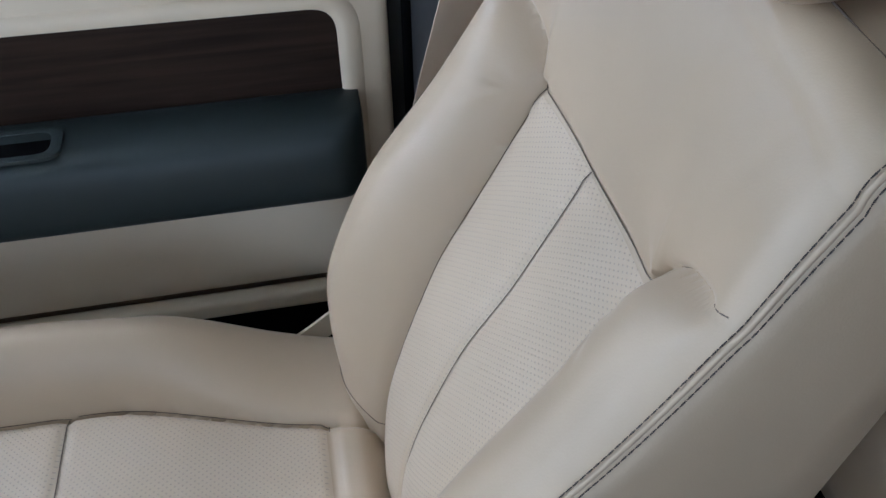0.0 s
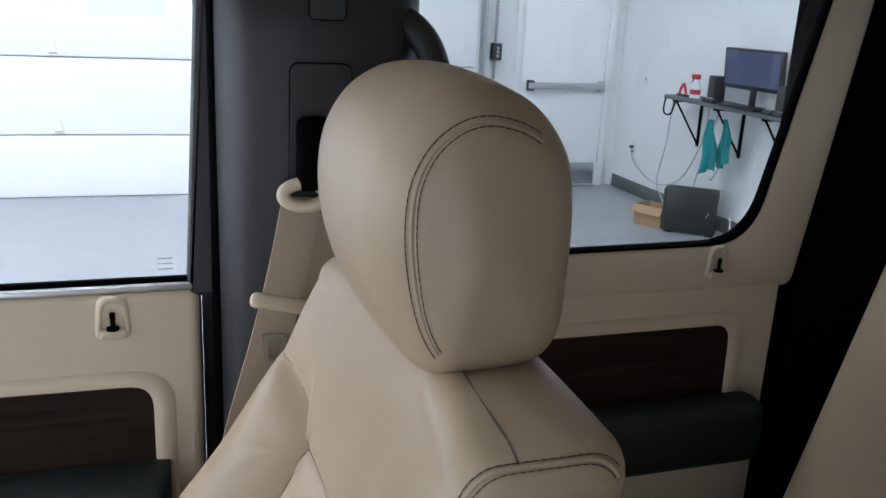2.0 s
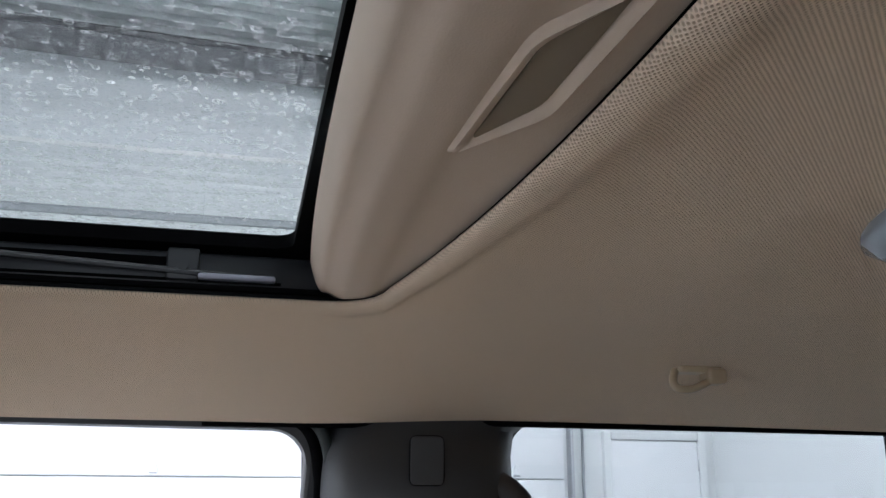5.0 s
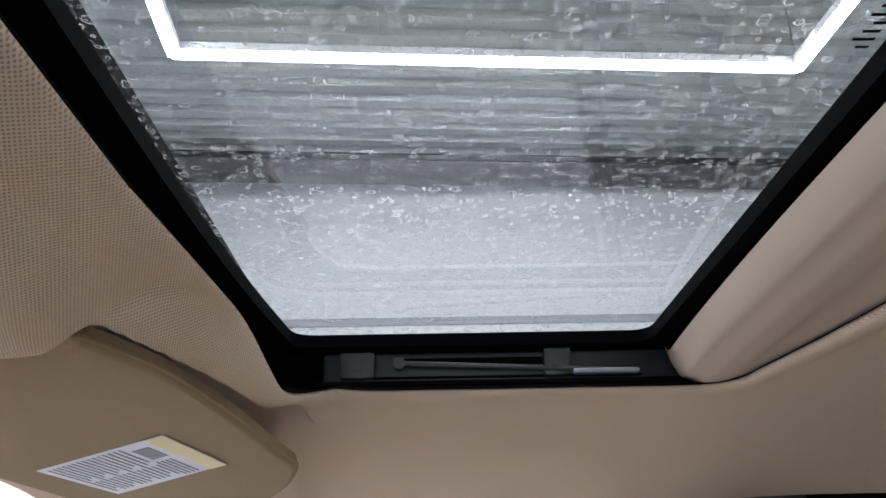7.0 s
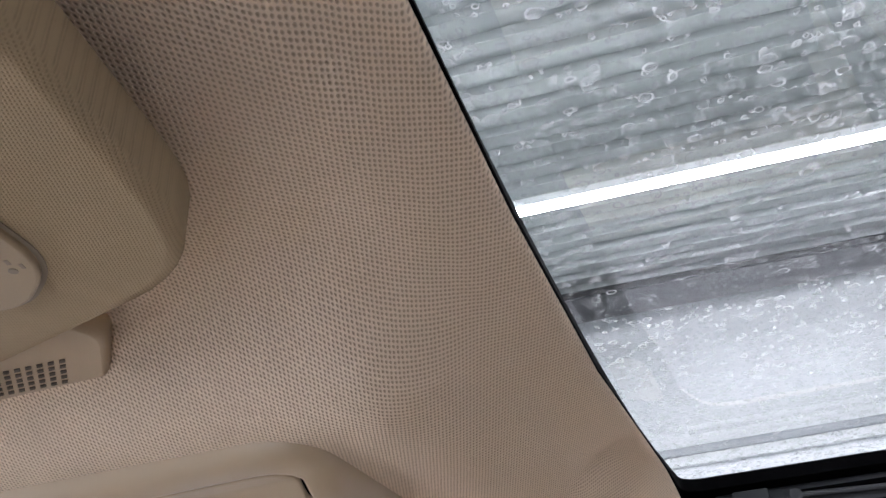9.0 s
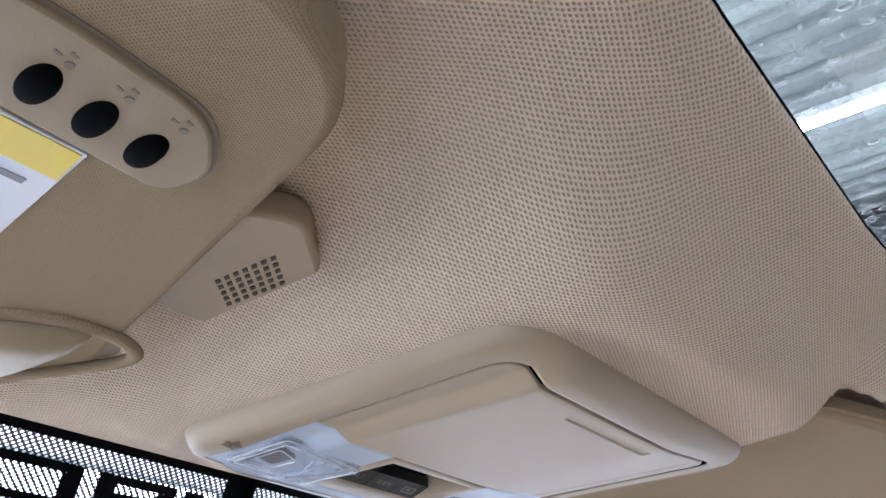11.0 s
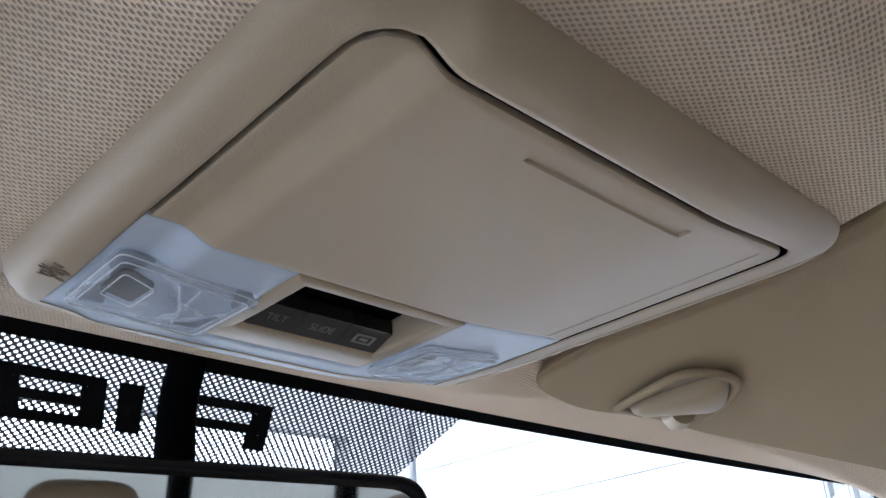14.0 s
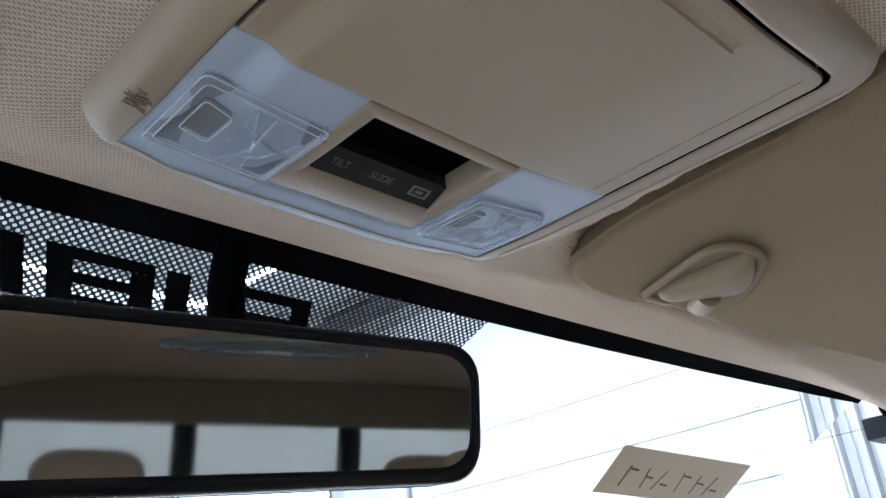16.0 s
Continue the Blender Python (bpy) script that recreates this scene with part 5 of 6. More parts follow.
def lens(x0, x1, cx0, cx1, cy0, cy1, flip):
    """A milky lamp lens with a clear faceted window over the bulb."""
    ob = part("lamp_lens", console_plate(x0, x1, HINGE + 0.0006, 0.68, -0.0002, 0.010, 0.0006, 30, 20, (0, 0), front_line), MILK, con, "milky blue-white lamp lens", smooth=40)
    o = rounded([(cx0, cy0), (cx1, cy0), (cx1, cy1), (cx0, cy1)], 0.003, 4)
    mid = Vector(((cx0 + cx1) / 2, (cy0 + cy1) / 2))
    inn = lambda f, g: [Vector((mid.x + (p.x - mid.x) * f, mid.y + (p.y - mid.y) * g)) for p in o]
    part("lamp_well", slab(inn(0.96, 0.95), lambda x, y, w: on_console(x, y, w - 0.0006), 0.003), WELL, ob)
    bx0, bx1 = (lerp(cx0, cx1, 0.14), lerp(cx0, cx1, 0.36))
    by0, by1 = lerp(cy0, cy1, 0.28), lerp(cy0, cy1, 0.70)
    bo = rounded([(bx0, by0), (bx1, by0), (bx1, by1), (bx0, by1)], 0.002, 4)
    part("bulb_plate", slab(bo, lambda x, y, w: on_console(x, y, w - 0.0012), 0.002), BULB, ob)
    # clear bevelled window; pale tubes put highlights on its edges
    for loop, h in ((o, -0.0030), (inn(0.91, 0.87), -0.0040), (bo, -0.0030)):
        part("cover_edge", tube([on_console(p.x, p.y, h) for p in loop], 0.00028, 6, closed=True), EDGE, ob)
    part("cover_rim", rim(o, inn(0.90, 0.86), lambda x, y, w: on_console(x, y, w - 0.0030), [(0, 0.003), (0.05, 0.0002), (0.45, -0.0014), (0.8, -0.0004), (1.0, 0.0014)]), CLEAR, ob, smooth=25)
    rnd = random.Random(5 if flip else 3)
    bm = bmesh.new()
    nx, ny = 12, 9
    grid = [[bm.verts.new(on_console(lerp(cx0, cx1, lerp(0.06, 0.94, i / nx)), lerp(cy0, cy1, lerp(0.08, 0.92, j / ny)), -0.0026 + 0.0014 * rnd.random() * (1 if 0 < i < nx and 0 < j < ny else 0))) for j in range(ny + 1)] for i in range(nx + 1)]
    for i in range(nx):
        for j in range(ny):
            bm.faces.new((grid[i][j], grid[i + 1][j], grid[i + 1][j + 1]))
            bm.faces.new((grid[i][j], grid[i + 1][j + 1], grid[i][j + 1]))
    part("clear_cover", bm, CLEAR, ob, "clear faceted plastic cover", smooth=12)
    # crossing clear ridges stand for the cover's criss-cross highlights
    for k, (a, b, c, d) in enumerate(((0.44, 0.08, 0.74, 0.92), (0.92, 0.30, 0.48, 0.86), (0.46, 0.30, 0.94, 0.52), (0.60, 0.10, 0.56, 0.90))):
        p, q = (lerp(cx0, cx1, a), lerp(cy0, cy1, b)), (lerp(cx0, cx1, c), lerp(cy0, cy1, d))
        m = ((p[0] + q[0]) / 2 + 0.003, (p[1] + q[1]) / 2 + 0.002)
        part("glint_ridge", tube([on_console(*p, -0.0028), on_console(*m, -0.0034), on_console(*q, -0.0028)], 0.0007, 6), CLEAR, ob)
    tab_x = cx1 - 0.004 if flip else cx1 - 0.002
    part("latch_tab", tube([on_console(tab_x, cy0 - 0.001, -0.002), on_console(tab_x + 0.002, cy0 + 0.005, -0.003)], 0.0014, 8), CLEAR, ob)
    return ob


lens(CON_L + 0.0006, -0.0436, -0.0955, -0.0420 - 0.0022, 0.6165, 0.6610, False)
lens(0.0378, CON_R - 0.0008, 0.0400, 0.0850, 0.6205, 0.6625, True)
part("front_strip", console_plate(-0.0432, 0.0374, 0.6640, 0.682, -0.0002, 0.008, 0.0005, 24, 4, (0, 0), front_line), MILK, con, "milky blue-white front strip")
sp_o = dense(rounded([(-0.0430, HINGE + 0.0006), (0.0372, HINGE + 0.0006), (0.0372, 0.6634), (-0.0430, 0.6634)], 0.0015, 4))
sp_i = [Vector((min(max(p.x, -0.0345), 0.0300), min(max(p.y, 0.6030), 0.6440))) for p in sp_o]
panel = part("switch_panel", rim(sp_o, sp_i, on_console, [(0, 0.010), (0, 0.0), (0.08, -0.0006), (0.80, -0.0003), (0.95, 0.0004), (1.0, 0.0014), (1.0, 0.012)]), CONSOLE, con, smooth=50)
part("switch_well", box((-0.0350, 0.6022, 1.7765), (0.0306, 0.6448, 1.7785)), BLACK, panel)
part("well_side", box((-0.0350, 0.6024, 1.7660), (0.0306, 0.6029, 1.7770)), BLACK, panel)


def text_mesh(name, text, size, place, mat, parent):
    cu = bpy.data.curves.new("lettering", "FONT")
    cu.body, cu.size, cu.align_x, cu.align_y = text, size, "CENTER", "CENTER"
    ob = bpy.data.objects.new("lettering", cu)
    me = bpy.data.meshes.new_from_object(ob)
    bpy.data.objects.remove(ob)
    bm = bmesh.new()
    bm.from_mesh(me)
    bpy.data.meshes.remove(me)
    for v in bm.verts:
        v.co = Vector(place(v.co.x, v.co.y))
    return part(name, bm, mat, parent, smooth=0)


for k, word in enumerate(("TILT", "SLIDE", "")):
    x0, x1 = -0.0340 + 0.0213 * k, -0.0340 + 0.0213 * k + 0.0209

    def face(u, v, w, x0=x0, x1=x1):
        # u across, v from 0 at the rear of the key to 1 at its front
        return (u, lerp(0.6310, 0.6436, v), lerp(1.7692, 1.7646, v) + w)
    key = part("switch_key", slab([(x0, 0), (x1, 0), (x1, 1), (x0, 1)], face, 0.006), KEY, panel, "black sunroof switch key")
    mid = (x0 + x1) / 2
    if word:
        text_mesh("key_word", word, 0.0048, lambda a, b, m=mid: face(m + a, 0.5 - b / 0.0125, -0.0003), PRINT, key)
    else:
        bm = bmesh.new()
        for lo, hi in (((-0.005, 0.30), (0.005, 0.36)), ((-0.005, 0.64), (0.005, 0.70)), ((-0.005, 0.30), (-0.0038, 0.70)), ((0.0038, 0.30), (0.005, 0.70)), ((-0.002, 0.45), (0.002, 0.56))):
            slab([(mid + lo[0], lo[1]), (mid + hi[0], lo[1]), (mid + hi[0], hi[1]), (mid + lo[0], hi[1])], lambda u, v, w: face(u, v, w - 0.0004), 0.0003, bm=bm)
        part("key_symbol", bm, PRINT, key)
# scuff beside the lens
bm = bmesh.new()
for k in range(20):
    a = Vector((-0.1110 + 0.007 * random.random(), 0.637 + 0.011 * random.random()))
    d = Vector((0.002 + 0.004 * random.random(), 0.004 * (random.random() - 0.3)))
    tube([on_console(a.x, a.y, -0.0004), on_console(min(a.x + d.x, CON_L), a.y + d.y, -0.0006)], 0.00024, 4, bm=bm)
part("scuff", bm, GROOVE, con, "dark scuff mark")

# microphone grille
mic = thing("microphone_grille", "small tan microphone grille in the headliner", "grille", at=(-0.172, 0.55, 1.785))
MZ = 1.7985
m_o = rounded([(-0.212, 0.522), (-0.190, 0.509), (-0.149, 0.539), (-0.145, 0.600), (-0.178, 0.607), (-0.210, 0.575)], 0.010, 5)
part("plate", slab(m_o, roofplate(MZ), 0.010, 0.003, 3), CONSOLE, mic)
# sound holes are dark plates, their shade put into the colour
bm = bmesh.new()
du, dv = Vector((-0.00025, 0.0050)), Vector((-0.0039, -0.0030))
for i in range(7):
    for j in range(5):
        c = Vector((-0.1645, 0.5490)) + du * i + dv * j
        slab([c + du * p + dv * q for p, q in ((-0.26, -0.26), (-0.26, 0.26), (0.26, 0.26), (0.26, -0.26))], roofplate(MZ - 0.0004), 0.001, bm=bm)
part("sound_mesh", bm, GRILLE, mic, "rows of small dark square plates that stand for sound holes", kind="stuff")

# passenger visor
VP_Z = 1.781
vp = thing("sun_visor", "tan fabric sun visor folded up, with a warning label", "sun visor", "sun visors", at=(0.4, 0.55, 1.79))
vo = rounded([(0.184, 0.688), (0.164, 0.625), (0.160, 0.520), (0.147, 0.466), (0.123, 0.4280), (0.1786, 0.3985), (0.2874, 0.3765), (0.3959, 0.3645), (0.458, 0.3540), (0.540, 0.3740), (0.690, 0.440), (0.715, 0.583), (0.517, 0.625), (0.335, 0.668), (0.285, 0.672), (0.236, 0.694)], [0.02, 0.03, 0.03, 0.02, 0.008, 0.04, 0.05, 0.04, 0.022, 0.05, 0.06, 0.04, 0.05, 0.02, 0.015, 0.02], 7)


def droop(x):
    return 0.08 * (x - 0.25)


def visor_place(z0):
    return lambda x, y, w: (x, y, z0 + w - droop(x))


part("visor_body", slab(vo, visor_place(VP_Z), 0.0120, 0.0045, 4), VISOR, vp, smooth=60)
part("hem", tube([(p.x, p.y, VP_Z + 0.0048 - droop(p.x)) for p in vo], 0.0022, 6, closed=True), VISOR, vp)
lab = [(0.325, 0.438), (0.43, 0.412), (0.556, 0.549), (0.443, 0.584)]


def on_label(a, b, out):
    p = Vector(lab[0]).lerp(Vector(lab[1]), a).lerp(Vector(lab[3]).lerp(Vector(lab[2]), a), b)
    return (p.x, p.y, VP_Z - droop(p.x) - out)


def label_patch(name, a0, a1, b0, b1, mat, parent, out):
    bm = slab([(a0, b0), (a1, b0), (a1, b1), (a0, b1)], lambda a, b, w: on_label(a, b, out - w), 0.0003)
    return part(name, bm, mat, parent)


warn = label_patch("warning_label", 0, 1, 0, 1, PAPER, vp, 0.0010)
label_patch("yellow_header", 0.0, 1, 0.0, 0.13, YELLOW, warn, 0.0014)
bm = bmesh.new()
for k in range(15):
    b = 0.34 + 0.042 * k
    for a0, a1 in ((0.05, 0.05 + 0.40 + 0.05 * (k % 3)), (0.56, 0.90 - 0.07 * (k % 4 == 1))):
        slab([(a0, b), (a1, b), (a1, b + 0.016), (a0, b + 0.016)], lambda a, bb, w: on_label(a, bb, 0.0014 - w), 0.0002, bm=bm)
for k in range(4):
    slab([(0.5, 0.2 + 0.035 * k), (0.95, 0.2 + 0.035 * k), (0.95, 0.214 + 0.035 * k), (0.5, 0.214 + 0.035 * k)], lambda a, bb, w: on_label(a, bb, 0.0014 - w), 0.0002, bm=bm)
part("printed_text", bm, PRINT_GREY, warn)
label_patch("picture_block", 0.14, 0.42, 0.18, 0.30, PRINT_GREY, warn, 0.0014)


def visor_clip(parent, cx, cy, z, sg=1):
    """The hook that holds the visor's pivot pin, in its arched recess."""
    def at(a, b):
        return Vector((cx + sg * a, cy + b))

    def outline(rel, r):
        return rounded([at(a, b) for a, b in rel], r, 6)

    arch = curve([(*at(a, b), z - 0.0004) for a, b in ((-0.016, 0.043), (-0.030, 0.012), (-0.040, -0.012), (-0.038, -0.024), (-0.024, -0.031), (-0.002, -0.029), (0.024, -0.012), (0.046, 0.010), (0.056, 0.026))], 40)
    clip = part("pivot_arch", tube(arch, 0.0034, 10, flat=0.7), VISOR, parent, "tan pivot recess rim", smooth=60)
    inside = outline([(-0.014, 0.040), (-0.028, 0.012), (-0.037, -0.012), (-0.034, -0.022), (-0.022, -0.027), (-0.002, -0.025), (0.022, -0.009), (0.043, 0.012), (0.050, 0.028), (0.030, 0.040)], 0.006)
    # floor coloured darker to put shade into the recess
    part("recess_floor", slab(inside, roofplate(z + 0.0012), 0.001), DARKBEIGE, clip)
    # rounded hook body: swept sections from the tip to the root
    spine = [((-0.017, 0.034), 0.004, 0.005), ((-0.015, 0.029), 0.0085, 0.008), ((-0.009, 0.016), 0.0145, 0.010), ((-0.002, 0.002), 0.0205, 0.0115), ((0.002, -0.008), 0.0235, 0.012), ((0.001, -0.017), 0.0205, 0.0105), ((-0.004, -0.024), 0.013, 0.007), ((-0.006, -0.0275), 0.005, 0.002)]
    ctr = curve([(*p, 0) for p, w, h in spine], 24)
    ws = curve([(w, h, 0) for p, w, h in spine], 24)
    bm = bmesh.new()
    rings = []
    across = Vector((sg * 0.93, 0.36)).normalized()
    for c, wh in zip(ctr, ws):
        ring = []
        for k in range(20):
            th = 2 * math.pi * k / 20
            e = math.copysign(abs(math.cos(th)) ** 0.7, math.cos(th)) * wh.x
            h = math.copysign(abs(math.sin(th)) ** 0.7, math.sin(th)) * wh.y
            q = at(c.x, c.y) + across * (e + 0.010 * (c.y + 0.02) / 0.05)
            ring.append(bm.verts.new((q.x, q.y, z + 0.002 - max(h, -0.004))))
        rings.append(ring)
    for r0, r1 in zip(rings, rings[1:]):
        for k in range(20):
            bm.faces.new((r0[k - 1], r0[k], r1[k], r1[k - 1]))
    bm.faces.new(rings[0])
    bm.faces.new(list(reversed(rings[-1])))
    part("hook", bm, TAN, clip, "smooth tan plastic hook", smooth=70)
    pin = [(*at(a, b), z + 0.001 - h) for a, b, h in ((0.014, 0.016, 0.006), (0.020, 0.023, 0.007), (0.026, 0.030, 0.005), (0.031, 0.036, 0.001))]
    part("pivot_pin", tube(pin, [0.0075, 0.0072, 0.0068, 0.005], 14), TAN, clip, smooth=60)
    part("pin_sleeve", tube([(*at(-0.012, 0.047), z + 0.002), (*at(0.016, 0.046), z + 0.002)], 0.0028, 10), TAN, clip)
    return clip


visor_clip(vp, 0.258, 0.625, VP_Z - 0.0025)

# driver visor
VD_Z = 1.779
vd = thing("sun_visor", "tan fabric sun visor with three garage-door buttons", "sun visor", "sun visors", at=(-0.4, 0.55, 1.79))
do = rounded([(-0.180, 0.668), (-0.2405, 0.4300), (-0.60, 0.3780), (-0.66, 0.66)], [0.03, 0.032, 0.05, 0.04], 8)
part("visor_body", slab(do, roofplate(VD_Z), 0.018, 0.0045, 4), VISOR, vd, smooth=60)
po = rounded([(-0.345, 0.470), (-0.312, 0.4635), (-0.262, 0.467), (-0.247, 0.487), (-0.251, 0.504), (-0.345, 0.500)], [0.012, 0.02, 0.012, 0.012, 0.010, 0.012], 8)
po_gap = [Vector(((p.x + 0.298) * 1.03 - 0.298, (p.y - 0.485) * 1.07 + 0.485)) for p in po]
bp = part("button_panel", slab(po, roofplate(VD_Z - 0.0022), 0.005, 0.0012, 3), TAN, vd, "tan garage-door button panel", smooth=60)
part("panel_gap", slab(po_gap, roofplate(VD_Z - 0.0004), 0.002), DARKBEIGE, bp)
for k in range(3):
    c = Vector((-0.298 + 0.016 * k, 0.4872 + 0.0014 * k))

    def oval(u, v, c=c):
        return c + Vector((0.0008, -0.0084)) * u + Vector((0.0047, 0.0030)) * v
    bm, g = sheet(lambda u, v, f=oval: (*f(math.cos(2 * math.pi * u) * (1 - v), math.sin(2 * math.pi * u) * (1 - v)), VD_Z - 0.0022 - 0.0024 * math.sqrt(max(0, 1 - (1 - v) ** 2))), 24, 5, closed_u=True)
    bmesh.ops.remove_doubles(bm, verts=bm.verts, dist=1e-6)
    part("button", bm, BLACK, bp, "glossy black oval button", smooth=60)
    part("symbol_dot", tube([(c.x + 0.001, 0.4755, VD_Z - 0.0021), (c.x + 0.001, 0.4755, VD_Z - 0.0025)], 0.0013, 10), DARKBEIGE, bp)
    for j in range(2):
        q = Vector((c.x - 0.004 + 0.003 * j, 0.4730 - 0.002 * j))
        part("worn_print", slab([(q.x, q.y), (q.x + 0.0022, q.y + 0.0006), (q.x + 0.0020, q.y + 0.0016), (q.x, q.y + 0.0011)], roofplate(VD_Z - 0.0024), 0.0002), DARKBEIGE, bp)
air = part("airbag_label", slab([(-0.372, 0.5055), (-0.2735, 0.5055), (-0.2655, 0.585), (-0.372, 0.585)], roofplate(VD_Z - 0.0006), 0.0006), PAPER, vd, "white and yellow warning label")
part("yellow_header", slab([(-0.370, 0.5065), (-0.2745, 0.5065), (-0.2725, 0.522), (-0.370, 0.522)], roofplate(VD_Z - 0.0010), 0.0005), BRIGHT_YELLOW, air)
bm = bmesh.new()
for k in range(7):
    y = 0.528 + 0.0075 * k
    slab([(-0.360, y), (-0.278 - 0.006 * (k % 3), y), (-0.278 - 0.006 * (k % 3), y + 0.003), (-0.360, y + 0.003)], roofplate(VD_Z - 0.0009), 0.0003, bm=bm)
part("printed_text", bm, PRINT_GREY, air)
visor_clip(vd, -0.225, 0.632, VD_Z - 0.0005, -1)

# mirror
mir = thing("rear_view_mirror", "black-framed rear-view mirror on a windscreen stalk", "mirror", at=(0, 0.72, 1.70))
MM = Matrix.Translation((-0.002, 0.722, 1.6945)) @ Euler((radians(7.3), radians(-0.1), radians(-16.6))).to_matrix().to_4x4()
mo = rounded([(-0.130, -0.042), (0.1085, -0.035), (0.1105, 0.033), (-0.132, 0.041)], 0.020, 8)
mi = [Vector((p.x * 0.93, p.y * 0.80)) for p in mo]
part("housing", rim(mo, mi, lambda u, v, w: MM @ Vector((u, w, v)), [(0, 0.012), (0, 0.004), (0.25, 0), (0.8, -0.0005), (1.0, 0.0012)]), GLOSS_BLACK, mir, smooth=60)
part("back_shell", slab(mo, lambda u, v, w: MM @ Vector((u, 0.038 - w, v)), 0.028, 0.014, 4), BLACK, mir, smooth=60)
part("mirror_glass", slab(mi, lambda u, v, w: MM @ Vector((u, w + 0.0008, v)), 0.001), MIRROR, mir, "darkened mirror glass")
part("stalk", tube(curve([(-0.002, 0.752, 1.700), (0.008, 0.772, 1.735), (0.014, 0.785, 1.775), (0.016, 0.780, 1.800)], 16), [0.010] * 17, 12, flat=0.7), BLACK, mir)

# windscreen
ws = thing("windscreen", "leaning windscreen with a black dotted shade band", "windscreen", kind="structure", at=(0, 0.8, 1.6))
bm, g = sheet(lambda u, v: on_glass(lerp(-0.80, 0.80, u), lerp(0.735, 1.45, v), -0.006), 16, 8)
pane = part("pane", bm, GLASS, ws)
pane.visible_shadow = False


def glass_sheet(x0, x1, yf0, yf1, nu, nv, out):
    return sheet(lambda u, v: on_glass(lerp(x0, x1, u), lerp(yf0(lerp(x0, x1, u)), yf1(lerp(x0, x1, u)), v), out), nu, nv)[0]


part("black_border", glass_sheet(-0.80, 0.80, lambda x: 0.70, lambda x: 0.798 + 0.010 * (x / 0.8) ** 2, 32, 3, 0.0), BLACK, ws)
bm, g = sheet(lambda u, v: on_glass(lerp(-0.2350, 0.2350, u) * (1 - 0.105 * v), lerp(0.797, 0.876, v), 0.0), 24, 6)
band = part("dotted_band", bm, DOTS, ws, "black dotted shade band")
bm = bmesh.new()


def blk(x0, x1, y0, y1):
    """A leaning bar on the band."""
    g = [[bm.verts.new(on_glass(x + 0.42 * (y - 0.812), y, 0.0012)) for y in (y0, y1)] for x in (x0, x1)]
    bm.faces.new((g[0][0], g[1][0], g[1][1], g[0][1]))


# plain dark frames and bars on the band
for x0, x1, y1, cross in ((0.024, 0.090, 0.8320, False), (-0.072, -0.0135, 0.8424, True), (-0.150, -0.083, 0.8424, False)):
    blk(x0, x1, 0.8114, 0.8178)
    blk(x0, x1, y1 - 0.0064, y1)
    blk(x0, x0 + 0.0135, 0.8178, y1 - 0.0064)
    blk(x1 - 0.0135, x1, 0.8178, y1 - 0.0064)
    if cross:
        blk(x0 + 0.0135, x1 - 0.0135, 0.8240, 0.8300)
blk(0.075, 0.090, 0.8320, 0.8428)
blk(-0.0066, 0.0078, 0.8122, 0.8425)
part("emblem_blocks", bm, BLACK, band, "plain dark emblem shapes")
sign = thing("paper_note", "tan paper note with handwriting, taped to the windscreen", "note", at=(0.55, 0.90, 1.74))


def on_note(a, b, out):
    return on_glass(lerp(0.4877, 0.7087, a) + 0.009 * b, 0.8841 + 0.012 * a + 0.0546 * b, out)


part("sheet", slab([(0, 0), (1, 0), (1, 1), (0, 1)], lambda a, b, w: on_note(a, b, 0.002 - w), 0.0006), NOTE, sign)
for k in range(6):
    # thin handwriting that cannot be read: an upright and a short crossbar for each sign
    a = 0.13 + 0.135 * k
    lean = 0.03 * math.sin(2.3 * k)
    part("marker_stroke", slab([(a, 0.36), (a + 0.010, 0.36), (a + 0.010 + lean, 0.80), (a + lean, 0.80)], lambda u, v, w: on_note(u, v, 0.0026 - w), 0.0004), PENCIL, sign)
    part("marker_stroke", slab([(a + 0.014, 0.40 + 0.12 * (k % 3)), (a + 0.075, 0.42 + 0.12 * (k % 3)), (a + 0.075, 0.46 + 0.12 * (k % 3)), (a + 0.014, 0.44 + 0.12 * (k % 3))], lambda u, v, w: on_note(u, v, 0.0026 - w), 0.0004), PENCIL, sign)

# sunroof
sun = thing("sunroof", "sunroof glass with dried water spots in a black frame", "sunroof", at=(0, 0.2, 1.87))
fo = [Vector((p.x * 1.12, (p.y - 0.15) * 1.25 + 0.15)) for p in hole]
part("frame_tray", rim(hole, fo, lambda x, y, w: (x, y, roof_z(x, min(y, 0.35)) + w), [(-0.03, 0.0035), (0.02, 0.006), (0.35, 0.013), (1.0, 0.018), (1.0, 0.06)]), BLACK, sun, smooth=30)
go = rounded([(-0.56, -0.20), (0.56, -0.20), (0.56, 0.44), (0.30, 0.445), (0.12, 0.445), (-0.12, 0.445), (-0.30, 0.445), (-0.56, 0.44)], 0.05, 8)
gi = rounded([(-0.452, 0.022), (0.452, 0.022), (0.452, 0.361), (0.30, 0.374), (0.12, 0.380), (-0.12, 0.380), (-0.30, 0.374), (-0.452, 0.361)], [0.022, 0.022, 0.022, 0.1, 0.1, 0.1, 0.1, 0.022], 8)
part("frame", rim(go, gi, roofplate(1.874), [(0, 0.02), (0, 0), (0.5, -0.001), (0.9, 0.0), (1.0, 0.002), (1.0, 0.014)]), BLACK, sun, smooth=40)
bm, g = sheet(lambda u, v: (lerp(-0.5, 0.5, u), lerp(0.0, 0.40, v), 1.888), 2, 2)
pane = part("roof_pane", bm, SPOTTED, sun, "dirty glass with water spots")
bm = bmesh.new()
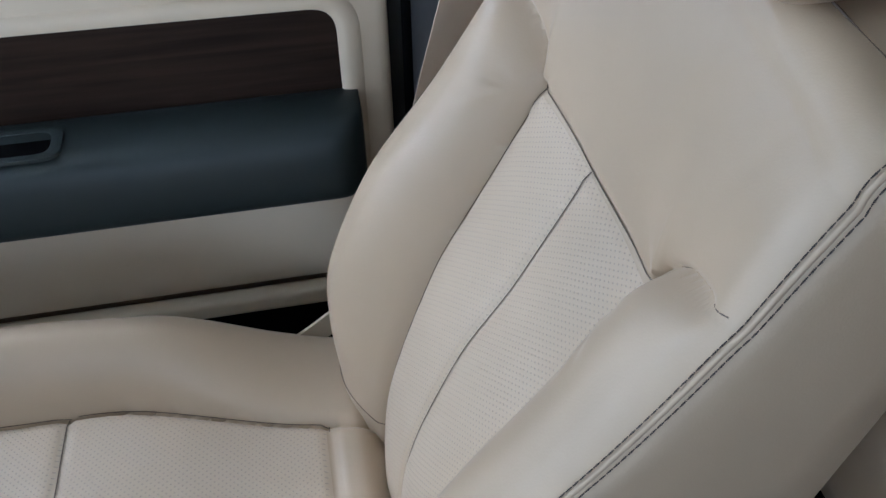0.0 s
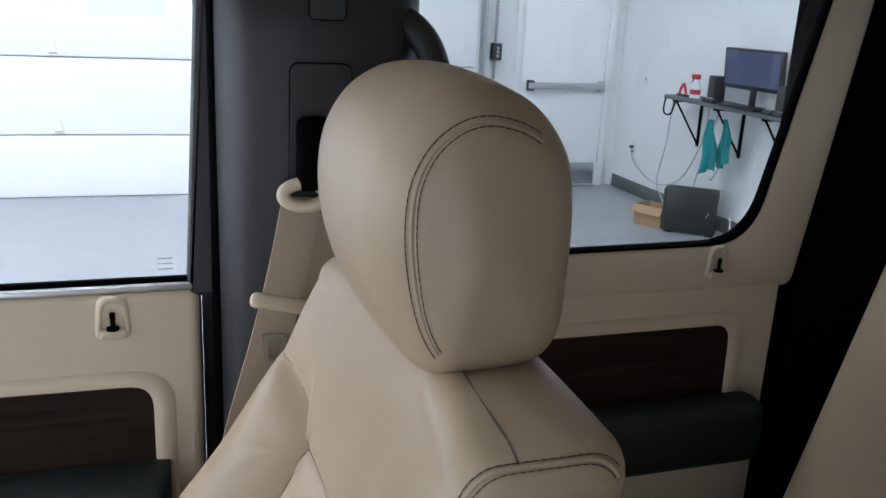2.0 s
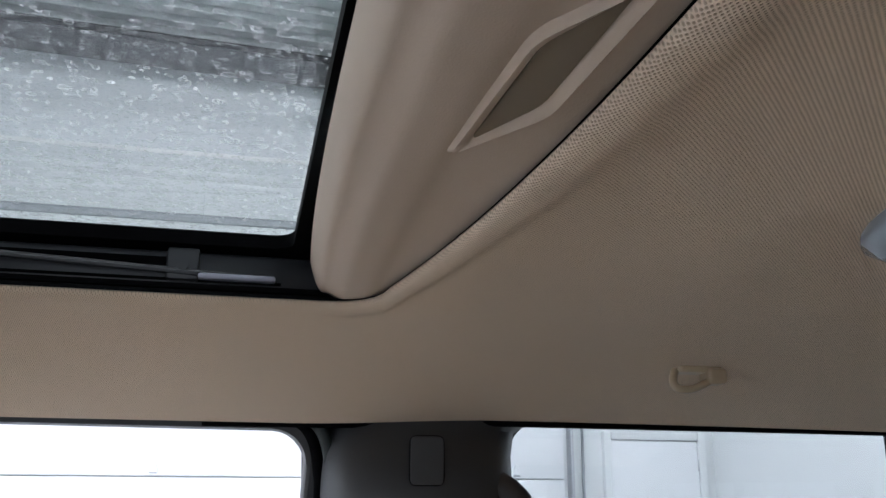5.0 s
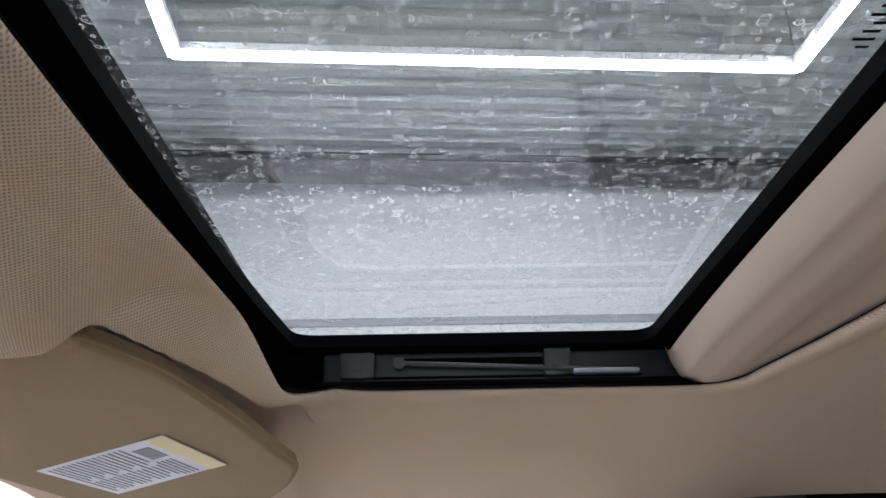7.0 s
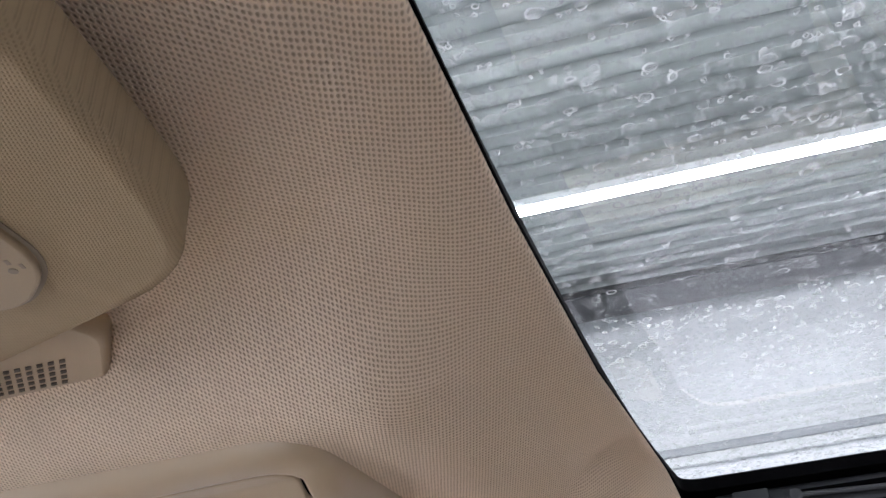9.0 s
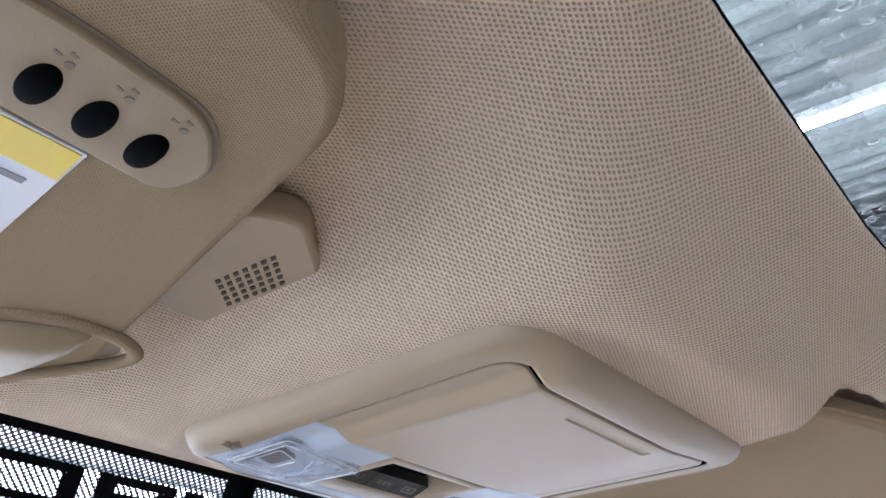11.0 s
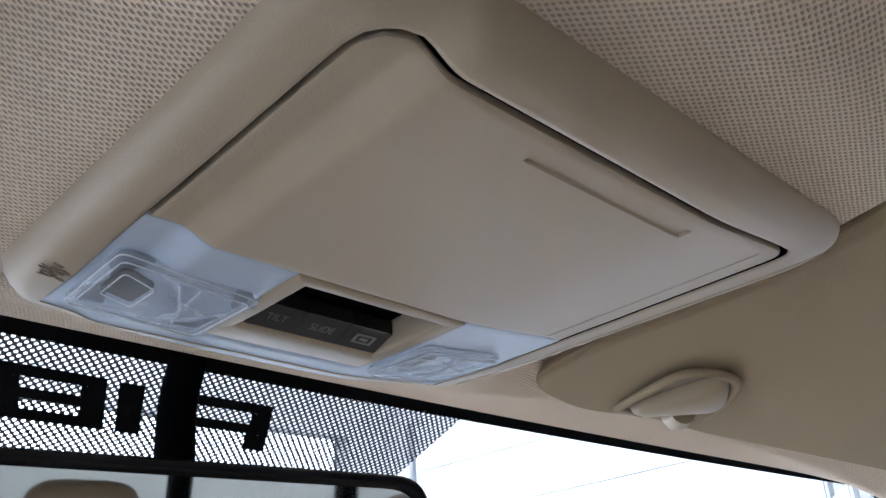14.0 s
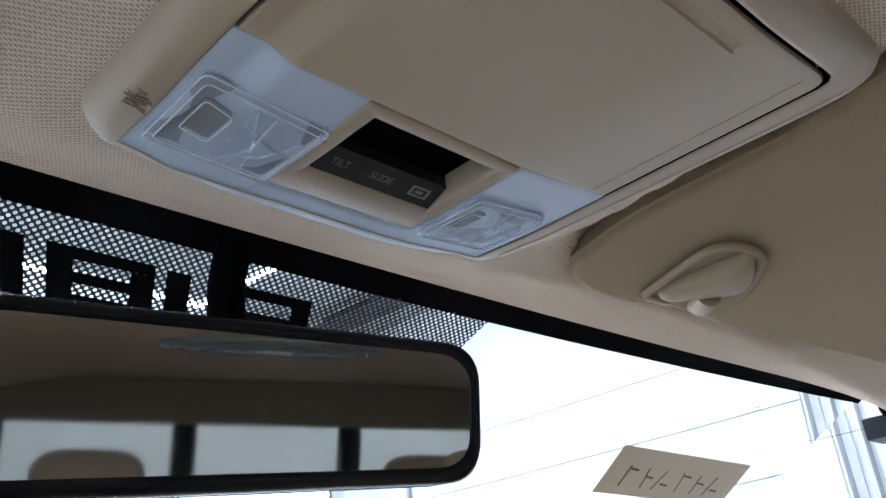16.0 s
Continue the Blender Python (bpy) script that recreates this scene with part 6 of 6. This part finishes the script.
for k in range(7):
    box((-0.048 + 0.006 * k, 0.028, 1.8872), (-0.0464 + 0.006 * k, 0.034 + 0.002 * (k % 3), 1.8876), bm=bm)
part("etched_marks", bm, BLACK, pane, "small dark etched marks")
# lifting gear on the passenger side
gear = part("guide_rail", box((0.463, -0.02, 1.838), (0.475, 0.335, 1.872), 0.003), GEAR, sun, "charcoal lifting rail")
part("rail_groove", box((0.4615, 0.03, 1.846), (0.4625, 0.30, 1.8485)), BLACK, gear)
part("rail_groove", box((0.4615, 0.12, 1.859), (0.4625, 0.26, 1.866)), BLACK, gear)
for y0, y1, z0, z1 in ((0.285, 0.318, 1.846, 1.871), (0.098, 0.124, 1.846, 1.873)):
    part("bracket", box((0.454, y0, z0), (0.464, y1, z1), 0.002), GEAR, gear)
    part("screw", tube([(0.4515, (y0 + y1) / 2, 1.857), (0.455, (y0 + y1) / 2, 1.857)], 0.0045, 12), GEAR, gear)
part("lift_arm", tube([(0.4565, 0.262, 1.860), (0.4545, 0.10, 1.852), (0.4545, 0.04, 1.849)], 0.0028, 8), GEAR, gear)
part("arm_pivot", tube([(0.453, 0.262, 1.860), (0.462, 0.262, 1.860)], 0.006, 12), GEAR, gear)
part("slide_shoe", box((0.447, 0.035, 1.846), (0.457, 0.098, 1.851), 0.002), LILAC, gear)
part("lower_track", box((0.447, -0.02, 1.8365), (0.462, 0.345, 1.8415), 0.001), BLACK, gear)

# sliding shade, open to the rear


def shade_f(u, v):
    x = lerp(-0.460, 0.460, u)
    e = 1 - (abs(x) / 0.460) ** 2.4
    yf = 0.006 + 0.014 * e
    yb = -0.30
    y = lerp(yf, yb, v)
    d = yf - y
    z = 1.838
    z += 0.026 * max(0, 1 - d / 0.012) ** 2          # rolled front edge
    z -= 0.007 * step(0.012, 0.030, d) * (1 - 0.4 * step(0.045, 0.06, d))
    z += 0.010 * max(0, 1 - (0.460 - abs(x)) / 0.02) ** 2
    z += 0.02 * step(0.12, 0.25, d)
    return (x, y, z)


bm, g = sheet(lambda u, v: shade_f(u, v ** 1.6), 70, 60)
shade = part("shade", bm, SHADE, sun, "tan sliding sunshade", smooth=60)


h_o = rounded([(0.105, -0.030), (-0.012, -0.036), (-0.065, -0.070), (0.050, -0.066)], 0.010, 6)
hcx, hcy = 0.02, -0.051
h_i = [Vector(((p.x - hcx) * 0.78 + hcx, (p.y - hcy) * 0.55 + hcy)) for p in h_o]
hd = part("finger_pull", rim(h_o, h_i, roofplate(1.8325), [(0, 0.004), (0.0, 0.0), (0.3, -0.0025), (0.8, -0.001), (1.0, 0.003)]), SHADE, shade, "recessed finger pull", smooth=60)
# flat dark plate stands for the shade inside the pull
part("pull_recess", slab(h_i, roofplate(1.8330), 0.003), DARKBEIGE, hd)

# rear dome lamp and coat hook
dome = thing("dome_lamp", "oval clear plastic dome lamp in the headliner", "dome lamp", at=(0, -0.36, 1.82))
ell = [Vector((0.19 * math.cos(a), -0.345 + 0.086 * math.sin(a))) for a in [2 * math.pi * k / 64 for k in range(64)]]


def ell_in(f):
    return [Vector((p.x * f, (p.y + 0.345) * f - 0.345)) for p in ell]


part("lamp_rim", rim(ell, ell_in(0.80), lambda x, y, w: (x, y, 1.826 + w), [(0, 0.004), (0, -0.004), (0.3, -0.010), (0.8, -0.011), (1.0, -0.006)]), SILVER, dome, "silvery plastic rim", smooth=60)
part("lamp_lens", rim(ell_in(0.80), ell_in(0.02), lambda x, y, w: (x, y, 1.826 + w), [(0, -0.005), (0.1, -0.012), (0.5, -0.015), (1.0, -0.016)]), SILVER, dome, smooth=60)
for k in (-1, 1):
    o = [Vector((0.075 * k + 0.045 * math.cos(a), -0.345 + 0.042 * math.sin(a))) for a in [2 * math.pi * j / 32 for j in range(32)]]
    part("reading_lamp", rim(o, [Vector((0.075 * k, -0.345)).lerp(p, 0.2) for p in o], lambda x, y, w: (x, y, 1.811 + w), [(0, 0.003), (0, -0.003), (0.3, -0.004), (0.5, 0.0), (1.0, 0.001)]), WELL, dome, smooth=60)
hook = thing("coat_hook", "small tan coat hook under the headliner", "hook", at=(0.583, -0.42, 1.80))
hz0 = roof_z(0.583, -0.42)
part("base", box((0.570, -0.446, hz0 - 0.004), (0.598, -0.396, hz0 + 0.008), 0.004, 3), CONSOLE, hook)
part("hook_arm", tube(curve([(0.583, -0.396, hz0 - 0.001), (0.577, -0.390, hz0 - 0.014), (0.573, -0.394, hz0 - 0.022), (0.573, -0.412, hz0 - 0.021), (0.575, -0.432, hz0 - 0.012)], 20), 0.0045, 10), CONSOLE, hook)
part("hook_block", box((0.566, -0.450, hz0 - 0.016), (0.592, -0.427, hz0 + 0.001), 0.005, 3), CONSOLE, hook)

# ---- things in the garage ----
TEAL = material("teal_cloth", (0.05, 0.38, 0.40), 0.9, var=0.15, scale=30)
TEAL_SHADE = material("teal_cloth_shade", (0.045, 0.33, 0.33), 0.9, var=0.15, scale=30)
CARD = material("cardboard", (0.42, 0.27, 0.15), 0.85, var=0.08, scale=14)
RED = material("red_plastic", (0.45, 0.02, 0.025), 0.4)
CASE = material("black_case", (0.012, 0.012, 0.013), 0.35, var=0.15)
SKIRT = material("grey_baseboard", (0.10, 0.11, 0.12), 0.5, var=0.1)
GREYSTEEL = material("grey_painted_steel", (0.42, 0.44, 0.46), 0.4, metal=0.4, var=0.08)
SCREEN = emitter("screen_glow", (0.22, 0.26, 0.44), 0.7)
SCREENBAR = emitter("screen_text", (0.30, 0.34, 0.55), 0.5)

# exit door with panic bar
ed = thing("exit_door", "white steel exit door with a push bar, closed", "door", kind="structure", at=(GX - 0.03, -3.7, 0))
part("door_leaf", box((GX - 0.045, -4.155, 0.012), (GX - 0.004, -3.275, 2.12), 0.004), PANEL, ed)
for y in (-3.235, -4.195):
    part("door_frame", box((GX - 0.065, y - 0.036, 0), (GX - 0.001, y + 0.036, 2.20), 0.006), WHITE, ed)
part("door_frame", box((GX - 0.064, -4.155, 2.128), (GX - 0.001, -3.275, 2.20), 0.006), WHITE, ed)
part("kick_plate", box((GX - 0.049, -4.13, 0.02), (GX - 0.0455, -3.30, 0.235), 0.001), STEEL, ed, "brushed steel kick plate")
bar = part("push_bar", box((GX - 0.115, -4.12, 0.955), (GX - 0.075, -3.33, 1.015), 0.010, 3), STEEL, ed, "steel push bar")
for y in (-4.11, -3.36):
    part("bar_end", box((GX - 0.11, y - 0.03, 0.935), (GX - 0.0455, y + 0.03, 1.035), 0.008), DARK if y > -3.5 else STEEL, bar)
part("threshold", box((GX - 0.09, -4.16, 0.0), (GX - 0.0, -3.27, 0.011)), STEEL, ed)
for z in (0.3, 1.06, 1.9):
    part("hinge", tube([(GX - 0.05, -4.157, z - 0.05), (GX - 0.05, -4.157, z + 0.05)], 0.009, 8), STEEL, ed)

bol = thing("bollard", "white steel bollard with a domed top beside the door track", "bollard", at=(7.10, -2.866, 0))
dome_pts = [(7.10, -2.866, 0), (7.10, -2.866, 0.985)] + [(7.10, -2.866, 0.985 + 0.075 * math.sin(radians(a))) for a in (15, 30, 45, 60, 75, 88)]
part("post", tube(dome_pts, [0.085, 0.085] + [0.085 * math.cos(radians(a)) for a in (15, 30, 45, 60, 75, 88)], 24), WHITE, bol, smooth=50)

cd_ = thing("door_control", "grey wall control box on a vertical conduit", "switch box", at=(GX - 0.05, -3.003, 1.3))
part("conduit", tube([(GX - 0.02, -3.003, 0.25), (GX - 0.02, -3.003, 4.3)], 0.013, 10), GREYSTEEL, cd_)
cb = part("box", box((GX - 0.09, -3.045, 1.21), (GX - 0.003, -2.96, 1.36), 0.006), DARK, cd_)
for z in (1.25, 1.285, 1.32):
    part("button", tube([(GX - 0.10, -3.003, z), (GX - 0.089, -3.003, z)], 0.013, 12), GREYSTEEL, cb)
structure("baseboard", box((GX0, GY0 + 0.001, 0.0), (GX - 0.07, GY0 + 0.016, 0.125), 0.004), SKIRT, "dark grey vinyl baseboard along the garage wall", "baseboard")


def wall_plate(name, label, x, z, w, h, dark):
    o = thing(name, label, "wall outlet" if dark else "wall switch", at=(x, GY0, z))
    p = part("cover_plate", box((x - w / 2, GY0 + 0.001, z - h / 2), (x + w / 2, GY0 + 0.008, z + h / 2), 0.002), WHITE, o)
    for dz in ((-0.022, 0.022) if dark else (0,)):
        part("socket" if dark else "toggle", box((x - 0.015, GY0 + 0.008, z + dz - 0.013), (x + 0.015, GY0 + 0.013 + (0.03 if dark and dz > 0 else 0), z + dz + 0.013), 0.003), CASE if dark else GREYSTEEL, p)
    return o


wall_plate("wall_outlet", "white wall outlet with a black plug in it", 7.0, 0.43, 0.075, 0.12, True)
wall_plate("light_switch", "small grey switch on the white garage wall", 6.9, 1.10, 0.05, 0.09, False)

# shelf and what stands on it
SH = 1.05
shf = thing("wall_shelf", "thin grey wall shelf on black folding brackets", "shelf", at=(5.5, GY0, SH))
part("board", box((4.55, GY0 + 0.002, SH - 0.03), (6.10, -4.04, SH), 0.006), SKIRT, shf)
for x in (4.85, 5.42, 5.98):
    br = part("bracket", box((x - 0.014, GY0 + 0.002, SH - 0.42), (x + 0.014, GY0 + 0.016, SH - 0.031)), BLACK, shf, "black steel bracket")
    part("bracket_arm", box((x - 0.012, GY0 + 0.016, SH - 0.05), (x + 0.012, -4.06, SH - 0.031)), BLACK, br)
    part("bracket_strut", tube([(x, GY0 + 0.012, SH - 0.40), (x, -4.09, SH - 0.045)], 0.009, 8), BLACK, br)

mon = thing("monitor", "black flat monitor with a lit blue screen on the shelf", "monitor", at=(5.20, -4.20, SH))
MR = Matrix.Translation((5.20, -4.20, 1.33)) @ Euler((radians(-5), 0, radians(8))).to_matrix().to_4x4()


def mon_box(lo, hi, b=0.004):
    bm = box(lo, hi, b)
    bm.transform(MR)
    return bm


part("casing", mon_box((-0.285, -0.025, -0.150), (0.285, 0.018, 0.150), 0.008), CASE, mon)
scr = part("screen", mon_box((-0.265, 0.0185, -0.118), (0.265, 0.0200, 0.134), 0), SCREEN, mon, "lit blue screen")
for k, (x0, x1, z) in enumerate(((-0.09, 0.06, 0.06), (-0.06, 0.09, 0.03), (-0.08, 0.04, 0.0), (-0.20, 0.20, 0.118))):
    part("screen_line", mon_box((x0, 0.0203, z - 0.008), (x1, 0.0208, z + 0.008), 0), SCREENBAR, scr)
part("neck", box((5.17, -4.235, SH + 0.012), (5.23, -4.215, 1.25), 0.004), CASE, mon)
part("foot", tube([(5.20, -4.20, SH), (5.20, -4.20, SH + 0.008), (5.20, -4.20, SH + 0.014)], [0.11, 0.11, 0.03], 24), CASE, mon)

for x in (5.61, 4.80):
    sp = thing("speaker", "small dark desktop loudspeaker on the shelf", "speaker", "loudspeakers", at=(x, -4.19, SH))
    part("cabinet", box((x - 0.042, -4.25, SH), (x + 0.042, -4.14, SH + 0.20), 0.008), DARK, sp)
    for z, r in ((0.065, 0.032), (0.145, 0.018)):
        part("cone", tube([(x, -4.141, SH + z), (x, -4.136, SH + z), (x, -4.142, SH + z)], [r, r * 0.9, r * 0.3], 16), GEAR, sp)

kb = thing("keyboard", "black computer keyboard lying on the shelf", "keyboard", at=(5.15, -4.075, SH))
part("case", box((4.93, -4.135, SH), (5.37, -4.03, SH + 0.018), 0.005), CASE, kb)
for r in range(4):
    part("key_row", box((4.945, -4.128 + 0.024 * r, SH + 0.018), (5.355, -4.108 + 0.024 * r, SH + 0.024), 0.002), KEY, kb)
for x, y, w in ((4.82, -4.08, 0.05), (4.68, -4.07, 0.06), (5.52, -4.08, 0.07)):
    cl = thing("small_box", "small dark gadget lying on the shelf", "gadget", "shelf clutter", at=(x, y, SH))
    part("shell", box((x - w, y - 0.03, SH), (x + w, y + 0.03, SH + 0.035), 0.012, 3), DARK, cl)
    part("top_strip", box((x - w * 0.6, y - 0.012, SH + 0.035), (x + w * 0.6, y + 0.012, SH + 0.038), 0.001), GREYSTEEL, cl)

bot = thing("spray_bottle", "white spray bottle with a red trigger head", "bottle", at=(5.84, -4.16, SH))
part("bottle", tube([(5.84, -4.16, SH), (5.84, -4.16, SH + 0.10), (5.84, -4.16, SH + 0.125), (5.84, -4.16, SH + 0.15)], [0.042, 0.042, 0.028, 0.015], 20), PAPER, bot, smooth=60)
hd_ = part("trigger_head", box((5.805, -4.18, SH + 0.15), (5.895, -4.14, SH + 0.19), 0.012, 3), RED, bot, "red trigger head")
part("trigger", tube([(5.875, -4.16, SH + 0.155), (5.895, -4.16, SH + 0.12), (5.89, -4.16, SH + 0.09)], 0.007, 8), RED, hd_)
part("band", tube([(5.84, -4.16, SH + 0.03), (5.84, -4.16, SH + 0.07)], 0.0428, 20), RED, bot)
hold = thing("tape_dispenser", "small red tool on the shelf", "tool", at=(5.96, -4.13, SH))
part("grip", tube(curve([(5.92, -4.13, SH + 0.02), (5.96, -4.13, SH + 0.10), (6.0, -4.13, SH + 0.06), (6.015, -4.13, SH + 0.01)], 18), 0.011, 8), RED, hold)
part("foot", box((5.90, -4.15, SH), (6.03, -4.11, SH + 0.018), 0.005), DARK, hold)
hang = thing("hanging_holder", "black wire holder hung under the shelf edge", "holder", at=(6.02, -4.06, SH - 0.1))
part("wire", tube(curve([(6.10, -4.06, SH - 0.03), (6.10, -4.05, SH - 0.12), (6.06, -4.05, SH - 0.16), (5.98, -4.05, SH - 0.14), (5.95, -4.06, SH - 0.03)], 24), 0.007, 8), BLACK, hang)


def cloth(name, label, x, y, z0, z1, w, mat, seed):
    o = thing(name, label, "cloth", "hanging cloths", at=(x, y, z1))

    def f(u, v):
        z = lerp(z1, z0 + 0.03 * math.sin(5 * u + seed), v)
        ww = w * (0.35 + 0.65 * step(0, 0.5, v))
        return (x + ww * (u - 0.5) + 0.015 * math.sin(7 * v + seed), y + 0.022 * math.sin(14 * u + 3 * v + seed) * (0.3 + 0.7 * v), z)
    bm, g = sheet(f, 22, 22)
    bmesh.ops.solidify(bm, geom=bm.faces[:], thickness=0.003)
    part("folded_cloth", bm, mat, o, smooth=70)
    return o


cloth("hanging_cloth", "teal cloth hanging from the shelf bracket", 5.42, -4.06, 0.52, 0.93, 0.20, TEAL, 0.4)
# extra darker sheet puts in the teal cloth's shaded side
cloth("hanging_cloth", "darker teal cloth added as the shaded part of the teal one", 5.30, -4.10, 0.60, 0.95, 0.14, TEAL_SHADE, 2.1)

pc = thing("computer_tower", "black computer tower standing on the floor", "computer", at=(5.54, -4.06, 0))
TR = Matrix.Translation((5.54, -4.06, 0)) @ Euler((0, 0, radians(-130))).to_matrix().to_4x4()


def tower_box(lo, hi, b=0.0):
    bm = box(lo, hi, b)
    bm.transform(TR)
    return bm


part("casing", tower_box((-0.20, -0.09, 0.012), (0.20, 0.09, 0.36), 0.008), CASE, pc)
part("front_panel", tower_box((-0.222, -0.087, 0.02), (-0.2005, 0.087, 0.355), 0.006), DARK, pc)
part("top_rib", tower_box((-0.18, -0.05, 0.36), (0.18, 0.05, 0.365), 0.002), DARK, pc)
for x in (-0.16, 0.16):
    part("foot", tower_box((x - 0.03, -0.085, 0), (x + 0.03, 0.085, 0.013)), BLACK, pc)
cbx = thing("cardboard_box", "small open cardboard box on the floor", "box", at=(5.80, -3.90, 0))
CR = Matrix.Translation((5.80, -3.90, 0)) @ Euler((0, 0, radians(24))).to_matrix().to_4x4()


def card(lo, hi, tilt=None):
    bm = box(lo, hi)
    if tilt:
        hinge, axis, ang = tilt
        bm.transform(Matrix.Translation(hinge) @ Matrix.Rotation(radians(ang), 4, axis) @ Matrix.Translation([-c for c in hinge]))
    bm.transform(CR)
    return bm


part("bottom", card((-0.14, -0.10, 0), (0.14, 0.10, 0.005)), CARD, cbx)
for lo, hi in (((-0.14, -0.10, 0.005), (0.14, -0.094, 0.17)), ((-0.14, 0.094, 0.005), (0.14, 0.10, 0.17)), ((-0.14, -0.094, 0.005), (-0.134, 0.094, 0.17)), ((0.134, -0.094, 0.005), (0.14, 0.094, 0.17))):
    part("side", card(lo, hi), CARD, cbx)
part("flap", card((-0.14, 0.10, 0.166), (0.14, 0.19, 0.170), ((0, 0.10, 0.168), "X", -35)), CARD, cbx)
part("flap", card((-0.14, -0.19, 0.166), (0.14, -0.10, 0.170), ((0, -0.10, 0.168), "X", 25)), CARD, cbx)
part("flap", card((0.14, -0.09, 0.166), (0.22, 0.09, 0.170), ((0.14, 0, 0.168), "Y", 20)), CARD, cbx)

for pts, r in (([(6.35, -4.30, 1.02), (6.38, -4.30, 0.6), (6.40, -4.26, 0.25), (6.2, -4.2, 0.13), (5.9, -4.1, 0.01)], 0.005),
               ([(5.75, -4.25, 1.0), (5.8, -4.26, 0.7), (6.05, -4.26, 0.33), (6.5, -4.30, 0.2), (6.9, -4.31, 0.32), (6.98, -4.31, 0.44)], 0.005),
               ([(5.6, -4.25, 1.0), (5.72, -4.24, 0.6), (5.75, -4.2, 0.3), (5.5, -4.12, 0.10), (5.35, -4.09, 0.2)], 0.005),
               ([(5.45, -4.20, 0.55), (5.47, -4.16, 0.45), (5.42, -4.1, 0.47)], 0.006),
               ([(4.98, -4.0, 0.3), (4.9, -3.95, 0.12), (4.95, -3.85, 0.01), (5.2, -3.78, 0.006), (5.0, -3.72, 0.006), (4.85, -3.8, 0.006)], 0.006)):
    cb_ = thing("cable", "thin cable running between the shelf and the floor", "cable", "computer cables", at=pts[0])
    part("cord", tube(curve(pts, 40), r, 6), GREYSTEEL, cb_)

# plate on the wide door, beam under the ceiling
pl = thing("door_plate", "faint pale rectangular plate on the overhead door", "plate", at=(GX - 0.075, 0.2, 1.57))
part("plate", slab(rounded([(-0.10, 1.48), (0.49, 1.48), (0.49, 1.66), (-0.10, 1.66)], 0.02), side_at(GX - 0.0745), 0.004, 0.002), WHITE, pl)
bmr = thing("ceiling_beam", "dark steel beam under the garage ceiling", "beam", kind="structure", at=(6.96, 0.0, 5.4))
part("web", box((6.95, -4.2, 5.30), (6.97, 8.8, 5.47)), GEAR, bmr)
part("flange", box((6.62, -4.2, 5.285), (7.12, 8.8, 5.30)), GEAR, bmr)
part("flange", box((6.85, -4.2, 5.47), (7.07, 8.8, 5.485)), GEAR, bmr)
turned(bmr, (6.96, 0.0, 5.4))
